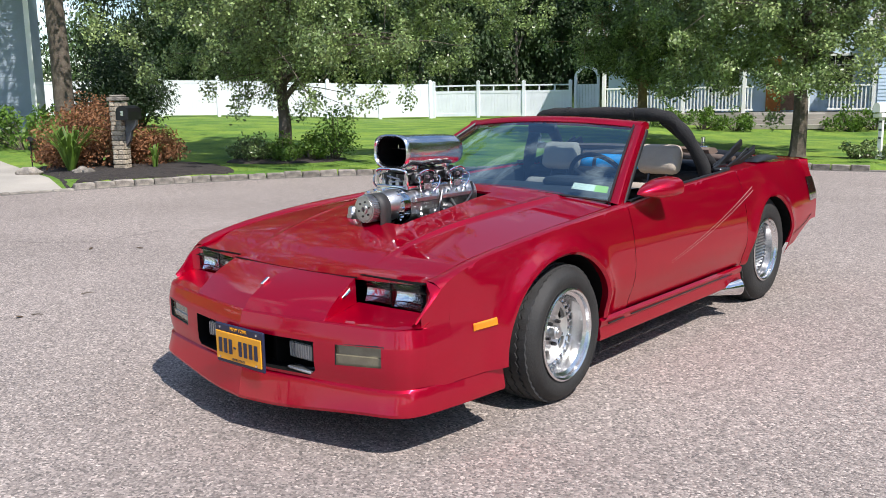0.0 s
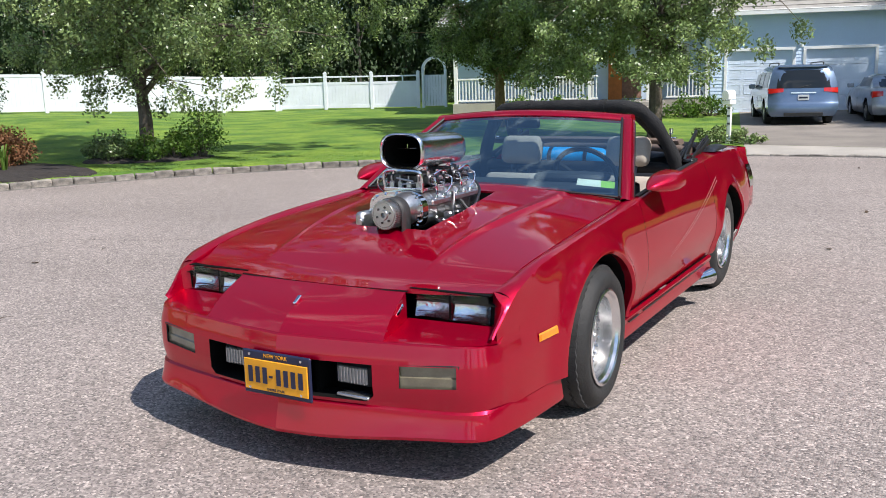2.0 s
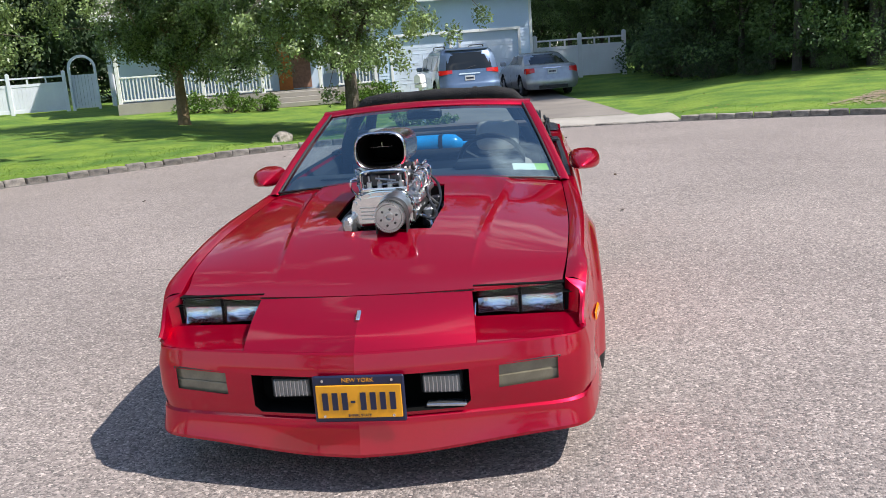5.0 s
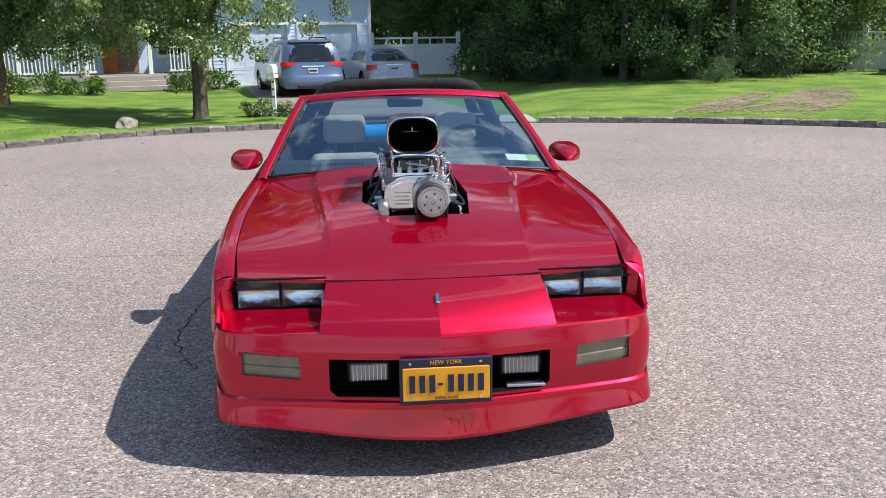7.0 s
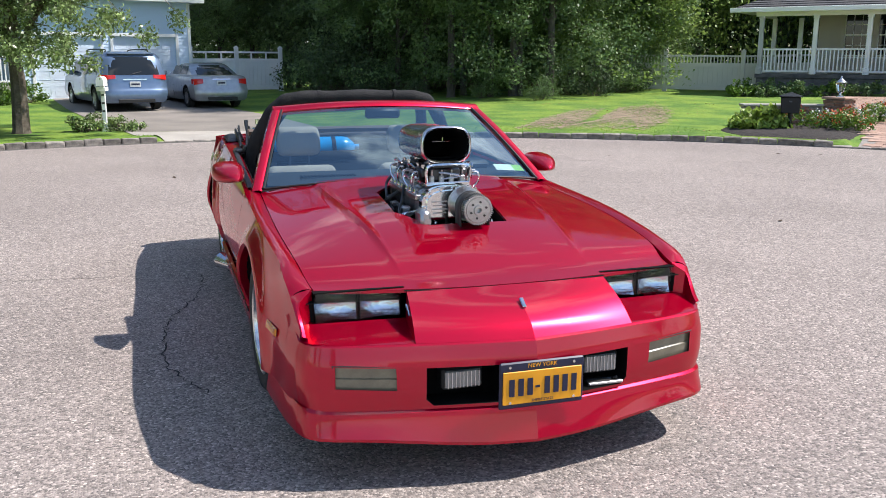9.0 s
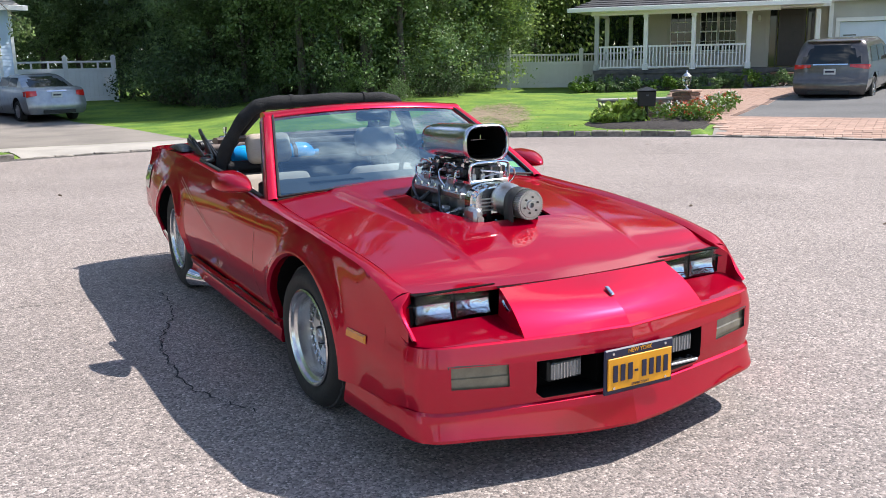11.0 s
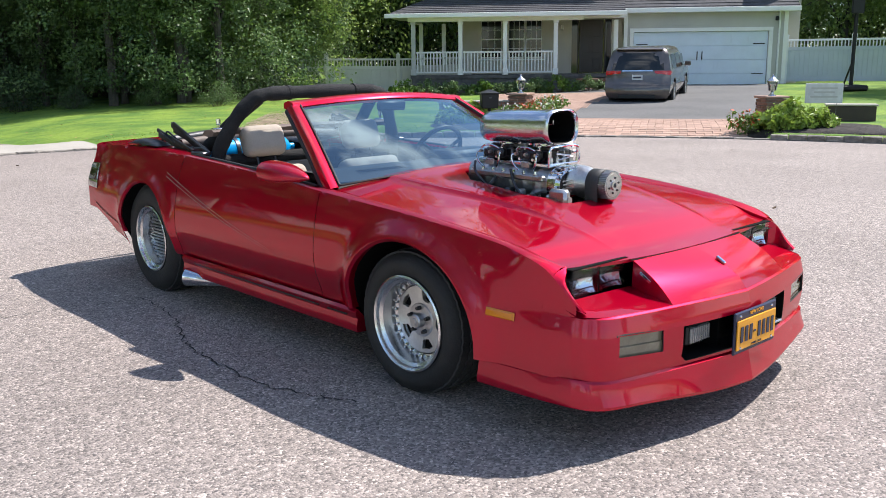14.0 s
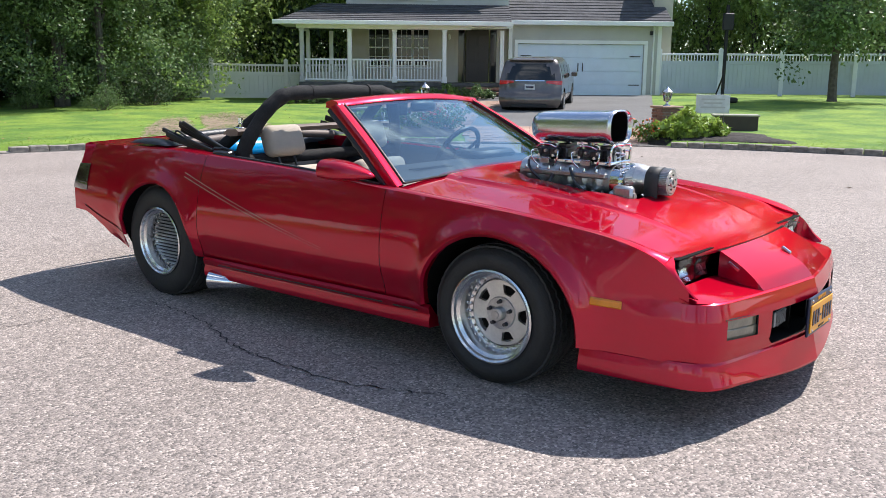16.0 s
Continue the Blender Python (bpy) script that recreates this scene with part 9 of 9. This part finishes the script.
brick_pillar(12.15, 11.2, 20, "square brick pillar with stone cap at the paved walk")
lantern(12.15, 11.2, land(12.15, 11.2) + 0.595)
brick_pillar(13.9, 6.0, 55, "square brick pillar at the drive with a lantern")
lantern(13.9, 6.0, land(13.9, 6.0) + 0.595)
def planter_wall(name, a, b, h, label):
    a, b = Vector(a), Vector(b)
    d = b - a
    ob = thing(name, ground_pose(a.x, a.y, math.degrees(math.atan2(d.y, d.x)), 0.03), label, "garden wall")
    L0 = d.length
    part("core", box(B(), (L0 / 2, 0, h / 2), (L0, 0.22, h)), "mortar", ob)
    n = int(L0 / 0.27)
    for level in range(int(h / 0.078)):
        for k in range(n):
            o = new("brick", brick_mesh)
            o.parent = ob
            o.matrix_basis = Matrix.Translation(((k + 0.5 + (0.25 if level % 2 else -0.05)) * L0 / (n + 0.3), -0.105, 0.045 + 0.078 * level))
    part("coping", box(B(), (L0 / 2, 0, h + 0.025), (L0 + 0.06, 0.32, 0.05), 0.012), "concrete", ob)


planter_wall("garden_wall", (10.4, 12.0), (11.9, 11.45), 0.44, "low brick planter wall with concrete coping")
mulch_bed("mulch_bed_east", [(8.9, 9.95), (9.4, 9.42), (10.0, 8.8), (10.9, 9.25), (11.9, 10.15), (12.4, 10.9), (11.5, 11.5), (10.3, 11.9), (9.3, 11.2)], "mulch bed full of flowers behind the kerb")
mulch_bed("mulch_bed_south_east", [(12.15, 5.5), (12.75, 4.2), (13.2, 3.0), (14.4, 3.9), (15.2, 4.5), (14.0, 5.7), (13.2, 6.4)], "mulch bed with hostas behind the kerb")
mb = thing("black_mailbox", ground_pose(10.32, 10.42, -38, 0.03), "squat black post mailbox with a pointed lid in the flower bed", "mailbox")
part("post", tube(B(), [(0, 0, 0), (0.02, 0, 0.18), (0, 0, 0.42)], [0.045, 0.03, 0.035], 8), "black_metal", mb, smooth=True)
bm = box(B(), (0, 0, 0.55), (0.36, 0.40, 0.30), 0.012)
for v in bm.verts:
    v.co.x *= 0.92 + 0.08 * (v.co.z - 0.40) / 0.3
part("mailbox", bm, "black_metal", mb)
bm = B()
rows = [[Vector((a * w, b * (w + 0.02), z)) for a, b in ((-1, -1), (1, -1), (1, 1), (-1, 1))] for w, z in ((0.20, 0.700), (0.205, 0.715), (0.07, 0.765), (0.02, 0.785))]
vs = grid(bm, rows, close_v=True)
bm.faces.new(vs[0]); bm.faces.new(vs[-1][::-1])
part("lid", bm, "black_metal", mb, "pointed lid")
part("latch", box(B(), (0, -0.206, 0.62), (0.05, 0.012, 0.03), 0.003), "grey_metal", mb)
def flowers(x, y, seed, mat, w=0.35, h=0.35):
    ob = thing("flower_clump", ground_pose(x, y), "clump of bright garden flowers in the mulch", "flowers")
    r = random.Random(seed)
    tips = [(r.gauss(0, w * 0.5), r.gauss(0, w * 0.5), h * r.uniform(0.3, 1)) for _ in range(14)]
    o = new("foliage", leaf_mesh("foliage", tips, 0.14, 30, 0.035, "leaf_bright", seed))
    o.parent = ob
    o = new("blossom", leaf_mesh("blossom", [(a, b, c + 0.08) for a, b, c in tips], 0.10, 7, 0.028, mat, seed + 1))
    o.parent = ob


for k, (x, y, c) in enumerate(((11.0, 10.0, "flower_red"), (11.4, 9.9, "flower_red"), (11.8, 10.2, "flower_white"), (11.2, 10.6, "flower_white"), (11.9, 10.7, "flower_red"), (10.8, 10.9, "flower_red"), (13.3, 11.3, "flower_white"), (13.6, 11.6, "flower_red"), (13.9, 11.9, "flower_red"), (12.5, 5.75, "flower_red"), (14.6, 12.4, "flower_white"))):
    flowers(x, y, 200 + k, c)
for k, (x, y) in enumerate(((9.82, 10.85), (10.12, 10.72), (10.0, 11.15), (12.75, 5.4), (13.0, 5.05), (13.25, 4.8), (13.2, 5.35))):
    shrub("hosta", x, y, "broad-leaved hosta in the garden bed", 220 + k, 0.34, 0.44, "leaf_hosta", 26, 26, 0.070)
shrub("bed_shrub", 13.05, 5.2, "rounded yellow-green shrub in the bed", 231, 0.45, 0.56, "leaf_hosta", 40, 45, 0.05)
shrub("bed_shrub", 13.75, 4.9, "rounded yellow-green shrub beside the sign", 232, 0.32, 0.38, "leaf_hosta", 36, 45, 0.05)
sg = thing("yard_sign", ground_pose(14.9, 5.4, -55), "small white yard sign on wire legs", "sign")
part("board", box(B(), (0, 0, 0.62), (0.72, 0.012, 0.40), 0.004), "sign_white", sg)
bm = B()
for x in (-0.25, 0.25):
    tube(bm, [(x, 0, 0), (x, 0, 0.5)], 0.006, 5)
part("leg", bm, "grey_metal", sg)
bm = B()
for k, (w, z) in enumerate(((0.5, 0.72), (0.4, 0.64), (0.52, 0.55))):
    box(bm, (0, -0.008, z), (w, 0.003, 0.035))
part("text_bars", bm, "siding_grey", sg, "unreadable grey text bars")
bxx = thing("planter_box", ground_pose(16.0, 5.3, -62, 0.02), "dark planter box with a pale rim on the lawn", "planter")
part("box", box(B(), (0, 0, 0.16), (0.95, 0.4, 0.34), 0.01), "dark_wood", bxx)
part("rim", box(B(), (0, 0, 0.35), (1.01, 0.46, 0.04), 0.01), "concrete", bxx)
# basketball post
bp = thing("basketball_post", ground_pose(25.6, 9.4, -50), "black portable basketball post with base", "basketball hoop")
part("base", box(B(), (0, 0.3, 0.10), (0.9, 1.2, 0.18), 0.05), "black_metal", bp)
bm = tube(B(), [(0, 0, 0.15), (0, 0, 3.2)], 0.06, 8)
part("pole", bm, "black_metal", bp)
bm = tube(B(), [(0, 0.75, 0.18), (0, 0.05, 0.9)], 0.03, 6)
part("brace", bm, "black_metal", bp)
bm = box(B(), (0, -0.1, 2.65), (0.36, 0.12, 0.55), 0.02)
part("crank_box", bm, "black_metal", bp)
tree("yard_tree", ground_pose(28.6, 6.7, 40), "small lawn tree with a dark crooked trunk", 15, 7.0, 2.2, 2.6, 0.17, 12, "leaf_wood", 0.6, 50, 0.075)
# pot by the steps, porch shrubs
pt = thing("flower_pot", pose(23.2, 16.35, 0.52), "terracotta pot with spiky plants beside the steps", "flower pot")
part("pot", lathe(B(), [(0, 0), (0.13, 0), (0.20, 0.30), (0.22, 0.30), (0.22, 0.35), (0.18, 0.35), (0, 0.30)], 18), "terracotta", pt, smooth=True)
o = new("foliage", leaf_mesh("foliage", [(0, 0, 0.5), (0.12, 0, 0.5), (-0.12, 0.05, 0.52)], 0.26, 60, 0.06, "leaf_rust", 9))
o.parent = pt
for k in range(8):
    q = k / 7
    x, y = 17.4 + (21.9 - 17.4) * q, 21.6 + (16.9 - 21.6) * q
    shrub("porch_shrub", x, y, "dark low shrub along the porch base", 240 + k, 0.55, 0.55, "leaf_wood" if k % 3 else "leaf_bright", 24, 36, 0.05)

# paved apron of the east drive, and bare earth on the lawn
def pavers():
    a, b, c, d = (Vector(p) for p in DRIVES["east"])
    par = thing("paver_field", Matrix.Identity(4), "pink-grey brick pavers laid at the drive's mouth", "pavement", kind="structure")
    mesh = finish(box(B(), (0, 0, 0), (0.302, 0.150, 0.05), 0.006), "paver", "paver")
    r = random.Random(6)
    ax = ((b - a).normalized() + (d - c).normalized()).normalized()
    ay = Vector((-ax.y, ax.x))
    o = (a + c) / 2
    ang = math.degrees(math.atan2(ay.y, ay.x))
    spots = []
    for i in range(86):
        t = i * 0.157 / (b - a).length
        l, rr = a.lerp(b, t + 0.01), c.lerp(d, t + 0.01)
        for j in range(-14, 36):
            p = o + ax * (0.2 + 0.157 * i) + ay * ((j + (0.5 if i % 2 else 0)) * 0.31)
            s = (p - rr).dot((l - rr).normalized()) / (l - rr).length
            apron = i < 22 and (0.02 < s < 0.98 or (i > 9 and 0.98 <= s < 1.55))
            path = i >= 22 and 0.97 - 0.0045 * (i - 22) < s < 1.30
            if apron or path:
                spots.append(p)
    verts, faces = [], []
    for k, p in enumerate(spots):
        back, ahead = p + ax * 0.08, p - ax * 0.08
        fall = (max(land(ahead.x, ahead.y), -0.03) - max(land(back.x, back.y), -0.03)) / 0.16
        m = pose(p.x, p.y, max(land(p.x, p.y), -0.03) + r.uniform(-0.002, 0.002), 0, 0, ang) @ Matrix.Rotation(math.atan(fall), 4, "X")
        if k < 300:
            ob = new("paver", mesh)
            ob.parent = par
            ob.matrix_basis = m
        else:
            n = len(verts)
            verts += [tuple(m @ v.co) for v in mesh.vertices]
            faces += [tuple(n + q for q in f.vertices) for f in mesh.polygons]
    rest = raw("farther_pavers", verts, faces, "paver")
    rest.parent = par
    tagged(rest, kind="stuff")


pavers()


def earth_patch(points, seed, count):
    c = sum((Vector(p) for p in points), Vector((0, 0))) / len(points)
    r = random.Random(seed)
    verts, faces = [], []
    for k in range(count):
        a, q = r.uniform(0, 6.283), r.random() ** 0.62 * r.uniform(0.85, 1.15)
        i = a / 6.283 * len(points)
        p0, p1 = Vector(points[int(i) % len(points)]), Vector(points[(int(i) + 1) % len(points)])
        e = p0.lerp(p1, i - int(i))
        x, y = c.x + (e.x - c.x) * q, c.y + (e.y - c.y) * q
        s = r.uniform(0.012, 0.046)
        n = len(verts)
        m = 7
        z = land(x, y) + 0.016 + 0.004 * r.random()
        for j in range(m):
            b = 6.283 * j / m
            t = s * r.uniform(0.6, 1.2)
            verts.append((x + t * math.cos(b), y + t * math.sin(b), max(z, 0.01)))
        faces.append(tuple(range(n, n + m)))
    tagged(raw("bare_earth", verts, faces, "dirt"), "scattered worn bare earth in the lawn", "earth", kind="stuff")


earth_patch([(6.3, 12.5), (7.9, 11.75), (9.4, 13.3), (11.6, 16.6), (12.3, 18.5), (10.9, 18.0), (9.6, 16.2), (8.2, 14.1)], 3, 6500)
earth_patch([(5.7, 12.75), (6.5, 12.5), (8.2, 14.6), (10.2, 17.7), (9.5, 17.7), (7.2, 14.9)], 4, 2800)


def dry_flecks():
    r = random.Random(9)
    verts, faces = [], []
    while len(faces) < 260:
        x, y = r.uniform(2.0, 17.0), r.uniform(10.5, 20.5)
        if inside_drive(x, y, 0.1) or math.hypot(x - CX, y - CY) < ring(x, y) + 0.3:
            continue
        n, z, b, s = len(verts), land(x, y) + 0.022, r.uniform(0, 6.283), r.uniform(0.02, 0.045)
        for j, q in ((0, 1.0), (1.3, 0.5), (3.14, 0.9), (4.7, 0.55)):
            verts.append((x + s * q * math.cos(b + j), y + s * q * math.sin(b + j), z + r.uniform(0, 0.02)))
        faces.append((n, n + 1, n + 2, n + 3))
    tagged(raw("dry_leaves", verts, faces, "dry_fleck"), "dry yellow-brown fallen leaves on the lawn", "leaves", kind="stuff")


M["dry_fleck"] = material("dry_fleck", (0.36, 0.27, 0.09), 0.8, second=(0.22, 0.14, 0.06), scale=2, grain=9, speckle=0.3)
dry_flecks()

# grass blades along the near lawn edges
def grass_blades():
    rng = np.random.default_rng(3)
    n = 26000
    ang = np.radians(rng.uniform(-50, 205, n))
    rad = 11.3 + 3.0 * rng.random(n) ** 1.3
    x, y = CX + rad * np.cos(ang), CY + rad * np.sin(ang)
    keep = [i for i in range(n) if not inside_drive(x[i], y[i], 0.05) and rad[i] > ring(x[i], y[i]) + 0.2 and not (10.2 < x[i] < 24 and 8.5 < y[i] < 16.5 and inside_drive(x[i], y[i], 2.4))]
    verts, faces = [], []
    for i in keep:
        z = land(x[i], y[i])
        h, a, b = rng.uniform(0.012, 0.036), rng.uniform(0, 6.28), rng.uniform(0, 6.28)
        w = 0.006 + 0.0006 * (rad[i] - 11)
        k = len(verts)
        dx, dy = w * math.cos(a), w * math.sin(a)
        lx, ly = 0.05 * math.cos(b), 0.05 * math.sin(b)
        verts += [(x[i] - dx, y[i] - dy, z - 0.01), (x[i] + dx, y[i] + dy, z - 0.01), (x[i] + lx, y[i] + ly, z + h)]
        faces.append((k, k + 1, k + 2))
    tagged(raw("grass", verts, faces, "blade"), "short green grass blades of the lawn", "grass", kind="stuff")


grass_blades()


# cracks, twigs and fallen leaves on the road
M["crack"] = material("crack", (0.035, 0.033, 0.031), 0.95, grain=60, speckle=0.3)
def crack(points, seed, w=0.006):
    r = random.Random(seed)
    line = smooth_line([(*p, 0) for p in points], 14)
    verts, faces = [], []
    for i, p in enumerate(line):
        d = (line[min(i + 1, len(line) - 1)] - line[max(i - 1, 0)]).normalized()
        s = Vector((-d.y, d.x, 0))
        p = p + s * r.uniform(-0.018, 0.018)
        ww = w * r.uniform(0.3, 1.2)
        verts += [tuple(p + s * ww + Vector((0, 0, 0.004))), tuple(p - s * ww + Vector((0, 0, 0.004)))]
        if i:
            k = 2 * i
            faces.append((k - 2, k - 1, k + 1, k))
    tagged(raw("road_crack", verts, faces, "crack"), "thin dark crack in the asphalt", "crack", kind="structure")


crack([(-0.98, 2.35), (-1.0, 1.9), (-1.18, 1.35), (-1.24, 0.95), (-1.22, 0.45), (-1.05, 0.05)], 1, 0.005)
crack([(-1.0, 2.30), (-1.5, 2.42), (-2.2, 2.5), (-3.4, 2.4)], 2, 0.003)
crack([(-6.2, 0.4), (-5.3, 0.9), (-5.2, 1.9), (-4.5, 2.18), (-3.95, 2.44), (-3.5, 2.38), (-3.1, 2.33)], 3, 0.004)
crack([(4.6, 8.0), (7.0, 7.0), (9.4, 4.6), (10.6, 2.4)], 5, 0.006)
crack([(3.4, 6.0), (5.5, 4.9), (7.5, 3.0), (8.8, 0.5)], 6, 0.004)
leaf_shape = finish(prism(B(), [(-0.03, 0), (-0.01, 0.018), (0.02, 0.014), (0.035, 0), (0.018, -0.016), (-0.012, -0.014)], "z", 0, 0.004), "fallen_leaf", "dead_leaf")
r = random.Random(21)
for k in range(46):
    a, q = r.uniform(0, 6.283), 10.8 * math.sqrt(r.uniform(0.06, 1))
    x, y = CX + q * math.cos(a), CY + q * math.sin(a)
    if abs(x) < 1.1 and -1.3 < y < 3.7:
        continue
    if x > 0 and y < 1 and q < 5:
        continue
    o = new("fallen_leaf", leaf_shape)
    o.matrix_world = pose(x, y, 0.008, r.uniform(-14, 14), r.uniform(-14, 14), r.uniform(0, 360))
    o.scale = (1.0,) * 3
    tagged(o, "dry brown fallen leaf on the asphalt", "leaf", group="fallen leaves")
for x, y, t in ((-3.02, -0.25, 60), (-2.7, -0.75, 20), (-4.4, 1.7, 120)):
    o = part("twig", tube(B(), [(0, 0, 0), (0.05, 0.012, 0.006), (0.10, 0.0, 0.004)], [0.004, 0.003, 0.0015], 5), "bark")
    o.matrix_world = pose(x, y, 0.006, 0, 0, t)
    tagged(o, "small dry twig on the asphalt", "twig")
